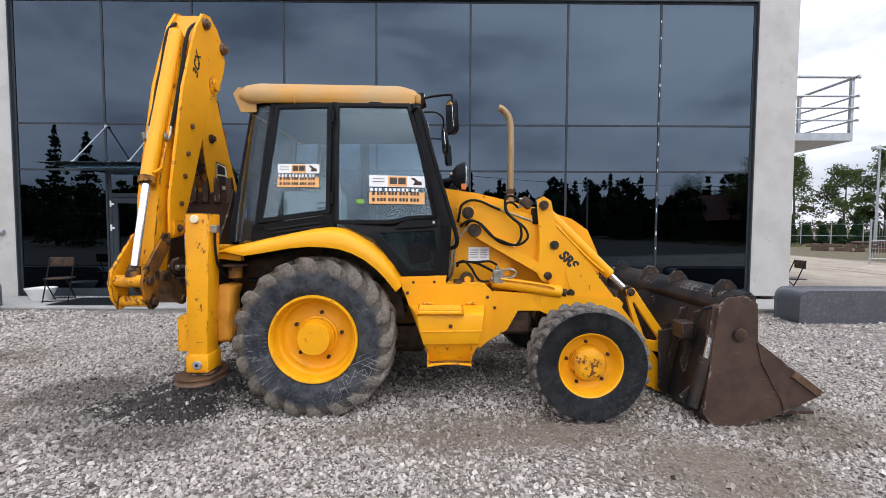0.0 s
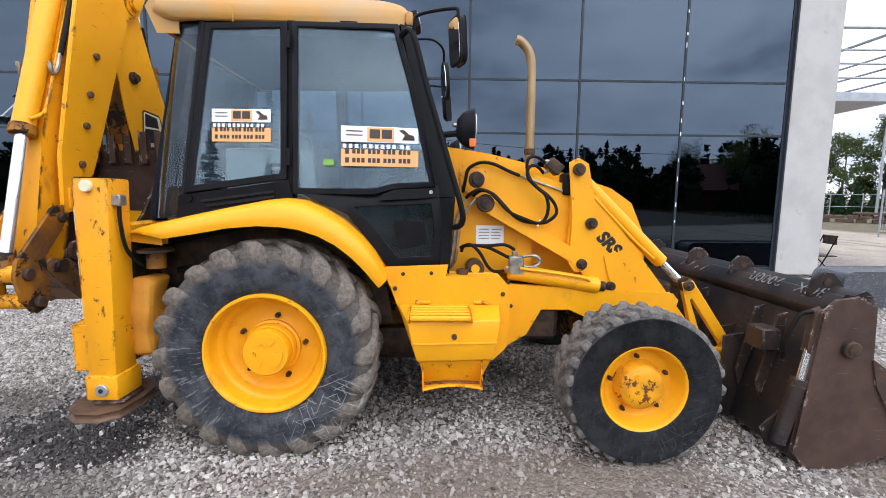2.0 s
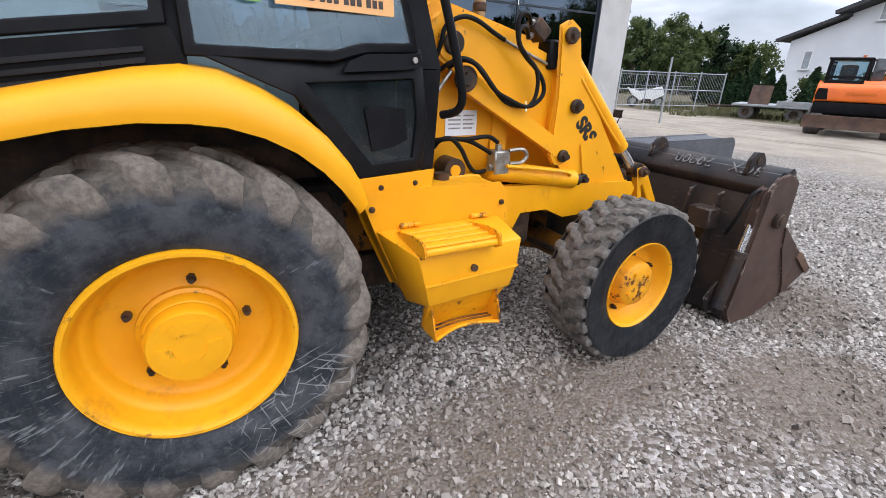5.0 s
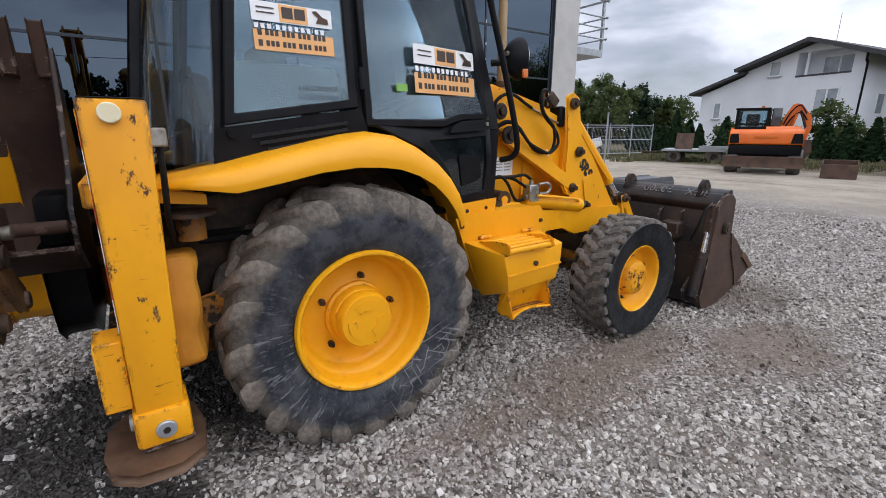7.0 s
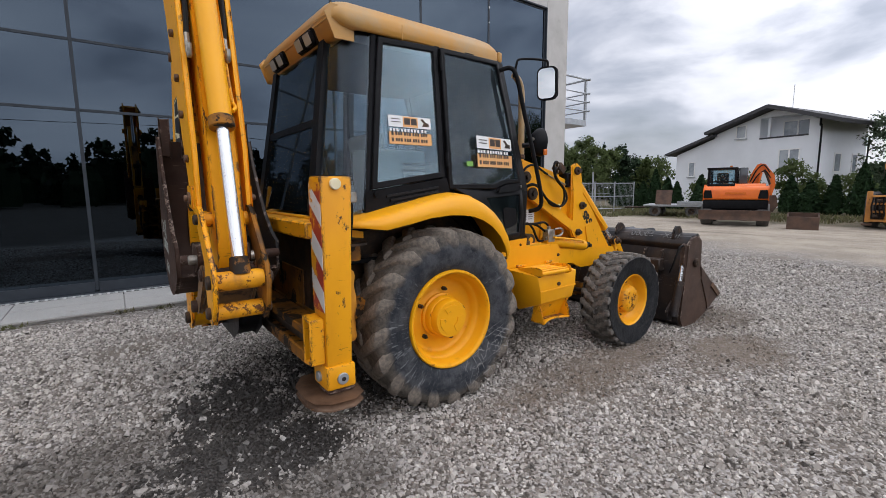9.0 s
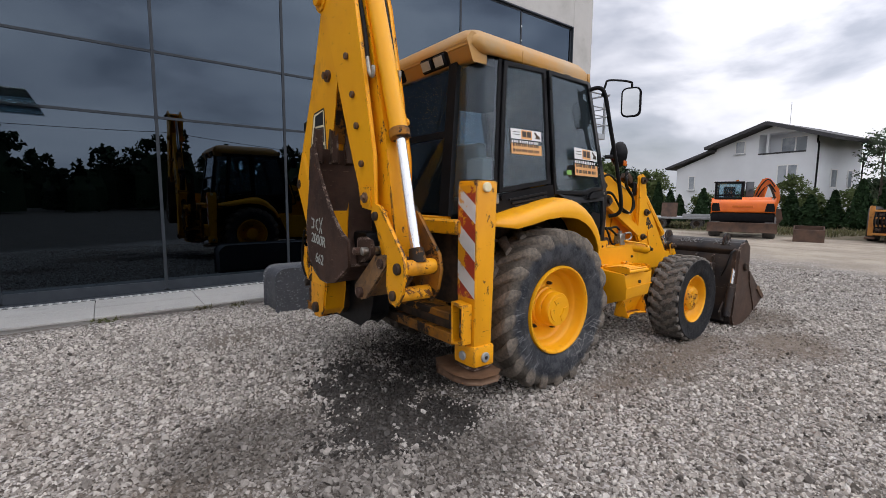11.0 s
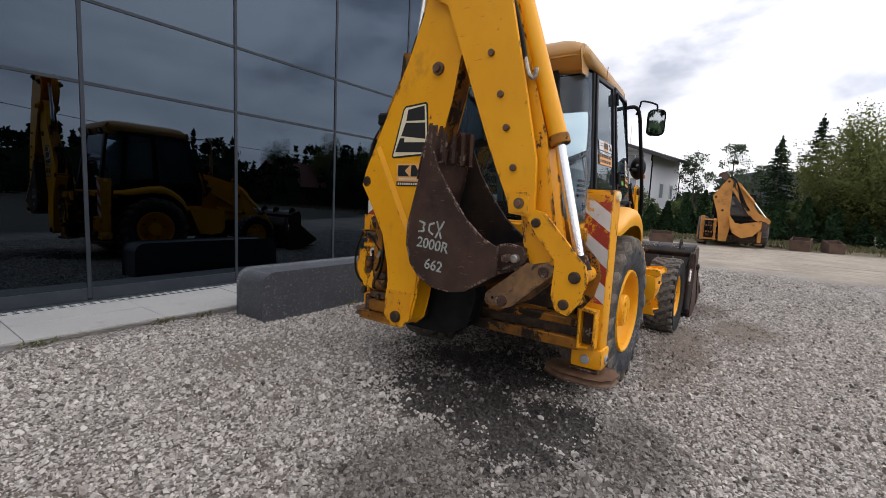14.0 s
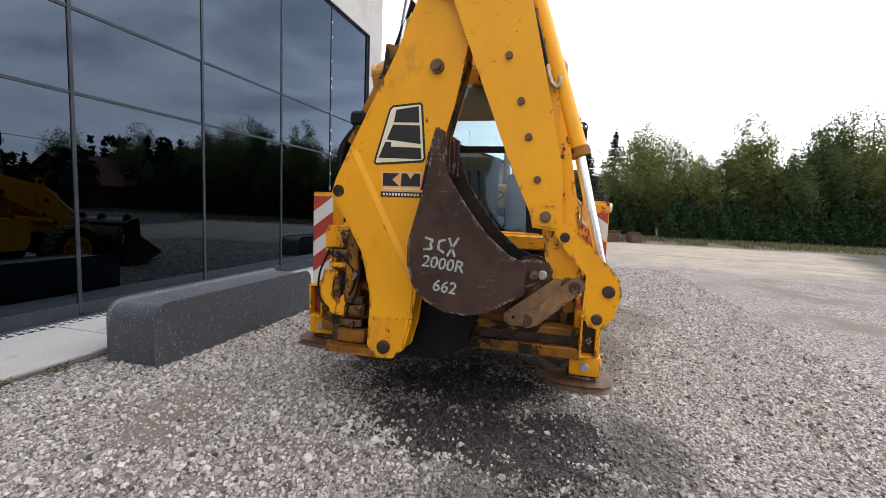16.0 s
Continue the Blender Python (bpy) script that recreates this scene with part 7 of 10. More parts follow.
both("frame_strut", lambda: prism([(-1.97, 1.345), (-1.72, 1.30), (-1.72, 1.27), (-1.97, 1.30)], "y", 3.94, 4.00, 0.006), M["yellow"])
both("frame_strut_low", lambda: prism([(-1.97, 0.80), (-1.70, 0.86), (-1.70, 0.76), (-1.97, 0.62)], "y", 3.98, 4.03, 0.006), M["yellow_dirty"])
b = box((-1.93, 3.90, 0.58), (-1.78, 4.12, 1.07), 0.05, 3)
bmesh.ops.subdivide_edges(b, edges=b.edges[:], cuts=5, use_grid_fill=True)
for v in b.verts:
    v.co += Vector((noise.noise(v.co * 8) * 0.03, noise.noise(v.co * 6 + Vector((5, 0, 0))) * 0.035, 0))
bpart("canvas_cover", b, M["cover"], "creased dull orange cover beside the tyre")
bpart("spring_seat", rod((-1.78, 3.98, 1.12), (-1.78, 3.98, 1.22), 0.055, seg=18), M["yellow_dirty"])
bpart("spring_plate", rod((-1.78, 3.98, 1.22), (-1.78, 3.98, 1.235), 0.10, seg=20), M["steel_dark"])


def stabiliser(other):
    def place(bm, out=0.083):
        for v in bm.verts:
            v.co.y += out
            if other:
                v.co.z += 0.075 * min(1.0, max(0.0, (1.2 - v.co.z) / 0.4))
        return far(bm) if other else bm

    def leg():
        q = box((-2.068, 3.662, 0.46), (-1.874, 3.850, 1.655), 0.014, 2)
        for v in q.verts:
            v.co.x -= 0.034 * max(0.0, v.co.x + 2.068) / 0.183 * (1.655 - v.co.z) / 1.155
        return q

    lg = bpart("stabiliser_leg", place(leg()), M["yellow_worn"], "scratched yellow stabiliser leg, raised off the ground")
    part("collar", place(box((-2.082, 3.646, 0.382), (-1.894, 3.866, 0.530), 0.016, 2)), M["yellow_worn"], lg)
    part("inner_leg", place(box((-2.045, 3.68, 0.345), (-1.91, 3.85, 0.43), 0.01)), M["rust_light"], lg, "rusty inner leg")
    pad = prism([(-2.18, 3.81), (-2.155, 3.71), (-2.085, 3.655), (-1.955, 3.645), (-1.88, 3.70), (-1.86, 3.86), (-1.88, 4.04), (-1.96, 4.12), (-2.09, 4.13), (-2.17, 4.0)], "z", 0.300, 0.348, 0.016, 2)
    part("foot_pad", place(pad, 0.0), M["rust_light"], lg, "rusty steel foot pad")
    part("foot_rib", place(box((-2.07, 3.67, 0.346), (-1.89, 3.88, 0.376), 0.012)), M["rust"], lg)
    for z, r in ((1.610, 0.033), (0.448, 0.036)):
        part("leg_bolt", place(rod((-1.982, 3.668 if z > 1 else 3.652, z), (-1.982, 3.640 if z > 1 else 3.633, z), r, seg=20, bevel=0.004)), M["cream_print"] if z > 1 else M["galv"], lg)
    part("leg_bolt", place(rod((-2.075, 3.76, 0.450), (-2.098, 3.76, 0.450), 0.033, seg=20, bevel=0.004)), M["galv"], lg)
    part("bolt_socket", place(rod((-1.982, 3.634, 0.448), (-1.982, 3.6295, 0.448), 0.014, seg=6)), M["steel_dark"], lg)
    part("leg_valve", place(box((-1.884, 3.69, 1.50), (-1.83, 3.75, 1.565), 0.006)), M["zinc"], lg, "zinc valve block")
    part("leg_pipe", place(tube([(-1.857, 3.72, 1.50), (-1.857, 3.72, 1.40), (-1.86, 3.76, 1.25), (-1.85, 3.86, 1.15), (-1.84, 3.95, 1.10)], 0.011)), M["hose"], lg)
    part("top_cap", place(box((-2.06, 3.670, 1.655), (-1.882, 3.842, 1.660), 0.002)), M["black"], lg)
    # striped warning film on the back
    m = on_face((-2.0685, 3.839 if not other else 2 * CY - 3.839, 0.86), (0, -1, 0), (0, 0, 1))
    n = 6
    red, wht = bmesh.new(), bmesh.new()
    W, H = 0.088, 0.76
    s = -1 if other else 1
    step_h = H / n
    for k in range(-1, n + 1):
        z0 = k * step_h * 1.0
        rise = 0.13
        quad = [(-W, z0 + (rise if s > 0 else 0)), (W, z0 + (0 if s > 0 else rise)), (W, z0 + (0 if s > 0 else rise) + step_h), (-W, z0 + (rise if s > 0 else 0) + step_h)]
        quad = [(x, min(H, max(0, z))) for x, z in quad]
        if quad[3][1] - quad[0][1] < 0.004 and quad[2][1] - quad[1][1] < 0.004:
            continue
        flat_poly(m, [(x, z + (0.0005 if i > 1 else 0)) for i, (x, z) in enumerate(quad)], 0.002, red if k % 2 else wht)
    part("red_stripes", red, M["red_film"] if other else M["red_print"], lg, "red warning film" if other else "torn red warning film", 0)
    part("white_stripes", wht, M["white_film"] if other else M["white_print"], lg, "white warning film" if other else "torn white warning film", 0)
    # tail lamp in its guard
    part("lamp_guard", place(ring_frame([(3.768, 0.548), (3.892, 0.535), (3.892, 0.835), (3.768, 0.822)], [(3.786, 0.568), (3.874, 0.558), (3.874, 0.812), (3.786, 0.800)], "x", -2.158, -2.070, 0.005), 0.0), M["yellow_worn"], lg)
    part("tail_lamp", place(box((-2.10, 3.788, 0.57), (-2.074, 3.872, 0.80), 0.006), 0.0), M["lens_red"] if other else M["rust"], lg, "dark red tail lamp" if other else "dark broken tail lamp")
    if not other:
        for y0, z0, y1, z1 in ((3.80, 0.66, 3.835, 0.64), (3.815, 0.69, 3.82, 0.63), (3.83, 0.675, 3.845, 0.655)):
            part("bulb_holder", rod((-2.112, y0, z0), (-2.112, y1, z1), 0.006, seg=8), M["zinc"], lg)


stabiliser(False)
stabiliser(True)

# ---- kingpost, at the far end of the rear frame
KP = bpart("kingpost", rod((-2.36, 5.66, 0.46), (-2.36, 5.66, 1.30), 0.10, seg=22, bevel=0.01), M["yellow_dirty"], "grimy yellow slew post with its valves")
for z in (0.48, 0.76, 1.18):
    part("post_plate", prism([(-2.50, 5.30), (-2.24, 5.30), (-2.10, 5.50), (-2.10, 5.92), (-2.50, 5.88)], "z", z, z + 0.07, 0.012), M["yellow_dirty"], KP)
part("carriage", box((-2.20, 5.35, 0.47), (-2.155, 5.95, 1.36), 0.01), M["yellow_dirty"], KP)
for z in (0.62, 0.95):
    part("slew_ram", rod((-2.44, 5.30, z), (-2.22, 5.86, z), 0.048, seg=16, bevel=0.006), M["yellow_dirty"], KP)
    part("slew_eye", rod((-2.46, 5.77, z - 0.07), (-2.46, 5.77, z + 0.07), 0.05, seg=16), M["rust"], KP)
part("pipe_bow", tube([(-2.42, 5.60, 1.26), (-2.46, 5.72, 1.26), (-2.47, 5.80, 1.16), (-2.47, 5.81, 1.0), (-2.46, 5.76, 0.84), (-2.44, 5.70, 0.72)], 0.018, 8), M["yellow_worn"], KP)
# (y here is drawn out by 1/0.68 about 5.30)
def ky(y):
    return 5.30 + (y - 5.30) / 0.68


part("boom_ram_eye", rod((-2.50, ky(5.61), 1.30), (-2.42, ky(5.57), 1.30), 0.060, seg=22, bevel=0.01), M["yellow_worn"], KP)
part("boom_ram_head", rod((-2.475, ky(5.60), 1.335), (-2.475, ky(5.49), 1.275), 0.042, seg=18, bevel=0.008), M["yellow_dirty"], KP)
part("ram_clamp", box((-2.51, ky(5.52), 1.19), (-2.44, ky(5.64), 1.245), 0.012, 2), M["rust_light"], KP)
part("post_shelf", box((-2.505, ky(5.47), 1.105), (-2.40, ky(5.675), 1.145), 0.006), M["yellow_worn"], KP)
part("shelf_lug", prism([(ky(5.64), 1.20), (ky(5.74), 1.21), (ky(5.74), 1.37), (ky(5.66), 1.37)], "x", -2.43, -2.39, 0.008), M["yellow_worn"], KP)
for k, z in enumerate((1.07, 1.035, 1.0, 0.965)):
    part("spool_ring", rod((-2.47, ky(5.545), z - 0.014), (-2.47, ky(5.545), z + 0.014), 0.058 - 0.006 * (k % 2), seg=18, bevel=0.004), M["black"], KP)
part("spool_stem", rod((-2.47, ky(5.545), 0.93), (-2.47, ky(5.545), 1.10), 0.030, seg=16), M["steel_dark"], KP)
part("post_bracket", prism([(ky(5.70), 1.075), (ky(5.63), 1.06), (ky(5.655), 0.95), (ky(5.645), 0.87), (ky(5.60), 0.835), (ky(5.555), 0.90), (ky(5.54), 0.86), (ky(5.555), 0.775), (ky(5.625), 0.775), (ky(5.70), 0.835), (ky(5.735), 0.93)], "x", -2.515, -2.475, 0.012, 2), M["yellow_worn"], KP)
part("bracket_stop", rod((-2.49, ky(5.61), 0.955), (-2.52, ky(5.61), 0.955), 0.030, seg=14, bevel=0.006), M["yellow_dirty"], KP)
part("valve_block", box((-2.52, ky(5.40), 0.855), (-2.44, ky(5.54), 0.905), 0.012, 2), M["rust"], KP)
part("valve_drum", rod((-2.50, ky(5.50), 0.80), (-2.50, ky(5.38), 0.815), 0.042, seg=20, bevel=0.010), M["yellow_dirty"], KP)
part("valve_cap", rod((-2.50, ky(5.51), 0.80), (-2.50, ky(5.525), 0.798), 0.046, seg=20, bevel=0.006), M["steel_dark"], KP)
part("slew_trunnion", box((-2.50, ky(5.385), 0.56), (-2.40, ky(5.61), 0.66), 0.022, 2), M["yellow_dirty"], KP)
part("slew_trunnion", box((-2.49, ky(5.42), 0.675), (-2.40, ky(5.60), 0.735), 0.016, 2), M["rust_light"], KP)
part("trunnion_nut", rod((-2.50, ky(5.64), 0.735), (-2.54, ky(5.64), 0.735), 0.036, seg=6, bevel=0.005), M["steel_dark"], KP)
part("trunnion_nut", rod((-2.49, ky(5.48), 0.70), (-2.53, ky(5.48), 0.70), 0.026, seg=6, bevel=0.005), M["rust"], KP)
part("union_nut", rod((-2.53, ky(5.47), 1.04), (-2.53, ky(5.44), 1.09), 0.024, seg=6), M["zinc"], KP)
for r, pts in ((0.010, [(5.66, 1.23), (5.70, 1.15), (5.74, 1.05), (5.747, 0.92), (5.715, 0.85), (5.66, 0.80)]), (0.012, [(5.60, 1.22), (5.52, 1.16), (5.47, 1.10), (5.46, 1.0), (5.50, 0.92)]), (0.011, [(5.48, 0.86), (5.44, 0.95), (5.42, 1.08), (5.43, 1.24)])):
    part("post_hose", tube([(-2.525, ky(y), z) for y, z in pts], r), M["hose"], KP)
# the post and its valves sit close beside the boom, clear of the leg
for ob in [KP] + list(KP.children):
    for v in ob.data.vertices:
        v.co.y = 5.30 + (v.co.y - 5.30) * 0.68

# black blocks added where shade and grease darken the hollow beside the boom
part("slew_carriage", prism([(5.32, 0.50), (4.86, 0.50), (4.70, 0.60), (4.64, 0.80), (4.66, 1.0), (5.32, 1.0)], "x", -2.36, -2.20, 0.03, 2), M["black"], KP, "added black block for the shade and grease under the bucket")
part("carriage_clamp", box((-2.36, 4.74, 1.0), (-2.22, 5.30, 1.26), 0.03, 2), M["black"], KP)
# ---- boom
BX0, BX1 = -2.588, -2.420
BOOM = [(5.14, 0.535), (5.23, 0.53), (5.30, 0.60), (5.30, 0.96), (5.37, 1.25), (5.53, 1.52), (5.605, 1.63), (5.57, 1.74), (5.47, 1.94), (5.15, 2.55), (5.02, 2.86), (4.96, 3.04), (4.86, 3.11), (4.75, 3.02),
        (4.67, 2.76), (4.70, 2.56), (4.765, 2.23), (4.855, 1.92), (4.925, 1.52), (4.985, 1.01), (5.015, 0.77), (5.06, 0.60)]
BOOM_OB = bpart("boom", prism(BOOM, "x", BX0, BX1, 0.012, 2), M["yellow_arm"], "yellow cranked digging boom standing upright")
# the lower cheek stands proud of the web, with a sloping shoulder along the crank
part("boom_cheek", prism([(5.145, 0.545), (5.225, 0.54), (5.29, 0.605), (5.29, 0.96), (5.36, 1.25), (5.52, 1.52), (5.592, 1.63), (5.56, 1.735), (5.462, 1.915), (4.998, 1.03), (5.022, 0.78), (5.068, 0.61)], "x", BX0 - 0.0125, BX0 - 0.0002, 0.003), M["yellow_arm"], BOOM_OB)
part("boom_seam", sheet([(BX0 - 0.0135, 5.462, 1.918), (BX0 - 0.0135, 4.998, 1.033), (BX0 - 0.001, 4.962, 1.052), (BX0 - 0.001, 5.428, 1.940)], 0.003), M["yellow_guard"], BOOM_OB)
for x0, x1 in ((-2.604, -2.59), (-2.418, -2.33)):
    part("foot_cheek", prism([(5.13, 0.53), (5.24, 0.52), (5.31, 0.60), (5.30, 0.80), (5.05, 0.80), (5.06, 0.60)], "x", x0, x1, 0.012), M["yellow_worn"] if x0 < -2.5 else M["steel_dark"], BOOM_OB)
part("foot_pin", rod((-2.635, 5.19, 0.60), (-2.30, 5.19, 0.60), 0.046, seg=22, bevel=0.008), M["steel_dark"], BOOM_OB)
part("ram_pin", rod((-2.61, 5.555, 1.655), (-2.38, 5.555, 1.655), 0.042, seg=20, bevel=0.006), M["yellow_dirty"], BOOM_OB)
part("web_edge", prism([(4.72, 2.50), (4.69, 2.50), (4.83, 1.95), (4.86, 1.95)], "x", -2.575, -2.435, 0.004), M["yellow_dirty"], BOOM_OB)
for y, z in ((4.88, 2.455),):
    part("boom_boss", lathe([(0.045, 0.0), (0.045, 0.02), (0.028, 0.022), (0.028, 0.045), (0.0, 0.045)], (BX0, y, z), (-1, 0, 0), 20), M["rust_light"], BOOM_OB)
    part("boom_boss", lathe([(0.045, 0.0), (0.045, 0.02), (0.028, 0.022), (0.028, 0.045), (0.0, 0.045)], (BX1, y, z), (1, 0, 0), 20), M["steel_dark"], BOOM_OB)
part("boom_ram", rod((-2.50, 5.44, 1.62), (-2.46, 5.52, 0.86), 0.06, seg=18, bevel=0.01), M["yellow_dirty"], BOOM_OB)
part("dipper_ram", rod((-2.50, 5.50, 1.98), (-2.50, 5.16, 2.60), 0.055, seg=18, bevel=0.01), M["yellow_dirty"], BOOM_OB)
part("dipper_ram_rod", rod((-2.50, 5.17, 2.58), (-2.50, 5.04, 3.40), 0.030, seg=16), M["chrome"], BOOM_OB, "chrome dipper ram rod")
part("boom_bracket", prism([(5.14, 2.60), (5.24, 2.62), (5.26, 2.45), (5.20, 2.42)], "x", -2.56, -2.44, 0.006), M["yellow_dirty"], BOOM_OB)
for k in range(4):
    o = 0.018 * k
    part("boom_hose", tube([(-2.55 + o * 1.5, 5.58, 1.70), (-2.54 + o * 1.5, 5.56 + 0.03 * (k % 2), 1.95), (-2.53 + o * 1.5, 5.42 + 0.02 * k, 2.15), (-2.52 + o, 5.34, 2.30), (-2.52 + o, 5.22, 2.55), (-2.51 + o, 5.09, 2.90)], 0.016), M["hose"], BOOM_OB)
part("hose_clip", box((-2.57, 5.38, 2.10), (-2.43, 5.50, 2.20), 0.02), M["hose"], BOOM_OB)


# emblem and advertising film on both sides of the boom
def boom_decals(x, side):
    def pm(y, z, o=0.0):
        return on_face((x + side * (0.002 + o), y, z), (0, -1 if side < 0 else 1, 0), (0, 0, 1))
    flip = 1 if side < 0 else -1

    def poly(y0, pts):
        return [((y0 - p[0]) * flip, p[1]) for p in pts]
    out = [(5.285, 1.835), (5.305, 1.85), (5.20, 2.20), (5.175, 2.222), (4.985, 2.237), (4.968, 2.22), (4.938, 1.88), (4.955, 1.855)]
    mid = (5.12, 0.0)
    part("boom_emblem", flat_poly(pm(*mid), poly(mid[0], out), 0.001), M["black_print"], BOOM_OB, "cream emblem plate with black shapes", 0)
    part("emblem_field", flat_poly(pm(*mid, 0.0015), poly(mid[0], offset_poly(out, 0.014)), 0.001), M["cream_print"], BOOM_OB, "", 0)
    ms = pm(*mid, 0.003)
    for pts in ([(5.268, 1.882), (5.222, 1.985), (5.178, 1.985), (5.182, 1.955), (4.975, 1.948), (4.965, 1.875)], [(5.212, 2.002), (5.170, 2.098), (4.985, 2.090), (4.975, 1.972)], [(5.165, 2.112), (5.150, 2.192), (4.996, 2.212), (4.988, 2.108)]):
        part("emblem_shape", flat_poly(ms, poly(mid[0], pts), 0.001), M["black_print"], BOOM_OB, "", 0)
    kc = (5.10, 1.71)
    part("boom_sticker", flat(pm(*kc), -0.145, -0.085, 0.145, 0.085, 0.001), M["orange_print"], BOOM_OB, "orange and brown advertising film", 0)
    mk = pm(*kc, 0.0015)
    part("sticker_bar", flat(mk, -0.145, -0.085, 0.145, -0.05, 0.001), M["black_print"], BOOM_OB, "", 0)
    for pts in ([(-0.132, -0.012), (-0.018, -0.012), (-0.064, 0.030), (-0.016, 0.072), (-0.132, 0.072)], [(-0.005, -0.012), (0.132, -0.012), (0.126, 0.072), (0.088, 0.072), (0.062, 0.036), (0.036, 0.072), (0.0, 0.072)]):
        part("sticker_block", flat_poly(mk, pts, 0.001), M["black_print"], BOOM_OB, "", 0)
    cc = bmesh.new()
    mc = pm(*kc, 0.003)
    for k in range(12):
        flat(mc, -0.13 + k * 0.0218, -0.076, -0.116 + k * 0.0218, -0.059, 0.0008, cc)
    for k in range(14):
        flat(mk, -0.12 + k * 0.0175, -0.036, -0.109 + k * 0.0175, -0.024, 0.001, cc)
    part("sticker_print", cc, M["cream_print"], BOOM_OB, "", 0)


boom_decals(BX0, -1)
boom_decals(BX1, 1)

# ---- dipper
DIP = [(4.06, 1.455), (4.225, 1.475), (4.245, 1.56), (4.38, 1.85), (4.60, 2.40), (4.78, 2.85), (4.91, 2.92), (5.05, 3.16), (5.09, 3.30), (5.05, 3.45), (4.93, 3.58), (4.80, 3.64), (4.68, 3.62), (4.56, 3.45), (4.42, 3.10),
       (4.31, 2.81), (4.17, 2.22), (4.075, 1.80)]
DP = bpart("dipper", prism(DIP, "x", -2.648, -2.620, 0.006), M["yellow_arm"], "yellow dipper arm with bolted side plates")
part("side_plate", prism(DIP, "x", -2.390, -2.362, 0.006), M["yellow_arm"], DP)
part("inner_arm", prism([(4.45, 3.30), (4.62, 3.30), (4.25, 2.0), (4.13, 1.28), (4.05, 1.10), (3.96, 1.10), (3.93, 1.30), (4.05, 1.95)], "x", -2.580, -2.432, 0.015, 2), M["yellow_worn"], DP, "scratched yellow telescopic inner arm")
part("back_web", prism([(4.60, 2.46), (4.575, 2.47), (4.36, 1.92), (4.385, 1.90)], "x", -2.619, -2.391), M["yellow_worn"], DP)
part("top_web", prism([(4.46, 3.15), (4.50, 3.12), (4.72, 3.56), (4.68, 3.60)], "x", -2.619, -2.391), M["yellow_worn"], DP)
part("nose_pin", rod((-2.66, 4.00, 1.13), (-2.35, 4.00, 1.13), 0.042, seg=20), M["steel_dark"], DP)
for (y, z) in ((4.335, 2.215), (4.28, 2.005), (4.215, 1.755), (4.42, 2.48)):
    for x, s in ((-2.648, -1), (-2.362, 1)):
        bb = rod((x, y, z), (x + s * 0.022, y, z), 0.022, seg=12, bevel=0.003)
        part("plate_bolt", bb, M["rust_light"], DP)
for x, s in ((-2.648, -1), (-2.362, 1)):
    part("wear_pad", prism([(4.09, 1.475), (4.215, 1.49), (4.245, 1.60), (4.10, 1.60)], "x", x, x + s * 0.014, 0.004), M["yellow_worn"], DP)
    part("pad_bolt", lathe([(0.034, 0.0), (0.034, 0.012), (0.018, 0.014), (0.018, 0.03), (0.0, 0.03)], (x + s * 0.014, 4.155, 1.535), (s, 0, 0), 16), M["rust_light"], DP)
    part("dipper_boss", lathe([(0.09, 0.0), (0.09, 0.012), (0.055, 0.014), (0.055, 0.045), (0.035, 0.05), (0.0, 0.05)], (x, 4.84, 2.985), (s, 0, 0), 24), M["yellow_worn"], DP)
    part("dipper_pin", lathe([(0.06, 0.0), (0.055, 0.03), (0.03, 0.032), (0.03, 0.06), (0.0, 0.06)], (x, 5.04, 3.42), (s, 0, 0), 20), M["rust_light"], DP)
    part("dipper_pin", lathe([(0.055, 0.0), (0.05, 0.03), (0.025, 0.032), (0.025, 0.05), (0.0, 0.05)], (x, 4.70, 3.53), (s, 0, 0), 20), M["rust_light"], DP)
letters("3CX", 0.125, M["black_print"], on_face((-2.3605, 4.535, 3.08), (0, 0.30, 1), (0, -1, 0.30)), DP, "plate_lettering", "black model lettering", 0.001, 0.2, 0.004)
part("bucket_ram", rod((-2.505, 4.46, 3.36), (-2.505, 3.985, 1.935), 0.058, seg=22, bevel=0.01), M["yellow"], DP, "yellow bucket ram")
part("ram_gland", rod((-2.505, 3.995, 1.965), (-2.505, 3.975, 1.905), 0.066, seg=22, bevel=0.006), M["yellow_dirty"], DP)
part("ram_rod", rod((-2.505, 3.98, 1.92), (-2.505, 3.795, 1.20), 0.032, seg=20), M["chrome"], DP, "bright chrome ram rod")
part("ram_eye", rod((-2.505, 3.80, 1.23), (-2.505, 3.775, 1.14), 0.045, 0.055, seg=18), M["yellow_dirty"], DP)
part("ram_pipe", tube([(-2.44, 4.40, 3.05), (-2.435, 4.20, 2.45), (-2.43, 4.08, 2.10), (-2.425, 4.02, 2.03), (-2.45, 3.975, 2.0)], 0.011), M["yellow_worn"], DP)
for x in (-2.60, -2.41):
    part("dipper_hose", tube([(x, 4.62, 3.50), (x, 4.48, 3.35), (x, 4.36, 2.95), (x, 4.25, 2.60), (x - 0.01, 4.20, 2.42)], 0.015), M["hose"], DP)
    part("hose_end", tube([(x - 0.01, 4.20, 2.43), (x - 0.012, 4.17, 2.33), (x - 0.012, 4.13, 2.30), (x - 0.012, 4.12, 2.36)], 0.014), M["zinc"], DP)
YK = [(4.09, 1.44), (4.055, 1.495), (3.985, 1.475), (3.72, 1.19), (3.70, 1.10), (3.735, 0.97), (3.80, 0.885), (3.87, 0.90), (3.905, 0.985), (3.895, 1.20), (4.02, 1.34)]
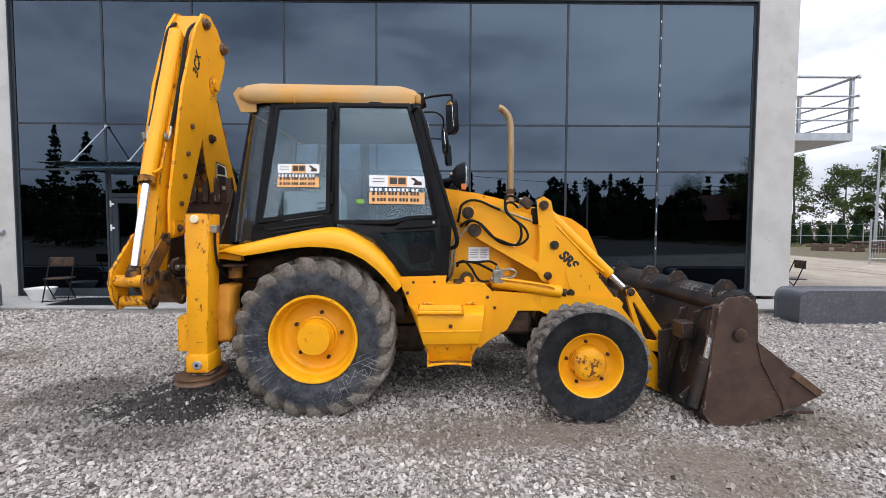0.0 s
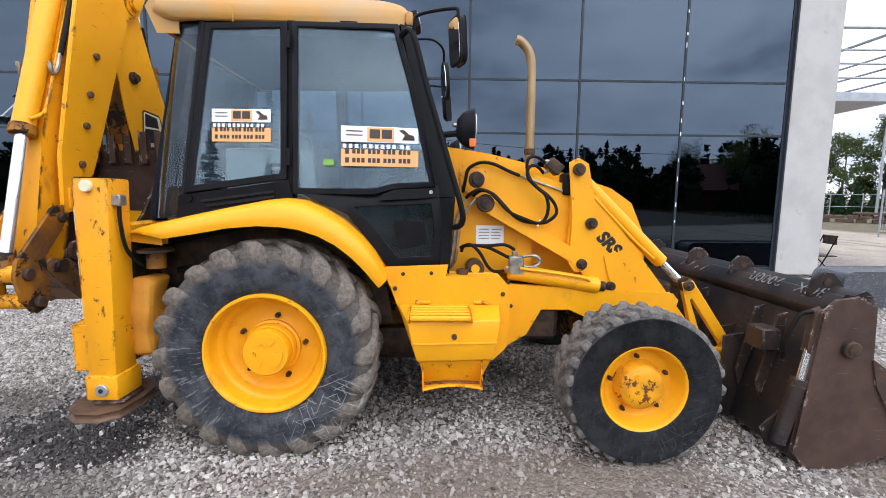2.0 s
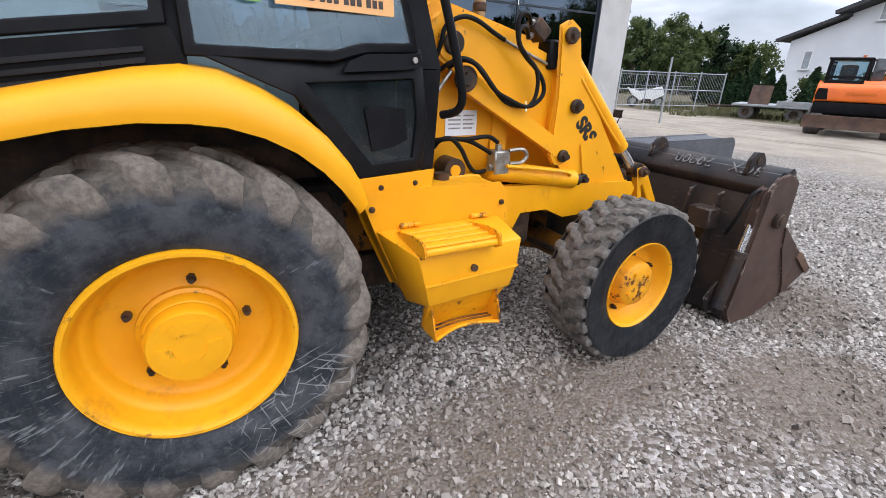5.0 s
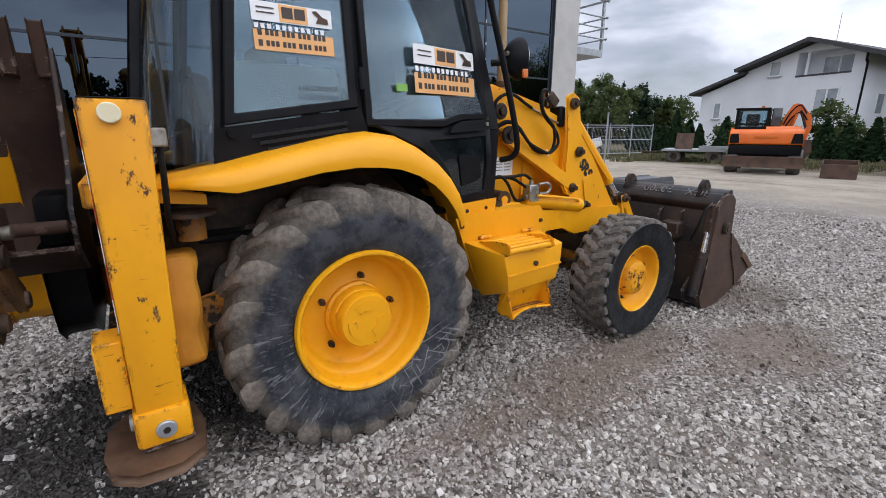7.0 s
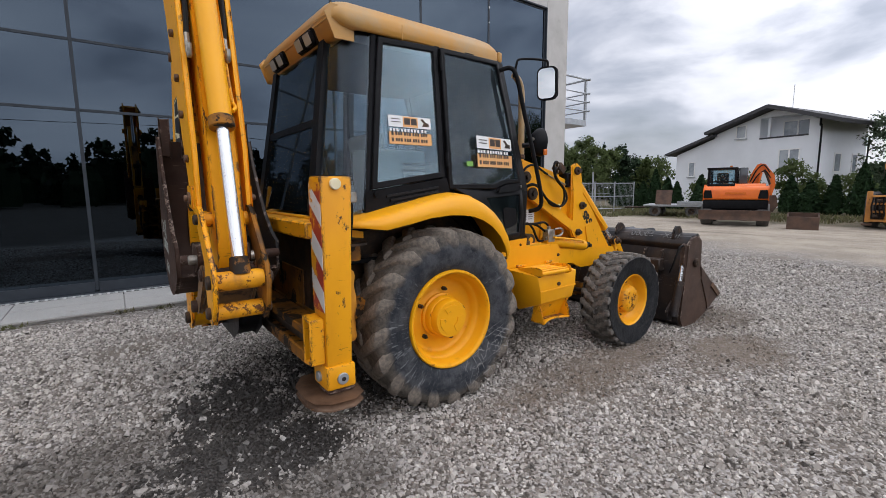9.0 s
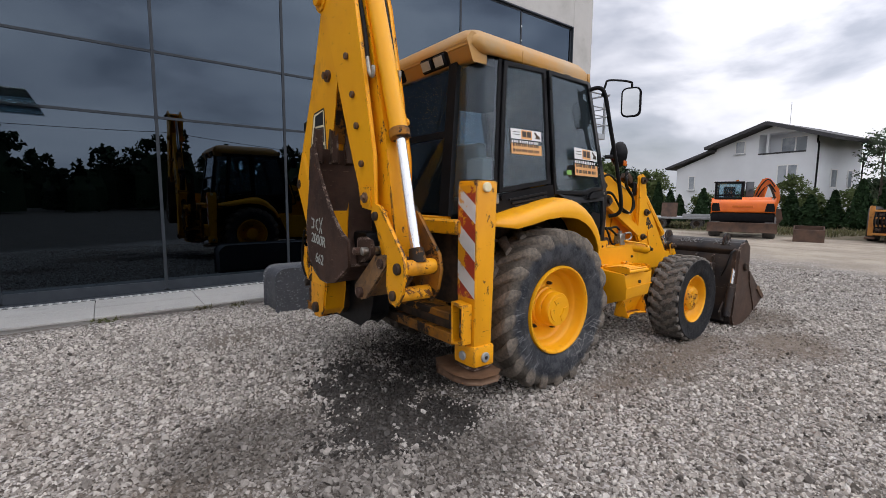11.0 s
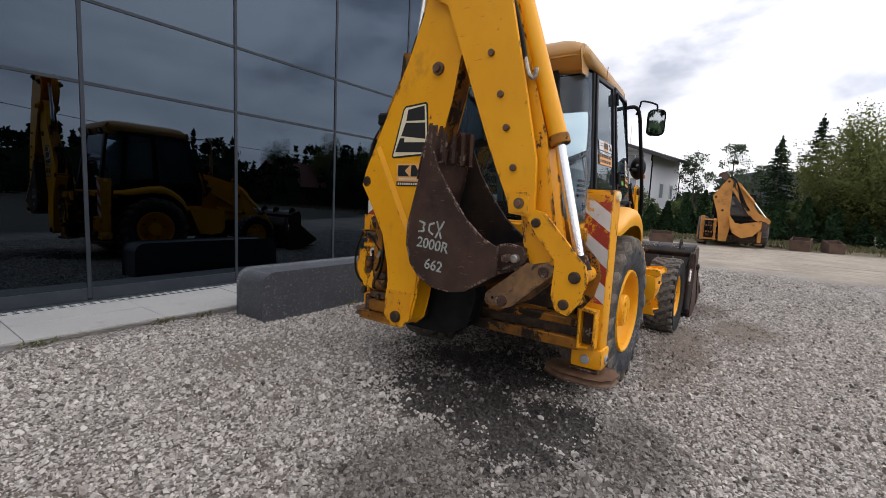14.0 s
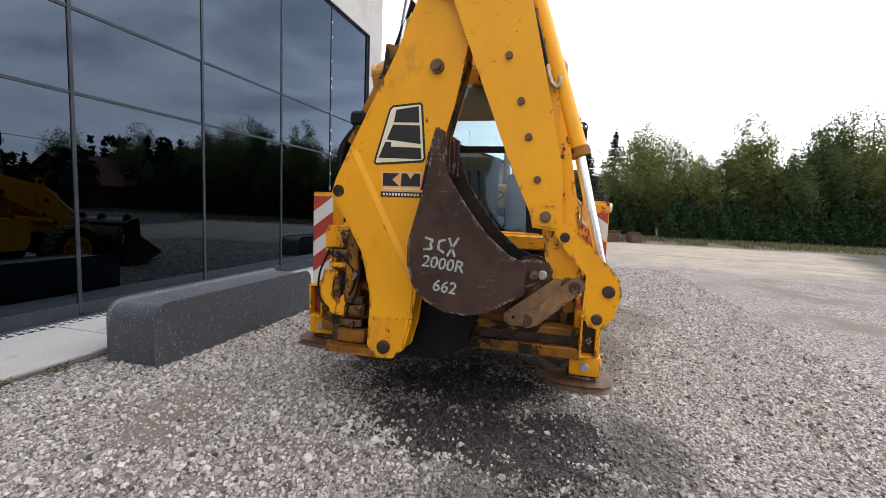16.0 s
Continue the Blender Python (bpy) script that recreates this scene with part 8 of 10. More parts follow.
for x in (-2.652, -2.396):
    part("tipping_lever", prism(YK, "x", x, x + 0.024, 0.005), M["yellow_worn"] if x < -2.5 else M["yellow_dirty"], DP, "scratched yellow tipping lever")
for y, z, r in ((3.77, 1.115, 0.045), (3.825, 0.945, 0.04), (4.035, 1.42, 0.036)):
    part("lever_pin", rod((-2.672, y, z), (-2.348, y, z), r * 0.8, seg=18, bevel=0.006), M["steel_dark"], DP)
    part("lever_sleeve", rod((-2.626, y, z), (-2.398, y, z), r * 1.12, seg=18), M["flaked"], DP)
part("bucket_link", prism([(3.955, 1.085), (3.995, 1.150), (4.075, 1.158), (4.36, 0.925), (4.365, 0.885), (4.33, 0.862), (4.20, 0.868)], "x", -2.640, -2.39, 0.010, 2), M["link_brown"], DP, "rusty box-section bucket link")
for x in (-2.662, -2.39):
    part("link_plate", prism([(3.905, 1.12), (3.91, 1.158), (3.945, 1.182), (3.995, 1.160), (4.195, 0.955), (4.262, 0.945), (4.285, 0.905), (4.268, 0.868), (4.225, 0.855), (4.165, 0.880)], "x", x, x + 0.021, 0.005), M["link_brown"], DP, "rubbed brown link plate")
part("link_collar", rod((-2.676, 3.962, 1.126), (-2.36, 3.962, 1.126), 0.034, seg=18, bevel=0.006), M["rust"], DP)
part("link_hole", rod((-2.6415, 4.315, 0.905), (-2.630, 4.315, 0.905), 0.010, seg=12), M["black"], DP)
part("link_pin", rod((-2.692, 4.232, 0.901), (-2.355, 4.232, 0.901), 0.036, seg=18, bevel=0.006), M["rust"], DP)

# ---- digging bucket
DBX0, DBX1 = -2.750, -2.165
SIDE = [(4.815, 1.93), (4.85, 1.90), (4.895, 1.67), (4.985, 1.34), (4.985, 1.20), (4.945, 1.07), (4.86, 0.98), (4.74, 0.925), (4.60, 0.915), (4.47, 0.94), (4.25, 1.075), (4.255, 1.25), (4.36, 1.30), (4.50, 1.42), (4.64, 1.60), (4.74, 1.75)]
DB = part("digging_bucket", prism(SIDE, "x", DBX0, DBX0 + 0.022, 0.004), M["rust"], DP, "brown rusted digging bucket, curled in")
DB.parent = BL
DB.matrix_parent_inverse = BL_INV
part("bucket_cheek", prism(SIDE, "x", DBX1 - 0.022, DBX1, 0.004), M["bucket_black"], DB)
out = SIDE[1:11]
inn = [(4.83, 1.90), (4.872, 1.66), (4.962, 1.335), (4.962, 1.205), (4.925, 1.085), (4.845, 1.0), (4.735, 0.948), (4.60, 0.938), (4.478, 0.962), (4.268, 1.09)]
part("bucket_shell", prism(out + inn[::-1], "x", DBX0 + 0.0225, DBX1 - 0.0225), M["rust"], DB)
for k in range(5):
    x = DBX0 + 0.05 + k * (DBX1 - DBX0 - 0.10) / 4
    part("bucket_tooth", prism([(4.815, 1.80), (4.872, 1.80), (4.862, 1.93), (4.83, 2.045), (4.815, 2.045)], "x", x - 0.03, x + 0.03, 0.008), M["rust"], DB, "worn rusty digging tooth")
for x in (-2.655, -2.405):
    part("hinge_ear", prism([(4.29, 1.255), (4.30, 1.09), (4.245, 1.108), (4.15, 1.140), (4.105, 1.165), (4.098, 1.21), (4.125, 1.255), (4.22, 1.272)], "x", x, x + 0.03, 0.006), M["rust"], DB, "rusty hinge ear")
for xa, xb in ((DBX0 + 0.02, -2.66), (-2.37, DBX1 - 0.02)):
    part("hinge_tube", rod((xa, 4.20, 1.185), (xb, 4.20, 1.185), 0.026, seg=20, bevel=0.006), M["rust"], DB)
part("hinge_pin", rod((-2.698, 4.151, 1.187), (-2.345, 4.151, 1.187), 0.027, seg=16, bevel=0.005), M["zinc"], DB)
part("wear_strip", prism([(4.86, 1.905), (4.905, 1.67), (4.915, 1.67), (4.872, 1.905)], "x", DBX0, DBX1), M["rust"], DB)
mc = on_face((DBX0 - 0.0005, 4.78, 1.17), (0, -1, -0.10), (0, -0.10, 1))
letters("2000R", 0.105, M["chalk"], mc @ Matrix.Translation((0.02, 0.05, 0)), DB, "chalk_note", "pale chalk note", 0.0008, 0.1, 0.0015)
letters("662", 0.105, M["chalk"], mc @ Matrix.Translation((0.05, -0.09, 0)), DB, "chalk_number", "pale chalk number", 0.0008, 0.1, 0.0015)
for a, c in (((-0.115, 0.20), (-0.06, 0.19)), ((-0.06, 0.19), (-0.075, 0.165)), ((-0.075, 0.165), (-0.06, 0.135)), ((-0.06, 0.135), (-0.115, 0.125)), ((0.02, 0.205), (-0.02, 0.19)), ((-0.02, 0.19), (-0.02, 0.14)), ((-0.02, 0.14), (0.02, 0.125)), ((0.04, 0.22), (0.09, 0.11)), ((0.10, 0.23), (0.04, 0.105))):
    d = Vector((c[0] - a[0], c[1] - a[1])).normalized() * 0.0075
    nn = (-d.y, d.x)
    part("chalk_stroke", flat_poly(mc, [(a[0] + nn[0], a[1] + nn[1]), (a[0] - nn[0], a[1] - nn[1]), (c[0] - nn[0], c[1] - nn[1]), (c[0] + nn[0], c[1] + nn[1])], 0.0008), M["chalk"], DB, "pale chalk stroke", 0)


# ---------------------------------------------------------------- plants
def leaf_mesh(name, pos, size, material, parent, seed, droop=0.0, stretch=1.6, extra=None, soft=False):
    """Many small pointed leaf blades as one mesh."""
    rng = np.random.default_rng(seed)
    k = len(pos)
    d = rng.normal(0, 1, (k, 3))
    d[:, 2] -= droop
    d /= np.linalg.norm(d, axis=1)[:, None]
    s = np.cross(d, rng.normal(0, 1, (k, 3)))
    s /= np.linalg.norm(s, axis=1)[:, None] + 1e-9
    sz = np.asarray(size) * rng.uniform(0.6, 1.35, k)
    a, b = d * (sz * stretch)[:, None] * 0.5, s * sz[:, None] * 0.5
    if soft:
        away = pos - np.array([0, 0, pos[:, 2].max() * 0.42])
        b *= np.where((np.cross(a, b) * away).sum(1) < 0, -1.0, 1.0)[:, None]
    v = np.stack([pos + a * 1.15, pos - a * 0.75 + b * 1.15, pos - a * 0.75 - b * 1.15], 1).reshape(-1, 3)
    f = (np.arange(k)[:, None] * 3 + np.array([0, 1, 2])[None]).tolist()
    vs = v.tolist()
    if extra:
        o = len(vs)
        vs += extra[0]
        f += [tuple(i + o for i in q) for q in extra[1]]
    me = bpy.data.meshes.new(name)
    me.from_pydata(vs, [], f)
    me.materials.append(material)
    if soft:
        # leaves catch the light as the whole crown does, with some scatter of their own
        mid = np.array([0, 0, pos[:, 2].max() * 0.42])
        nv = (pos - mid) / (pos.max(0) - pos.min(0)) * 2.0
        nv = nv / (np.linalg.norm(nv, axis=1)[:, None] + 1e-6) + rng.normal(0, 0.32, (k, 3)) + np.array([0, 0, 0.35])
        nv /= np.linalg.norm(nv, axis=1)[:, None]
        me.shade_smooth()
        me.normals_split_custom_set(np.repeat(nv, 3, axis=0).tolist())
    ob = new(name, me)
    ob.parent = parent
    return ob


def trunk_mesh(h, r, limbs, seed, lean=0.0):
    rng = random.Random(seed)
    b = bmesh.new()
    tops = []
    bend = [Vector((lean * t * h + rng.uniform(-0.02, 0.02) * h * t, rng.uniform(-0.02, 0.02) * h * t, t * h)) for t in (0, 0.2, 0.45, 0.7, 0.95)]
    ln = smooth_line(bend, 3)
    for i in range(len(ln) - 1):
        t0, t1 = i / (len(ln) - 1), (i + 1) / (len(ln) - 1)
        rod(ln[i], ln[i + 1], r * (1 - 0.85 * t0), r * (1 - 0.85 * t1), 7, bm=b)
    for k in range(limbs):
        t = rng.uniform(0.22, 0.85)
        p = ln[int(t * (len(ln) - 1))]
        a = rng.uniform(0, 6.28)
        L = h * rng.uniform(0.16, 0.34) * (1.15 - t)
        q = p + Vector((math.cos(a) * L, math.sin(a) * L, L * rng.uniform(0.5, 1.1)))
        rod(p, (p + q) / 2 + Vector((0, 0, -0.03 * h * 0.2)), r * (1 - t) * 0.55, r * (1 - t) * 0.35, 5, bm=b)
        rod((p + q) / 2 + Vector((0, 0, -0.03 * h * 0.2)), q, r * (1 - t) * 0.35, r * 0.05, 5, bm=b)
        tops.append(q)
    return b, tops


def broad_points(h, w, n, seed, base=0.18, clumps=34):
    """Places of leaves: uneven clumps in a crown wider low down, ragged at the rim."""
    rng = np.random.default_rng(seed)
    cs = []
    for _ in range(clumps):
        t = rng.uniform(0, 1) ** 0.8
        z = h * (base + (0.97 - base) * t)
        rr = w * (0.35 + 0.65 * math.sin(math.pi * min(1.0, 0.18 + t * 0.82) ** 0.8)) * rng.uniform(0.35, 1.0)
        a = rng.uniform(0, 6.283)
        cs.append((rr * math.cos(a), rr * math.sin(a), z, rng.uniform(0.45, 1.1) * w * 0.36))
    cs = np.array(cs)
    idx = rng.integers(0, clumps, n)
    g = rng.normal(0, 1, (n, 3))
    g /= np.linalg.norm(g, axis=1)[:, None]
    r = rng.uniform(0, 1, n)[:, None] ** 0.45
    pts = cs[idx, :3] + g * r * cs[idx, 3:4] * np.array([1, 1, 0.75])
    pts[:, 2] = np.maximum(pts[:, 2], h * 0.06)
    return pts


def feather_points(h, w, n, seed, limbs=36):
    """Places of leaves on rising limbs: long upright sprays with gaps between them."""
    rng = np.random.default_rng(seed)
    cs = []
    for k in range(limbs):
        a = rng.uniform(0, 6.283)
        out = w * rng.uniform(0.15, 1.0)
        top = h * (1.0 - 0.42 * (out / w) ** 1.6) * rng.uniform(0.72, 1.0)
        base = h * rng.uniform(0.03, 0.22)
        for t in np.linspace(0.25, 1.0, 9):
            r = out * t ** 0.8
            z = base + (top - base) * t
            cs.append((r * math.cos(a) + rng.normal(0, 0.10 * w), r * math.sin(a) + rng.normal(0, 0.10 * w), z + rng.normal(0, 0.03 * h), w * (0.27 - 0.11 * t) * rng.uniform(0.6, 1.25)))
    cs = np.array(cs)
    wt = cs[:, 3] ** 1.25
    idx = rng.choice(len(cs), n, p=wt / wt.sum())
    g = np.clip(rng.normal(0, 0.55, (n, 3)), -1.0, 1.0)
    pts = cs[idx, :3] + g * cs[idx, 3:4] * np.array([1, 1, 1.5])
    pts[:, 2] = np.clip(pts[:, 2], h * 0.03, h * 1.03)
    return pts


def willow(x, y, h, w, leaf, seed, label, n):
    t = thing("tree", label, "tree", at=(x, y, -0.02))
    b, _ = trunk_mesh(h * 0.9, h * 0.016, 12, seed)
    part("trunk", b, M["bark"], t)
    leaf_mesh("crown", feather_points(h, w, n, seed), 0.088, leaf, t, seed, soft=True)
    return t


def broad_tree(x, y, h, w, leaf, seed, label, n=2600, size=0.17, base=0.15, z=-0.02, clumps=34):
    t = thing("tree", label, "tree", at=(x, y, z))
    b, _ = trunk_mesh(h * 0.9, h * 0.022, 9, seed)
    part("trunk", b, M["bark"], t)
    leaf_mesh("crown", broad_points(h, w, n, seed, base, clumps), size, leaf, t, seed, soft=True)
    return t


def conifer_points(h, w, n, seed, bare=0.06, gap=0.34):
    rng = np.random.default_rng(seed)
    pts = []
    levels = int(h / gap)
    per = max(4, n // (levels * 7))
    for i in range(levels):
        z = h * (bare + (1 - bare) * (i + rng.uniform(0, 0.5)) / levels)
        L = w * (1 - z / h) ** 0.85 * rng.uniform(0.75, 1.12) + 0.06
        for j in range(7):
            a = rng.uniform(0, 6.283)
            l = L * rng.uniform(0.6, 1.08)
            m = max(2, int(per * (0.35 + l / w)))
            t = rng.uniform(0.08, 1, m)
            zz = z - 0.30 * l * t + 0.16 * l * t * t + rng.normal(0, 0.035, m)
            o = rng.normal(0, 0.07 + 0.05 * l, m) * (1.1 - t * 0.6)
            pts.append(np.column_stack([np.cos(a) * l * t - np.sin(a) * o, np.sin(a) * l * t + np.cos(a) * o, zz]))
    top = np.column_stack([rng.normal(0, 0.03, 12), rng.normal(0, 0.03, 12), rng.uniform(h * 0.95, h * 1.03, 12)])
    return np.vstack(pts + [top])


def conifer(x, y, h, w, leaf, seed, label, n=2200, size=0.16, bare=0.05, gap=0.34, z=-0.02):
    t = thing("tree", label, "tree", at=(x, y, z))
    b = rod((0, 0, 0), (0, 0, h * 0.97), h * 0.018, 0.01, 7)
    part("trunk", b, M["bark"], t)
    leaf_mesh("crown", conifer_points(h, w, n, seed, bare, gap), size, leaf, t, seed, 0.3, 1.9)
    return t


def thuja_proto(h, w, seed, n=1500):
    t = thing("thuja", "dark green columnar thuja in the hedge row", "thuja", "hedge of thujas", at=(0, 0, -0.02))
    rng = np.random.default_rng(seed)
    part("trunk", rod((0, 0, 0), (0, 0, 0.4), 0.04, 0.03, 6), M["bark"], t)
    tt = rng.uniform(0.02, 1, n) ** 1.15
    prof = w * (np.minimum(1, tt / 0.10) ** 0.5) * (1 - tt ** 1.6) + 0.02
    a = rng.uniform(0, 6.283, n)
    wob = 1 + 0.16 * np.sin(a * 3 + tt * 9 + seed) + rng.normal(0, 0.09, n)
    p = np.column_stack([np.cos(a) * prof * wob, np.sin(a) * prof * wob, tt * h])
    core_v, core_f = [], []
    for i, s in enumerate(np.linspace(0.01, 0.97, 8)):
        r = (w * min(1, s / 0.10) ** 0.5 * (1 - s ** 1.6) + 0.01) * 0.86
        core_v += [[r * math.cos(k * 0.7854), r * math.sin(k * 0.7854), s * h] for k in range(8)]
    for i in range(7):
        for k in range(8):
            core_f.append((i * 8 + k, i * 8 + (k + 1) % 8, i * 8 + 8 + (k + 1) % 8, i * 8 + 8 + k))
    leaf_mesh("crown", p, 0.10, M["leaf_thuja"], t, seed, -0.9, 2.2, (core_v, core_f))
    return t


# thujas: a row of single ones before the house, closing to a hedge further along
protos = [thuja_proto(3.0, 0.50, 1), thuja_proto(2.75, 0.55, 2), thuja_proto(3.25, 0.46, 3), thuja_proto(2.5, 0.56, 4)]
spots = []
tall = []
for y, h in ((18.5, 2.9), (17.5, 2.3), (16.9, 2.0), (15.3, 2.4), (10.35, 2.3), (9.4, 2.35), (8.4, 3.6), (7.25, 2.9), (6.2, 3.1), (4.6, 2.8), (3.4, 2.7), (2.3, 2.9), (0.9, 2.8), (-0.4, 2.7), (-1.6, 2.8)):
    spots.append((28.8 + random.uniform(-0.15, 0.15), y))
    tall.append(h)
for k in range(44):
    t = k / 43
    spots.append((26.6 + 7.5 * t + random.uniform(-0.12, 0.12), -2.6 - 36 * t))
for k in range(10):
    t = k / 9
    spots.append((33.0 + 8.5 * t, 44.0 - 6.6 * t))
for k in range(4):
    spots.append((29.5 + 1.0 * k, 19.8 + 1.4 * k))
for i, (x, y) in enumerate(spots):
    src = protos[i % 4]
    k = tall[i] / (3.0, 2.75, 3.25, 2.5)[i % 4] if i < len(tall) else random.uniform(0.9, 1.05)
    m = pose(x, y, -0.02, 0, 0, random.uniform(0, 360)) @ Matrix.Diagonal((1.0, 1.0, k, 1.0))
    if i < 4:
        src.matrix_basis = m
    else:
        copy_thing(src, m)

W_LABEL = "tall yellow-green willow behind the thuja hedge"
for i, (x, y, h, w, lf) in enumerate(((31.0, -1.9, 8.4, 3.6, "leaf_light"), (32.0, -5.6, 6.0, 2.2, "leaf_light"), (32.6, -8.7, 8.8, 2.5, "leaf_light"), (31.5, -11.2, 6.3, 2.8, "leaf_mid"), (32.5, -13.4, 9.0, 2.8, "leaf_mid"),
                                      (33.5, -16.6, 9.9, 3.4, "leaf_light"), (35.0, -20.6, 9.2, 3.6, "leaf_light"), (36.5, -23.0, 9.4, 3.2, "leaf_mid"), (38.0, -28.0, 8.6, 3.2, "leaf_mid"),
                                      (37.0, -34.0, 9.6, 3.4, "leaf_light"), (34.0, -41.0, 9.0, 3.4, "leaf_mid"))):
    willow(x, y, h, w, M[lf], 40 + i, W_LABEL if lf == "leaf_light" else "leafy green tree behind the thuja hedge", 43000)
for i, (y, h, w) in enumerate(((-1.0, 3.4, 1.8), (-4.4, 3.0, 2.0), (-6.8, 3.4, 2.0), (-9.2, 3.6, 2.0), (-11.8, 4.4, 2.4), (-14.6, 4.8, 2.4), (-17.6, 5.2, 2.6), (-21.0, 5.2, 2.8), (-25.0, 5.4, 2.8))):
    broad_tree(30.8 - y * 0.1, y, h, w, M["leaf_dark"] if i % 3 else M["leaf_mid"], 240 + i, "dense leafy shrub behind the thuja hedge", 9000, 0.10, 0.02, clumps=110)
for i, (x, y, h, w) in enumerate(((36.0, 2.4, 7.2, 2.6), (36.5, 0.2, 8.6, 3.2))):
    conifer(x, y, h, w, M["leaf_dark"], 60 + i, "dark spruce with drooping branches behind the hedge", 9000, 0.10, 0.03, 0.19)
for i, (x, y, h, w) in enumerate(((40.0, 8.3, 6.8, 1.7), (41.0, 5.6, 7.6, 1.9), (43, 3.4, 6.0, 1.6))):
    broad_tree(x, y, h, w, M["leaf_pine"], 70 + i, "open grey-green pine beside the house", 4200, 0.10, 0.12, clumps=60)
for i, (x, y, h, w) in enumerate(((36, 52, 8.4, 2.6), (39.5, 50, 9.6, 2.8), (42.5, 47, 8.0, 2.8), (45.5, 45.5, 10.0, 2.6), (49, 44, 8.2, 2.8), (52, 41.5, 8.8, 2.8), (33, 55, 9.0, 3.0))):
    broad_tree(x, y, h, w, M["leaf_mid"], 80 + i, "leafy green tree behind the far hedge", 6000, 0.15, 0.03, clumps=70)
for i in range(16):
    a = radians(28.5 + i * 0.8)
    d = 66 + random.uniform(-6, 6)
    h = 4.6 + 2.4 * min(1, i / 5.0) + random.uniform(-0.6, 0.7)
    if i % 3 == 1:
        conifer(-2 + d * math.cos(a), 2 + d * math.sin(a), h + 0.6, 2.0, M["leaf_dark"], 100 + i, "dark spruce at the edge of far woodland", 2600, 0.18, 0.03, 0.28)
    else:
        broad_tree(-2 + d * math.cos(a), 2 + d * math.sin(a), h, 2.6, M["leaf_dark"] if i % 2 else M["leaf_mid"], 100 + i, "leafy tree at the edge of far woodland", 3200, 0.20, 0.02, clumps=50)
for i, (x, y, h, w) in enumerate(((30.6, 10.6, 3.2, 1.5), (31.5, 13.6, 2.4, 1.2), (31, 4, 2.0, 1.6), (31, 8, 2.2, 1.5), (31.5, 16.5, 2.0, 1.5), (30.6, 1.0, 2.3, 1.4), (32, -0.5, 2.4, 1.6), (32.5, 6, 2.2, 1.6), (31, 10, 2.0, 1.3))):
    broad_tree(x, y, h, w, M["leaf_mid"], 130 + i, "low leafy garden shrub before the house", 2400, 0.10, 0.02, clumps=40)


def far_woods():
    """The dark line of trees round the south side of the yard, which the glass front mirrors."""
    pts, ex_v, ex_f = [], [], []
    rng = np.random.default_rng(9)
    for k in range(150):
        a = radians(-172 + k * 0.98)
        d = 62 + 8 * math.sin(k * 0.9) + rng.uniform(-5, 5)
        x, y = -4 + d * math.cos(a) * 1.15, 12 + d * math.sin(a)
        if y > -12:
            continue
        h = 7.0 + 1.4 * math.sin(k * 0.37) + rng.uniform(-0.9, 1.6)
        con = rng.random() < 0.35
        p = conifer_points(h, 1.8, 420, 300 + k, 0.08, 0.55) if con else broad_points(h, 2.9, 520, 300 + k, 0.05, 18)
        p = p + np.array([x, y, 0])
        pts.append(p)
        o = len(ex_v)
        r = 2.0
        for i, s in enumerate((0.02, 0.45, 0.72)):
            q = r * (1.0 if i == 0 else 0.95 if i == 1 else 0.4) * (0.6 if con else 1)
            ex_v += [[x + q * math.cos(j * 1.0472), y + q * math.sin(j * 1.0472), h * s] for j in range(6)]
        for i in range(2):
            for j in range(6):
                ex_f.append((o + i * 6 + j, o + i * 6 + (j + 1) % 6, o + i * 6 + 6 + (j + 1) % 6, o + i * 6 + 6 + j))
    for k in range(46):
        a = radians(-36 + k * 1.0)
        d = 62 + rng.uniform(-4, 4)
        x, y = -5 + d * math.cos(a), 4 + d * math.sin(a)
        h = 3.6 + rng.uniform(-0.4, 0.9)
        pts.append(broad_points(h, 2.6, 600, 500 + k, 0.02, 18) + np.array([x, y, 0]))
        o = len(ex_v)
        for i, s in enumerate((0.02, 0.45, 0.75)):
            q = 2.2 * (1.0, 0.9, 0.4)[i]
            ex_v += [[x + q * math.cos(j * 1.0472), y + q * math.sin(j * 1.0472), h * s] for j in range(6)]
        for i in range(2):
            for j in range(6):
                ex_f.append((o + i * 6 + j, o + i * 6 + (j + 1) % 6, o + i * 6 + 6 + (j + 1) % 6, o + i * 6 + 6 + j))
    p = np.vstack(pts)
    w = leaf_mesh("far_woods", p, 0.42, M["leaf_dark"], None, 5, 0, 1.5, (ex_v, ex_f))
    tagged(w, "dark line of mixed trees round the yard", "woodland", kind="stuff")


far_woods()
for i, (x, y, h) in enumerate(((-22, -17, 9.0), (-18.5, -19, 7.6), (-26, -14, 8.2), (-13.5, -20, 10.4), (-10.8, -22, 8.8), (-30, -16, 9.0))):
    conifer(x, y, h, 2.0, M["leaf_dark"], 160 + i, "dark spruce on the south side of the yard", 1800, 0.2)


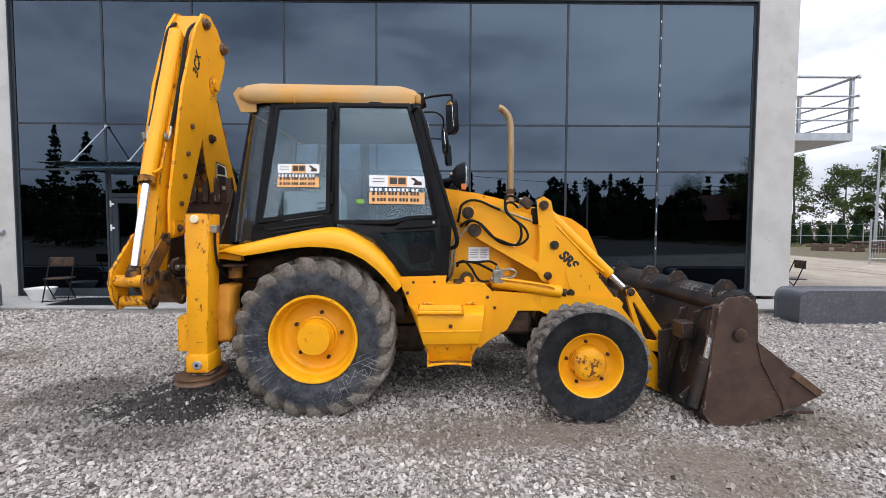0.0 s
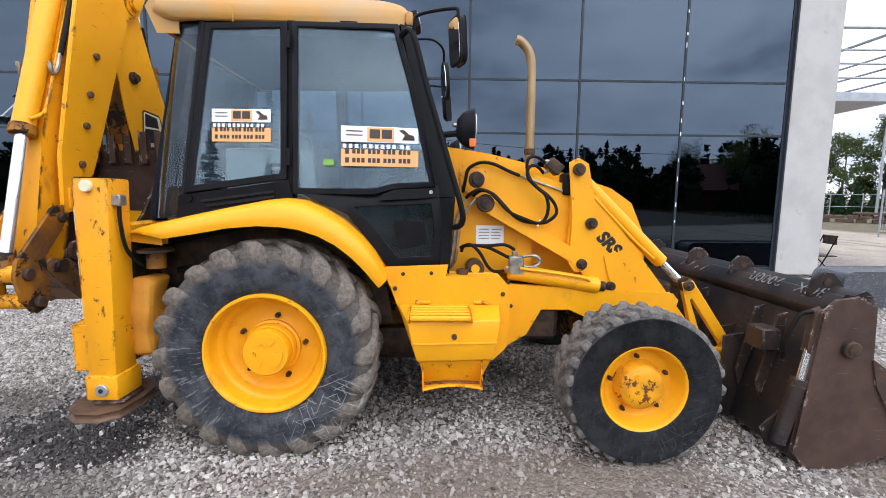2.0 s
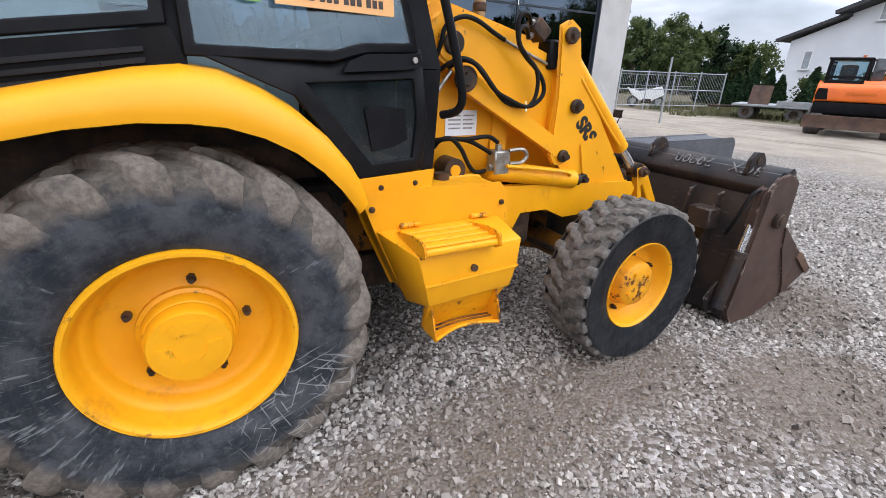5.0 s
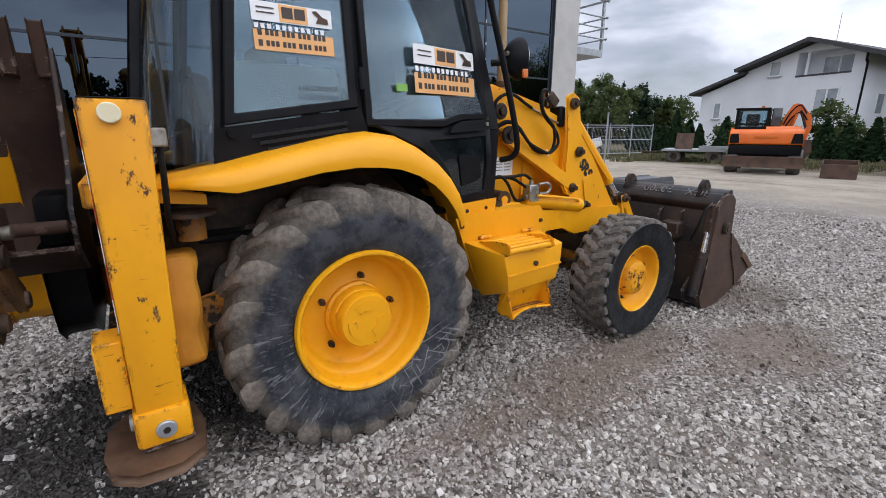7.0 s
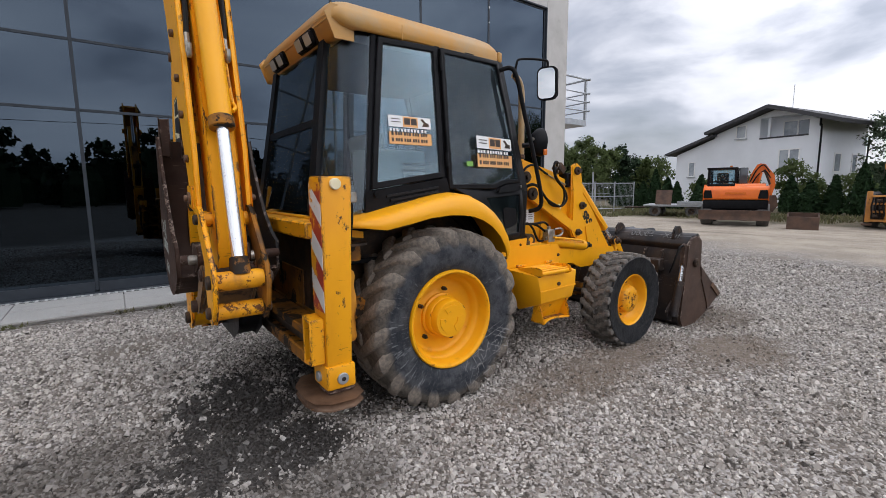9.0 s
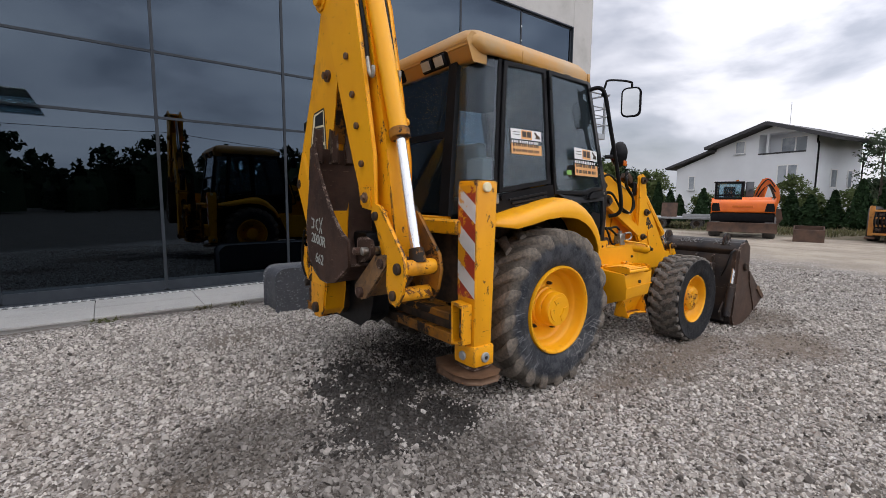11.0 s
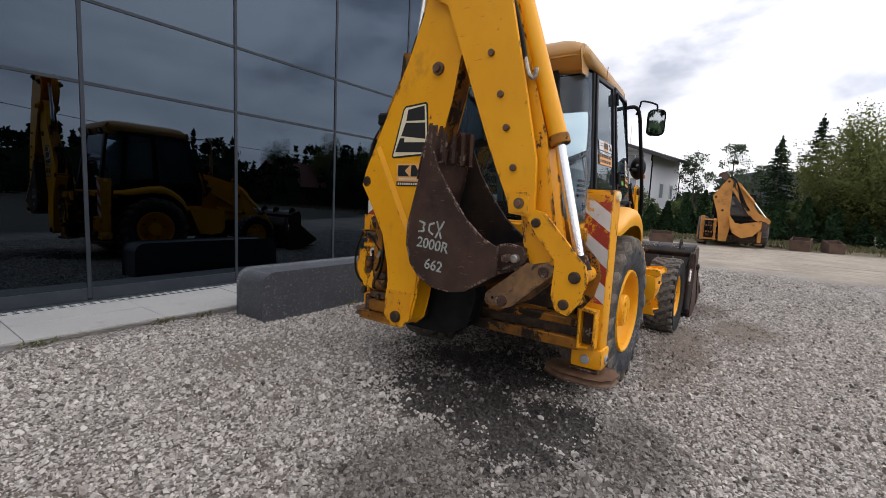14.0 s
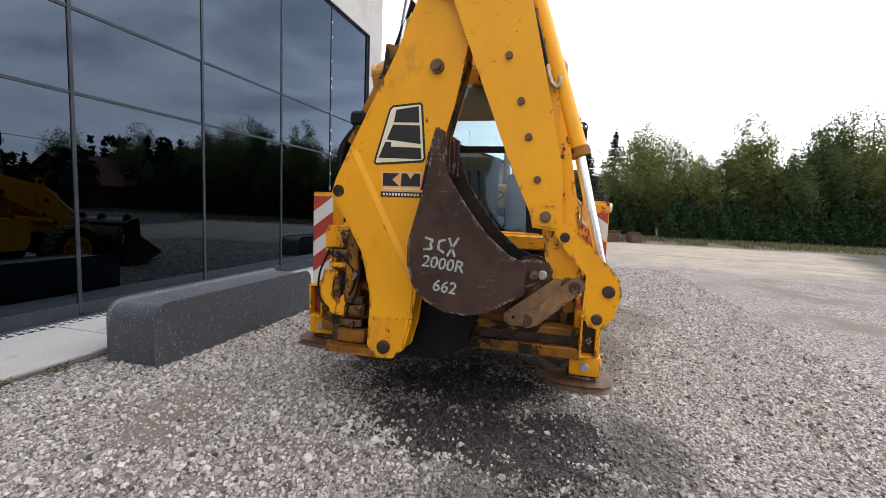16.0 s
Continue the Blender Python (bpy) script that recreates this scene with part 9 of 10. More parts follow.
def grass_strip():
    rng = np.random.default_rng(21)
    areas = ((21.2, 27.5, -12, 20, 15000), (24, 30, 16, 24, 3500), (24, 33, -36, -12, 5000), (29, 40, 36, 44, 3500), (19.0, 22.0, 15.5, 18.0, 900))
    c = []
    for x0, x1, y0, y1, k in areas:
        p = np.column_stack([rng.uniform(x0, x1, k), rng.uniform(y0, y1, k), np.zeros(k)])
        keep = np.array([noise.noise((a * 0.6, b * 0.6, 3.0)) + (a - x0) * 0.12 > 0.02 for a, b, _ in p])
        c.append(p[keep])
    c = np.vstack(c)
    k = len(c)
    a = rng.uniform(0, 6.283, k)
    h = rng.uniform(0.05, 0.24, k)
    side = np.column_stack([np.cos(a), np.sin(a), np.zeros(k)]) * 0.03
    tip = c + np.column_stack([rng.normal(0, 0.07, k), rng.normal(0, 0.07, k), h])
    v = np.stack([c - side - [0, 0, 0.03], c + side - [0, 0, 0.03], tip], 1).reshape(-1, 3)
    f = np.arange(3 * k).reshape(-1, 3)
    me = bpy.data.meshes.new("grass")
    me.from_pydata(v, [], f)
    me.materials.append(M["grass_blade"])
    tagged(new("grass", me), "rough grass and weeds along the hedge", "grass", kind="stuff")


grass_strip()
# a few weeds at the pavement edge
rngw = np.random.default_rng(4)
wp = np.vstack([np.column_stack([rngw.normal(x, 0.07, 26), rngw.normal(y, 0.02, 26), rngw.uniform(0.0, 0.05, 26)]) for x, y in ((-4.1, 8.28), (-3.0, 8.28), (-2.6, 8.27), (-0.9, 7.53))])
tagged(leaf_mesh("weeds", wp, 0.022, M["grass_blade"], None, 3, -1.0, 2.5), "small weeds at the pavement edge", "weeds", kind="stuff")


# ---------------------------------------------------------------- houses
def white_house():
    h = thing("house", "white two-storey house with a dark gabled roof and a recessed balcony", "house", at=(37.06, 11.33, -0.1), rz=-10)
    # local: x away from the yard, y along the front
    W, D, DP_ = 10.9, 6.9, 1.3
    eL, rd, yr = 4.55, 7.62, 3.04
    sl, sl2 = 0.35, 0.315

    def top(y):
        return rd - 0.2 - (sl * (yr - y) if y < yr else sl2 * (y - yr))
    full = [(0, 0), (W, 0), (W, eL), (7.45, 5.75), (7.45, top(7.45)), (yr, top(yr)), (0, top(0))]
    part("wall", prism(full, "x", DP_, D), M["house_wall"], h, "white rendered walls")
    for pts in ([(3.95, 0), (W, 0), (W, eL), (7.45, 5.75), (7.45, top(7.45)), (3.95, top(3.95))], [(0, 0), (0.69, 0), (0.69, top(0.69)), (0, top(0))], [(0.69, 0), (3.95, 0), (3.95, 5.32), (0.69, 5.32)],
                [(0.69, 6.90), (3.95, 6.90), (3.95, top(3.95)), (yr, top(yr)), (0.69, max(6.92, top(0.69)))]):
        part("front_wall", prism(pts, "x", 0, DP_), M["house_wall"], h)
    part("roof", sheet([(-1.0, -1.5, rd - sl * (yr + 1.5)), (-1.0, yr, rd), (D + 0.6, yr, rd), (D + 0.6, -1.5, rd - sl * (yr + 1.5))], 0.26), M["roof"], h, "dark roof slope")
    part("roof", sheet([(-1.0, yr, rd), (-1.0, 7.8, rd - sl2 * (7.8 - yr)), (D + 0.6, 7.8, rd - sl2 * (7.8 - yr)), (D + 0.6, yr, rd)], 0.24), M["roof"], h, "dark roof slope")
    part("roof", sheet([(-0.6, 7.3, 6.0), (-0.6, W + 0.8, 4.62), (D + 0.5, W + 0.8, 4.62), (D + 0.5, 7.3, 6.0)], 0.2), M["roof"], h, "dark lower roof slope")

    def window(y0, y1, z0, z1, x=0.0, side=False, bars=0):
        a, b = [(y0, z0), (y1, z0), (y1, z1), (y0, z1)], [(y0 + 0.08, z0 + 0.08), (y1 - 0.08, z0 + 0.08), (y1 - 0.08, z1 - 0.08), (y0 + 0.08, z1 - 0.08)]
        w = part("window", ring_frame(a, b, "y" if side else "x", x - 0.05, x + 0.02), M["white"], h)
        if side:
            part("pane", box((y0 + 0.08, x - 0.02, z0 + 0.08), (y1 - 0.08, x - 0.012, z1 - 0.08)), M["curtain_glass"], w)
        else:
            part("pane", box((x - 0.02, y0 + 0.08, z0 + 0.08), (x - 0.012, y1 - 0.08, z1 - 0.08)), M["curtain_glass"], w)
            part("sill", box((x - 0.14, y0 - 0.06, z0 - 0.06), (x - 0.001, y1 + 0.06, z0 - 0.001)), M["galv"], w)
            for k in range(bars):
                yy = y0 + (y1 - y0) * (k + 1) / (bars + 1)
                part("mullion", box((x - 0.045, yy - 0.05, z0 + 0.08), (x - 0.022, yy + 0.05, z1 - 0.08)), M["white"], w)

    window(9.05, 9.7, 2.6, 3.9)
    window(4.93, 5.75, 5.5, 6.55)
    window(1.1, 2.5, 2.95, 4.45, bars=1)
    window(1.0, 3.0, 5.45, 6.65, x=DP_, bars=1)
    part("loggia_post", box((0.05, 3.25, 5.33), (0.22, 3.42, 6.89)), M["house_wall"], h)
    part("loggia_rail", box((-0.02, 0.69, 5.30), (0.06, 3.95, 5.42)), M["roof"], h)
    part("drain_pipe", tube([(-0.75, -0.3, 6.3), (-0.35, -0.12, 5.9), (-0.08, -0.10, 5.4), (-0.08, -0.10, 0.2)], 0.06, 8), M["black"], h)
    part("drain_pipe", tube([(D + 0.1, -0.9, 5.9), (D + 0.05, -0.2, 5.4), (D + 0.05, -0.10, 5.0), (D + 0.05, -0.10, 0.2)], 0.06, 8), M["black"], h)
    window(2.2, 3.2, 2.7, 4.1, -0.0, True)
    window(4.8, 5.6, 2.7, 4.1, -0.0, True)
    part("aerial", rod((3, yr + 0.3, rd), (3, yr + 0.3, rd + 2.0), 0.02), M["galv"], h)


white_house()


def plain_house(name, x0, x1, y0, y1, eave, ridge, wallm, roofm, label):
    h = thing(name, label, "building", at=((x0 + x1) / 2, (y0 + y1) / 2, -0.05))
    a, b = (x1 - x0) / 2, (y1 - y0) / 2
    part("wall", prism([(-b, 0), (b, 0), (b, eave), (0, ridge - 0.15), (-b, eave)], "x", -a, a), wallm, h)
    for s in (-1, 1):
        part("roof", sheet([(-a - 0.4, 0, ridge), (a + 0.4, 0, ridge), (a + 0.4, s * (b + 0.6), eave - 0.25), (-a - 0.4, s * (b + 0.6), eave - 0.25)], 0.2), roofm, h)
    for k in range(3):
        for s in (-1, 1):
            w = part("window", box((-a * 0.6 + k * a * 0.55, s * b - 0.03, 1.0), (-a * 0.6 + k * a * 0.55 + 1.1, s * b + 0.03, 2.3)), M["house_glass"], h)
    return h


plain_house("hall_building", 56, 74, -2.5, 7.5, 5.6, 6.6, M["hall"], M["hall"], "low grey clad hall behind the trees")
plain_house("farm_building", 29, 41, -41, -32, 2.6, 5.6, M["red_roof"], M["red_roof"], "low building with a dull red roof across the yard")


# ---------------------------------------------------------------- other machines
def tyre_simple(parent, c, R, w, axis=(0, 1, 0), rimm=None):
    t = part("wheel", lathe([(R * 0.55, -w / 2), (R * 0.9, -w / 2), (R, -w * 0.35), (R, w * 0.35), (R * 0.9, w / 2), (R * 0.55, w / 2)], c, axis, 28), M["tyre"], parent)
    part("rim", lathe([(R * 0.55, -w / 2), (R * 0.5, -w * 0.3), (R * 0.1, -w * 0.2), (R * 0.1, w * 0.2), (R * 0.5, w * 0.3), (R * 0.55, w / 2)], c, axis, 20), rimm or M["steel_dark"], t)


def excavator():
    e = thing("excavator", "orange wheeled excavator with a dozer blade, parked on the sandy yard", "excavator", at=(18.9, 9.45, -0.02), rz=18)
    # the back of the machine faces -x
    part("dozer_blade", prism([(-1.95, 0.27), (-1.87, 0.27), (-1.80, 0.45), (-1.88, 0.67), (-1.95, 0.67), (-1.90, 0.45)], "y", -1.22, 1.22, 0.01), M["earth_rust"], e, "worn rusty dozer blade")
    part("blade_arm", box((-1.85, -0.45, 0.25), (-1.1, -0.25, 0.42), 0.02), M["black"], e)
    part("blade_arm", box((-1.85, 0.25, 0.25), (-1.1, 0.45, 0.42), 0.02), M["black"], e)
    part("undercarriage", box((-1.2, -0.55, 0.35), (1.5, 0.55, 0.75), 0.05), M["black"], e)
    for x in (-1.0, 1.25):
        for y in (-0.98, 0.98):
            tyre_simple(e, (x, y, 0.46), 0.47, 0.42)
    part("axle", rod((-1.0, -0.95, 0.46), (-1.0, 0.95, 0.46), 0.12), M["black"], e)
    part("axle", rod((1.25, -0.95, 0.46), (1.25, 0.95, 0.46), 0.12), M["black"], e)
    part("slew_ring", rod((0, 0, 0.75), (0, 0, 0.92), 0.5, seg=24), M["black"], e)
    part("skirt", prism([(-1.42, 0.70), (-1.30, 0.66), (0.9, 0.80), (0.9, 1.07), (-1.42, 1.07)], "y", -1.12, 1.12, 0.04, 2), M["black"], e, "dark lower counterweight")
    part("counterweight", prism([(-1.48, 1.08), (-0.4, 1.08), (-0.4, 1.63), (-1.22, 1.63), (-1.44, 1.52)], "y", -1.14, 1.14, 0.07, 3), M["orange"], e, "orange rounded counterweight")
    part("engine_cover", prism([(-1.10, 1.62), (-0.35, 1.62), (-0.35, 1.74), (-0.95, 1.72)], "y", -1.0, 0.05, 0.03, 2), M["orange"], e)
    part("name_bars", box((-1.487, -0.36, 1.30), (-1.477, 0.36, 1.38), 0.002), M["lens_amber"], e, "dark bar of lettering")
    for y in (-1.12, 0.80):
        part("rear_grille", prism([(y, 1.14), (y + 0.34, 1.14), (y + 0.28, 1.46), (y + 0.06, 1.46)], "x", -1.492, -1.40, 0.01), M["black"], e)
    c = part("cab", box((-0.40, 0.02, 1.15), (1.05, 1.12, 1.74), 0.05, 2), M["black"], e, "dark cab with glazed sides")
    for x in (-0.36, 1.0):
        part("cab_glass", box((x, 0.07, 1.74), (x + 0.02, 1.08, 2.36)), M["cab_glass"], c)
    for y in (0.05, 1.08):
        part("cab_glass", box((-0.35, y, 1.74), (1.0, y + 0.02, 2.36)), M["cab_glass"], c)
    part("seat", box((-0.05, 0.35, 1.74), (0.3, 0.80, 2.22), 0.06, 2), M["black"], c)
    for x in (-0.36, 0.30, 0.98):
        for y in (0.07, 1.07):
            part("cab_post", box((x - 0.05, y - 0.05, 1.74), (x + 0.05, y + 0.05, 2.36), 0.01), M["black"], c)
    part("window_bar", box((-0.375, 0.12, 1.80), (-0.345, 1.02, 1.86), 0.006), M["black"], c)
    part("cab_roof", box((-0.45, 0.0, 2.36), (1.10, 1.16, 2.44), 0.035, 2), M["black"], c)
    part("side_screen", box((-0.30, -0.34, 1.66), (0.60, -0.04, 2.42), 0.03, 2), M["house_glass"], e, "dark glass beside the cab")
    bm_ = part("boom", prism([(-0.34, 1.60), (-0.62, 1.60), (-0.72, 2.16), (-0.80, 2.36), (-0.86, 2.46), (-0.78, 2.56), (-0.64, 2.54), (-0.46, 2.15)], "x", 0.72, 0.98, 0.03), M["orange"], e, "orange boom folded beside the cab")
    part("boom_ram", rod((0.66, -0.68, 1.6), (0.66, -0.80, 2.22), 0.05), M["orange"], bm_)
    part("boom_hose", tube([(0.69, -0.42, 1.82), (0.69, -0.62, 2.32), (0.69, -0.86, 2.54), (0.69, -1.10, 2.22)], 0.026, 6), M["hose"], bm_)
    part("boom_hose", tube([(0.69, -0.50, 1.75), (0.67, -0.68, 2.10), (0.67, -0.92, 2.28), (0.69, -1.14, 1.98)], 0.026, 6), M["hose"], bm_)
    part("dipper", prism([(-0.76, 2.58), (-0.90, 2.55), (-1.24, 2.10), (-1.30, 1.68), (-1.18, 1.15), (-1.06, 1.15), (-1.13, 1.70), (-1.07, 2.0), (-0.82, 2.36)], "x", 0.78, 1.0, 0.03), M["orange"], e)
    part("dipper_ram", rod((0.72, -0.90, 2.34), (0.72, -1.14, 1.70), 0.045), M["steel_dark"], e)
    part("bucket", prism([(-1.10, 1.2), (-1.36, 1.2), (-1.44, 0.8), (-1.30, 0.55), (-0.96, 0.6), (-0.92, 0.9)], "x", 0.6, 1.2, 0.03), M["earth_rust"], e)
    part("beacon", rod((0.3, 0.3, 2.44), (0.3, 0.3, 2.53), 0.05), M["lens_amber"], e)


excavator()


def second_loader():
    b = thing("backhoe_loader", "dull ochre backhoe loader with folded boom, parked across the yard", "backhoe loader", at=(19.9, 3.75, -0.02), rz=8)
    part("boom", prism([(0.60, 0.28), (0.48, 1.07), (0.57, 1.68), (0.56, 2.99), (0.62, 3.12), (0.72, 3.16), (0.85, 2.97), (1.15, 2.52), (1.25, 2.36), (1.24, 2.24), (1.03, 1.57), (0.92, 0.95), (0.88, 0.28)], "x", -0.38, -0.12, 0.02), M["tan_yellow"], b, "dull ochre digging boom")
    for y, z in ((1.17, 2.31), (0.85, 1.69), (0.71, 3.03)):
        part("boom_pin", rod((-0.41, y, z), (-0.08, y, z), 0.055), M["steel_dark"], b)
    dp = part("dipper", prism([(0.42, 3.02), (0.28, 2.94), (0.10, 2.72), (-0.54, 1.60), (-0.90, 1.42), (-1.02, 1.30), (-1.0, 1.18), (-0.80, 1.14), (-0.40, 1.36), (-0.24, 1.60), (0.22, 2.46), (0.40, 2.76)], "x", -0.42, -0.20, 0.02), M["tan_yellow"], b)
    part("dipper_nose", prism([(1.12, 3.30), (1.10, 3.38), (0.97, 3.47), (0.88, 3.44), (0.55, 3.06), (0.40, 3.02), (0.44, 2.84), (0.62, 2.84), (0.80, 3.04), (1.02, 3.24)], "x", -0.34, -0.16, 0.02), M["earth_rust"], dp, "rusty dipper end above the boom")
    part("dipper_strut", prism([(0.58, 2.70), (0.49, 2.75), (-0.30, 1.58), (-0.20, 1.50)], "x", -0.46, -0.42, 0.01), M["tan_yellow"], dp)
    part("dipper_ram", rod((-0.48, 0.22, 2.78), (-0.48, -0.36, 2.06), 0.055), M["tan_yellow"], dp)
    part("ram_rod", rod((-0.48, -0.33, 2.10), (-0.48, -0.83, 1.43), 0.035), M["chrome"], dp)
    for k in range(4):
        part("dipper_hose", tube([(-0.45, 0.78 - 0.05 * k, 3.24), (-0.50, 0.48 - 0.03 * k, 3.10 - 0.06 * k), (-0.49, 0.22, 2.55 - 0.1 * k), (-0.47, 0.0, 2.05 - 0.1 * k), (-0.45, -0.2, 1.75)], 0.022, 6), M["hose"], dp)
    part("bucket", prism([(0.57, 1.46), (0.52, 1.05), (0.36, 0.68), (0.02, 0.48), (-0.38, 0.60), (-0.66, 0.92), (-0.66, 1.22), (-0.30, 1.16), (0.05, 1.08), (0.34, 1.12), (0.46, 1.30)], "x", -0.70, -0.10, 0.02), M["tan_yellow"], b, "worn ochre curled bucket")
    part("link", prism([(-0.62, 1.28), (-0.84, 1.22), (-0.98, 1.12), (-0.92, 0.90), (-0.74, 0.82), (-0.66, 0.95)], "x", -0.45, -0.12, 0.02), M["earth_rust"], dp)
    kp = part("kingpost", box((-0.30, 1.02, 0.28), (-0.16, 1.14, 1.30), 0.02), M["tan_yellow"], b)
    for z0, z1 in ((0.30, 0.38), (0.62, 0.70), (0.92, 0.99), (1.20, 1.27)):
        part("post_plate", box((-0.36, 1.0, z0), (-0.05, 1.52, z1), 0.012), M["tan_yellow"], kp)
    for k in range(4):
        part("hose", tube([(-0.37, 1.16 + k * 0.1, 1.18), (-0.44, 1.20 + k * 0.1, 0.85), (-0.40, 1.14 + k * 0.11, 0.60), (-0.38, 1.18 + k * 0.1, 0.40)], 0.026, 6), M["hose"], kp)
    for y, z in ((1.22, 0.82), (1.38, 0.52), (1.30, 1.08)):
        part("valve", box((-0.42, y - 0.08, z - 0.05), (-0.34, y + 0.08, z + 0.05), 0.015), M["steel_dark"], kp)
    part("rear_frame", box((0.02, -1.05, 0.25), (0.16, 1.70, 0.55), 0.02), M["steel_dark"], b)
    part("rear_plate", box((0.17, -0.85, 0.25), (0.22, 1.45, 1.30), 0.02), M["black"], b)
    for y in (-0.80, 1.50):
        lg = part("stabiliser", box((-0.10, y, 0.26), (0.10, y + 0.16, 1.42), 0.02), M["tan_yellow"], b)
        part("foot_pad", box((-0.2, y - 0.06, 0.14), (0.2, y + 0.24, 0.22), 0.02), M["earth_rust"], lg)
    part("chassis", box((0.2, -0.5, 0.5), (3.4, 1.1, 1.1), 0.05), M["black"], b)
    for y in (-0.95, 1.5):
        tyre_simple(b, (1.1, y, 0.69), 0.70, 0.42, rimm=M["tan_yellow"])
        tyre_simple(b, (3.2, y, 0.48), 0.48, 0.32, rimm=M["tan_yellow"])
    cb = part("cab_glass", box((0.42, -0.45, 1.45), (1.95, 1.08, 2.40), 0.06, 2), M["house_glass"], b, "dark cab windows")
    part("cab_lower", box((0.38, -0.50, 1.1), (2.0, 1.12, 1.46), 0.03), M["black"], b)
    for x in (0.42, 1.95):
        for y in (-0.45, 1.08):
            part("cab_post", box((x - 0.05, y - 0.05, 1.4), (x + 0.05, y + 0.05, 2.42), 0.01), M["black"], cb)
    part("cab_roof", box((0.40, -0.50, 2.40), (2.0, 1.12, 2.50), 0.04, 2), M["black"], b)
    part("hood", prism([(2.0, 1.1), (2.0, 1.75), (3.3, 1.45), (3.5, 1.1)], "y", -0.1, 0.7, 0.05), M["tan_yellow"], b)


second_loader()


def loose_bucket(x, y, w, d, h, rz, label):
    b = thing("loose_bucket", label, "bucket", "loose buckets on the yard", at=(x, y, -0.02), rz=rz)
    part("shell", prism([(-d / 2, 0), (d / 2, 0), (d / 2 + 0.1, h * 0.5), (d / 2, h), (d / 2 - 0.06, h), (d / 2, h * 0.5), (d / 2 - 0.06, 0.05), (-d / 2 + 0.05, 0.05)], "y", -w / 2, w / 2, 0.01), M["earth_rust"], b)
    for s in (-1, 1):
        part("side_plate", prism([(-d / 2, 0), (d / 2, 0), (d / 2 + 0.1, h * 0.5), (d / 2, h), (-d / 2 + 0.1, h * 0.8)], "y", s * w / 2, s * (w / 2 - 0.04), 0.01), M["earth_rust"], b)
    part("edge", box((-d / 2 - 0.05, -w / 2, 0.0), (-d / 2 + 0.02, w / 2, h * 0.78), 0.01), M["earth_rust"], b)


loose_bucket(17.75, 6.75, 0.95, 0.5, 0.62, 15, "rusty ditching bucket standing on the sandy ground")
loose_bucket(20.8, 1.45, 0.75, 0.6, 0.62, -10, "rusty digging bucket lying by the grass")
loose_bucket(21.0, 0.30, 0.62, 0.55, 0.58, 20, "rusty narrow bucket lying by the grass")


def trailer():
    t = thing("trailer", "low grey flatbed trailer parked on the grass", "trailer", at=(22.6, 13.9, -0.02), rz=20)
    part("deck", box((-1.1, -1.5, 0.55), (1.1, 1.5, 0.66), 0.02), M["galv"], t)
    part("board", box((-1.12, -1.5, 0.67), (-1.06, -0.2, 0.85), 0.01), M["galv"], t)
    for y in (-0.9, 0.9):
        tyre_simple(t, (-0.9, y, 0.30), 0.31, 0.2, (1, 0, 0))
        tyre_simple(t, (0.9, y, 0.30), 0.31, 0.2, (1, 0, 0))
    part("drawbar", rod((-0.4, 1.5, 0.5), (-0.4, 2.6, 0.45), 0.05), M["steel_dark"], t)
    part("ramp", sheet([(-1.0, 0.1, 0.66), (-0.7, 0.1, 1.45), (-0.7, 0.9, 1.45), (-1.0, 0.9, 0.66)], 0.05), M["earth_rust"], t)


trailer()


def fence():
    f = thing("fence", "grey steel gate and wire fence on thin posts", "fence", at=(0, 0, -0.02))
    a, b = Vector((18.8, 19.6, 0)), Vector((25.2, 18.0, 0))
    n = 4
    for k in range(n + 1):
        p = a.lerp(b, k / n)
        part("post", rod(p, p + Vector((0, 0, 2.0)), 0.035, seg=8), M["galv"], f)
    for z in (0.25, 1.05, 1.9):
        part("rail", rod(a + Vector((0, 0, z)), b + Vector((0, 0, z)), 0.022, seg=8), M["galv"], f)
    w = bmesh.new()
    for k in range(64):
        p = a.lerp(b, k / 64)
        rod(p + Vector((0, 0, 0.25)), p + Vector((0, 0, 1.9)), 0.005, seg=4, bm=w)
    tagged(part("wire_mesh", w, M["galv"], f), kind="stuff")
    p = Vector((14.7, 13.8, 0))
    part("tall_post", rod(p, p + Vector((0, 0, 2.32)), 0.035, seg=10), M["galv"], f)
    a, b = Vector((32.0, 43.0, 0)), Vector((46, 33.0, 0))
    for k in range(9):
        p = a.lerp(b, k / 8)
        part("post", rod(p, p + Vector((0, 0, 2.0)), 0.04, seg=8), M["galv"], f)
    for z in (0.9, 1.95):
        part("rail", rod(a + Vector((0, 0, z)), b + Vector((0, 0, z)), 0.02, seg=8), M["galv"], f)


fence()


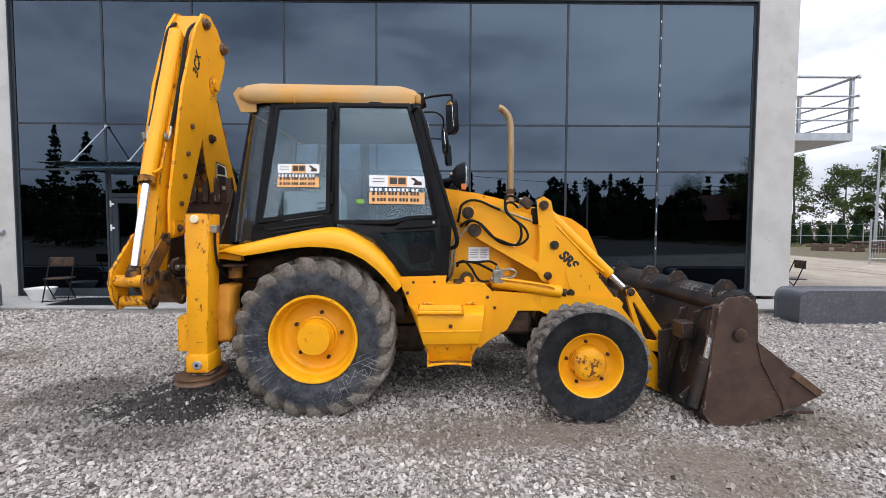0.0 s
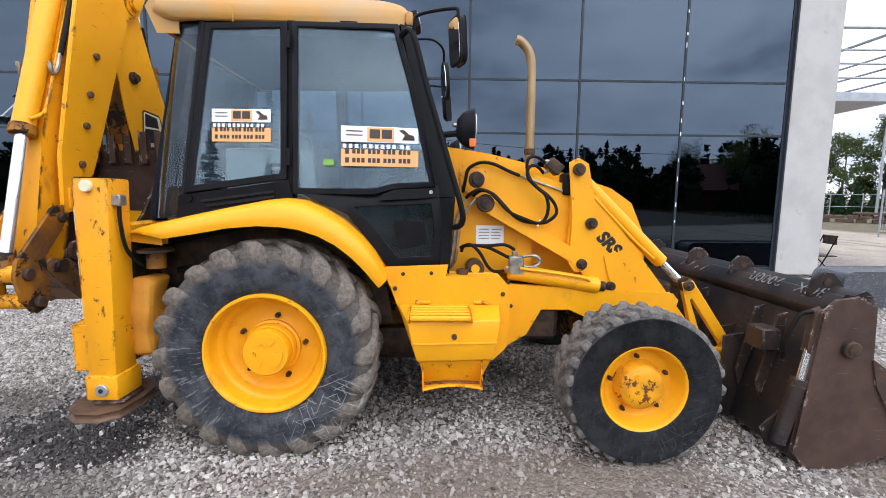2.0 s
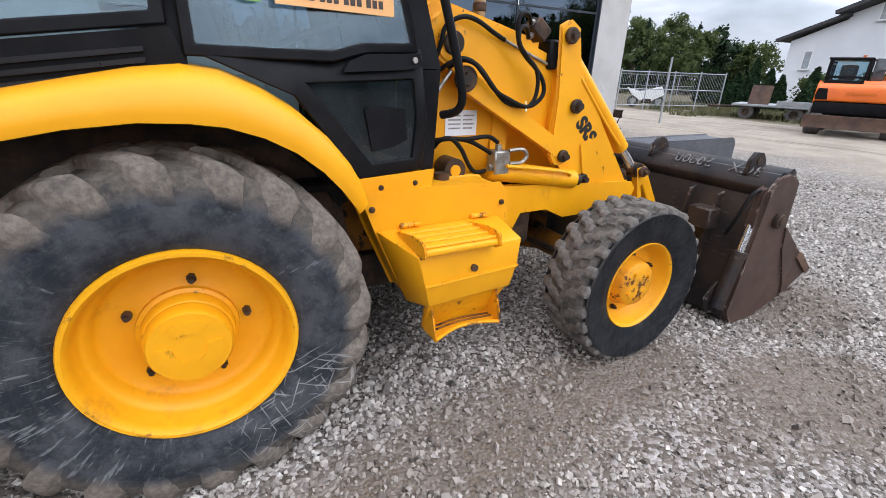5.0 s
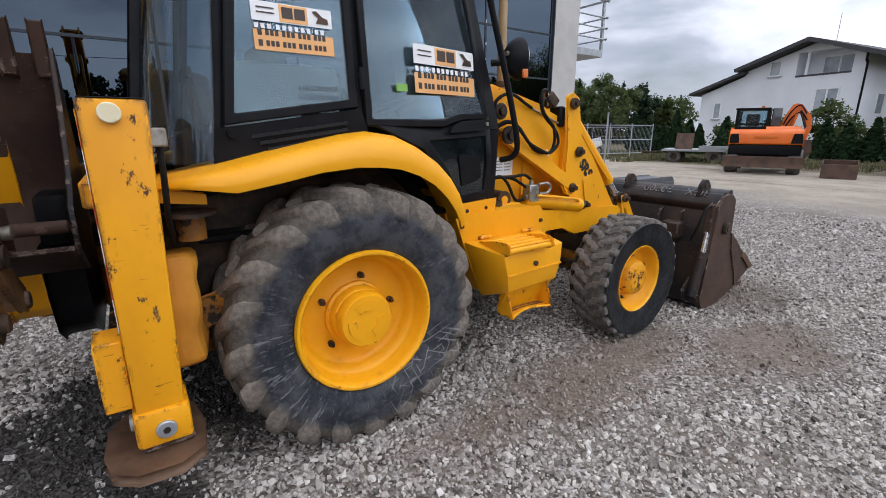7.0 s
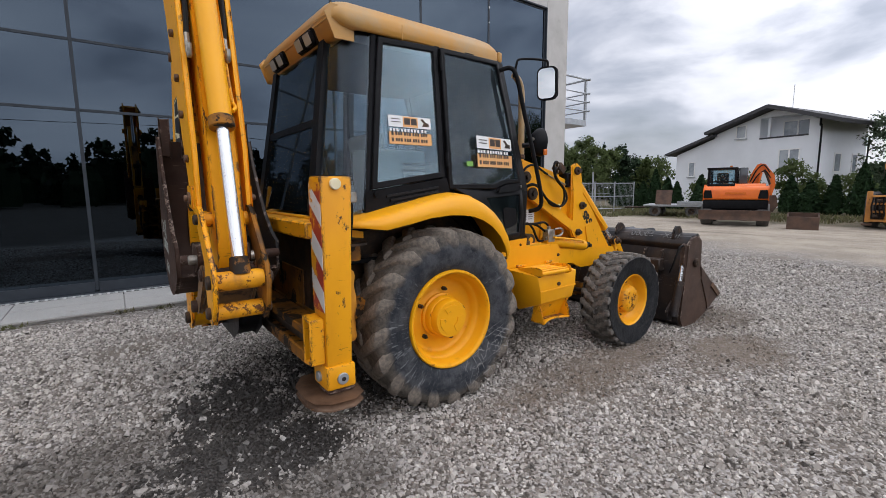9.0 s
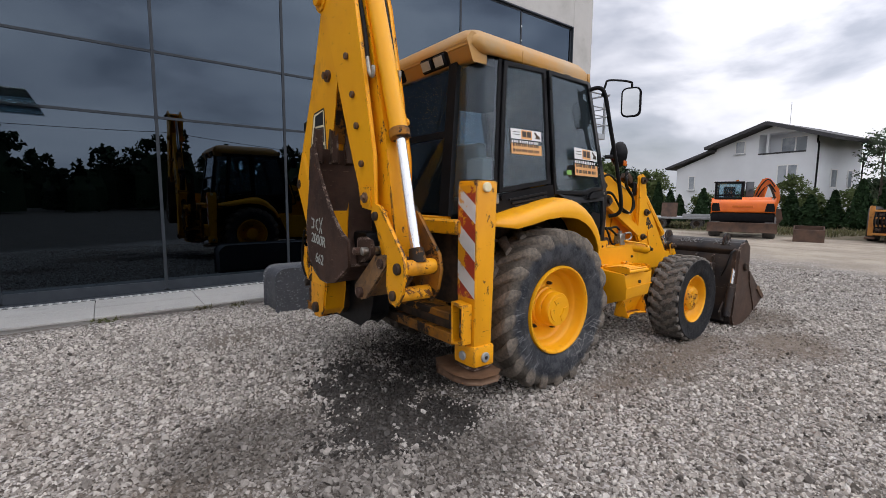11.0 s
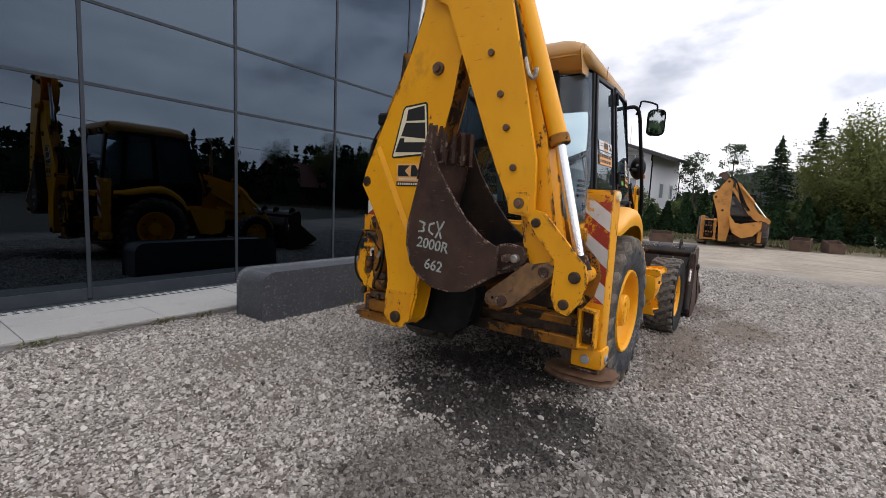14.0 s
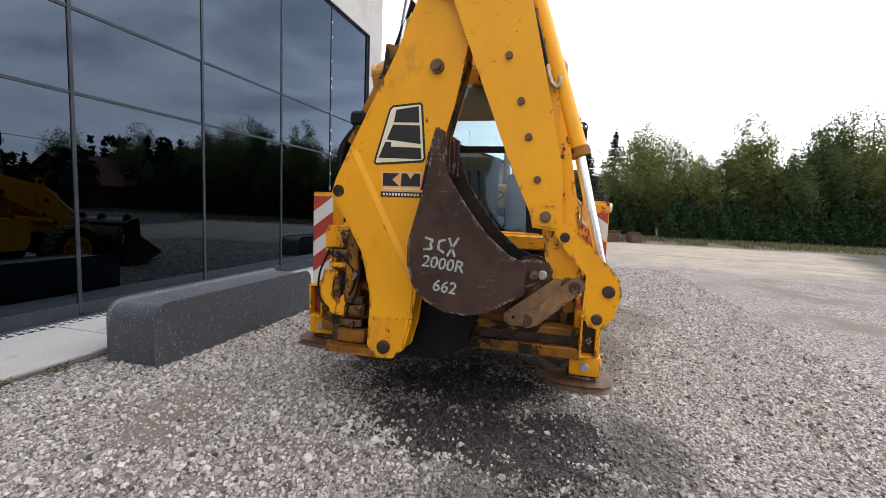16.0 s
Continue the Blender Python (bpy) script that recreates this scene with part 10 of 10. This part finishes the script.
def motorbike():
    m = thing("motorbike", "white motorbike parked behind the wire fence", "motorbike", at=(22.3, 20.6, -0.02), rz=-42)
    for x in (-0.7, 0.7):
        part("wheel", lathe([(0.20, -0.05), (0.30, -0.06), (0.32, 0.0), (0.30, 0.06), (0.20, 0.05)], (x, 0, 0.32), (0, 1, 0), 24), M["tyre_side"], m)
        part("brake_disc", rod((x, -0.03, 0.32), (x, 0.03, 0.32), 0.14, seg=20), M["galv"], m)
    part("fairing", prism([(-0.75, 0.72), (-0.35, 0.45), (0.25, 0.42), (0.85, 0.75), (0.72, 1.12), (0.45, 1.05), (0.1, 0.92), (-0.45, 0.85), (-0.95, 0.98)], "y", -0.18, 0.18, 0.05, 2), M["white"], m, "white fairing")
    part("engine", box((-0.25, -0.2, 0.25), (0.3, 0.2, 0.5), 0.04), M["steel_dark"], m)
    part("handlebar", tube([(0.5, -0.35, 1.05), (0.55, 0, 1.02), (0.5, 0.35, 1.05)], 0.015), M["black"], m)
    part("fork", rod((0.7, 0, 0.32), (0.5, 0, 0.95), 0.03), M["steel_dark"], m)
    part("windscreen", sheet([(0.72, -0.15, 1.1), (0.72, 0.15, 1.1), (0.5, 0.12, 1.32), (0.5, -0.12, 1.32)], 0.01), M["house_glass"], m)
    part("saddle", box((-0.7, -0.14, 0.88), (-0.1, 0.14, 0.96), 0.03), M["black"], m)


motorbike()


def yard_light(x, y, h, heads):
    l = thing("yard_light", "tall grey floodlight mast behind the hedge", "floodlight", at=(x, y, -0.02))
    part("mast", rod((0, 0, 0), (0, 0, h), 0.10, 0.06, seg=10), M["galv"], l)
    part("floodlight", box((-0.5, -0.2, h - 0.05), (0.05, 0.2, h + 0.18), 0.03), M["galv"], l)
    part("lens", box((-0.47, -0.17, h - 0.062), (0.0, 0.17, h - 0.051)), M["lens_clear"], l)


yard_light(31.6, 32.4, 7.3, 1)


def sleepers():
    s = thing("plank_pile", "pile of weathered brown planks on the grass", "plank pile", at=(28.0, 30.4, -0.02), rz=-42)
    for k in range(14):
        x = -2.2 + (k % 7) * 0.62 + random.uniform(-0.1, 0.1)
        part("plank", box((x, -0.5, 0.02 + (k // 7) * 0.26), (x + 0.5, 0.5, 0.24 + (k // 7) * 0.26 + random.uniform(-0.03, 0.02)), 0.02), M["earth_rust"], s)
    part("top_board", box((0.0, -0.5, 0.56), (2.3, 0.5, 0.70), 0.02), M["earth_rust"], s)


sleepers()


def power_line():
    p = thing("power_line", "grey utility poles with two sagging cables across the yard", "power line", at=(0, 0, -0.02))
    poles = [(-32, -30, 7.4), (1.2, -30.5, 7.6), (16.5, -31, 6.6), (48, -32, 6.8)]
    for x, y, h in poles:
        po = part("pole", rod((x, y, 0), (x, y, h), 0.13, 0.09, seg=10), M["concrete"], p)
        part("crossarm", box((x - 0.06, y - 0.5, h - 0.25), (x + 0.06, y + 0.5, h - 0.13)), M["galv"], po)
        part("insulator", rod((x, y, h), (x, y, h + 0.2), 0.05, seg=8), M["steel_dark"], po)
    for (xa, ya, ha), (xb, yb, hb) in zip(poles, poles[1:]):
        pts = []
        for k in range(9):
            t = k / 8
            pts.append((xa + (xb - xa) * t, ya + (yb - ya) * t, ha + (hb - ha) * t - 0.15 - 1.0 * t * (1 - t) * abs(xb - xa) / 30))
        part("cable", tube(pts, 0.025, 5, 2), M["black"], p)


power_line()
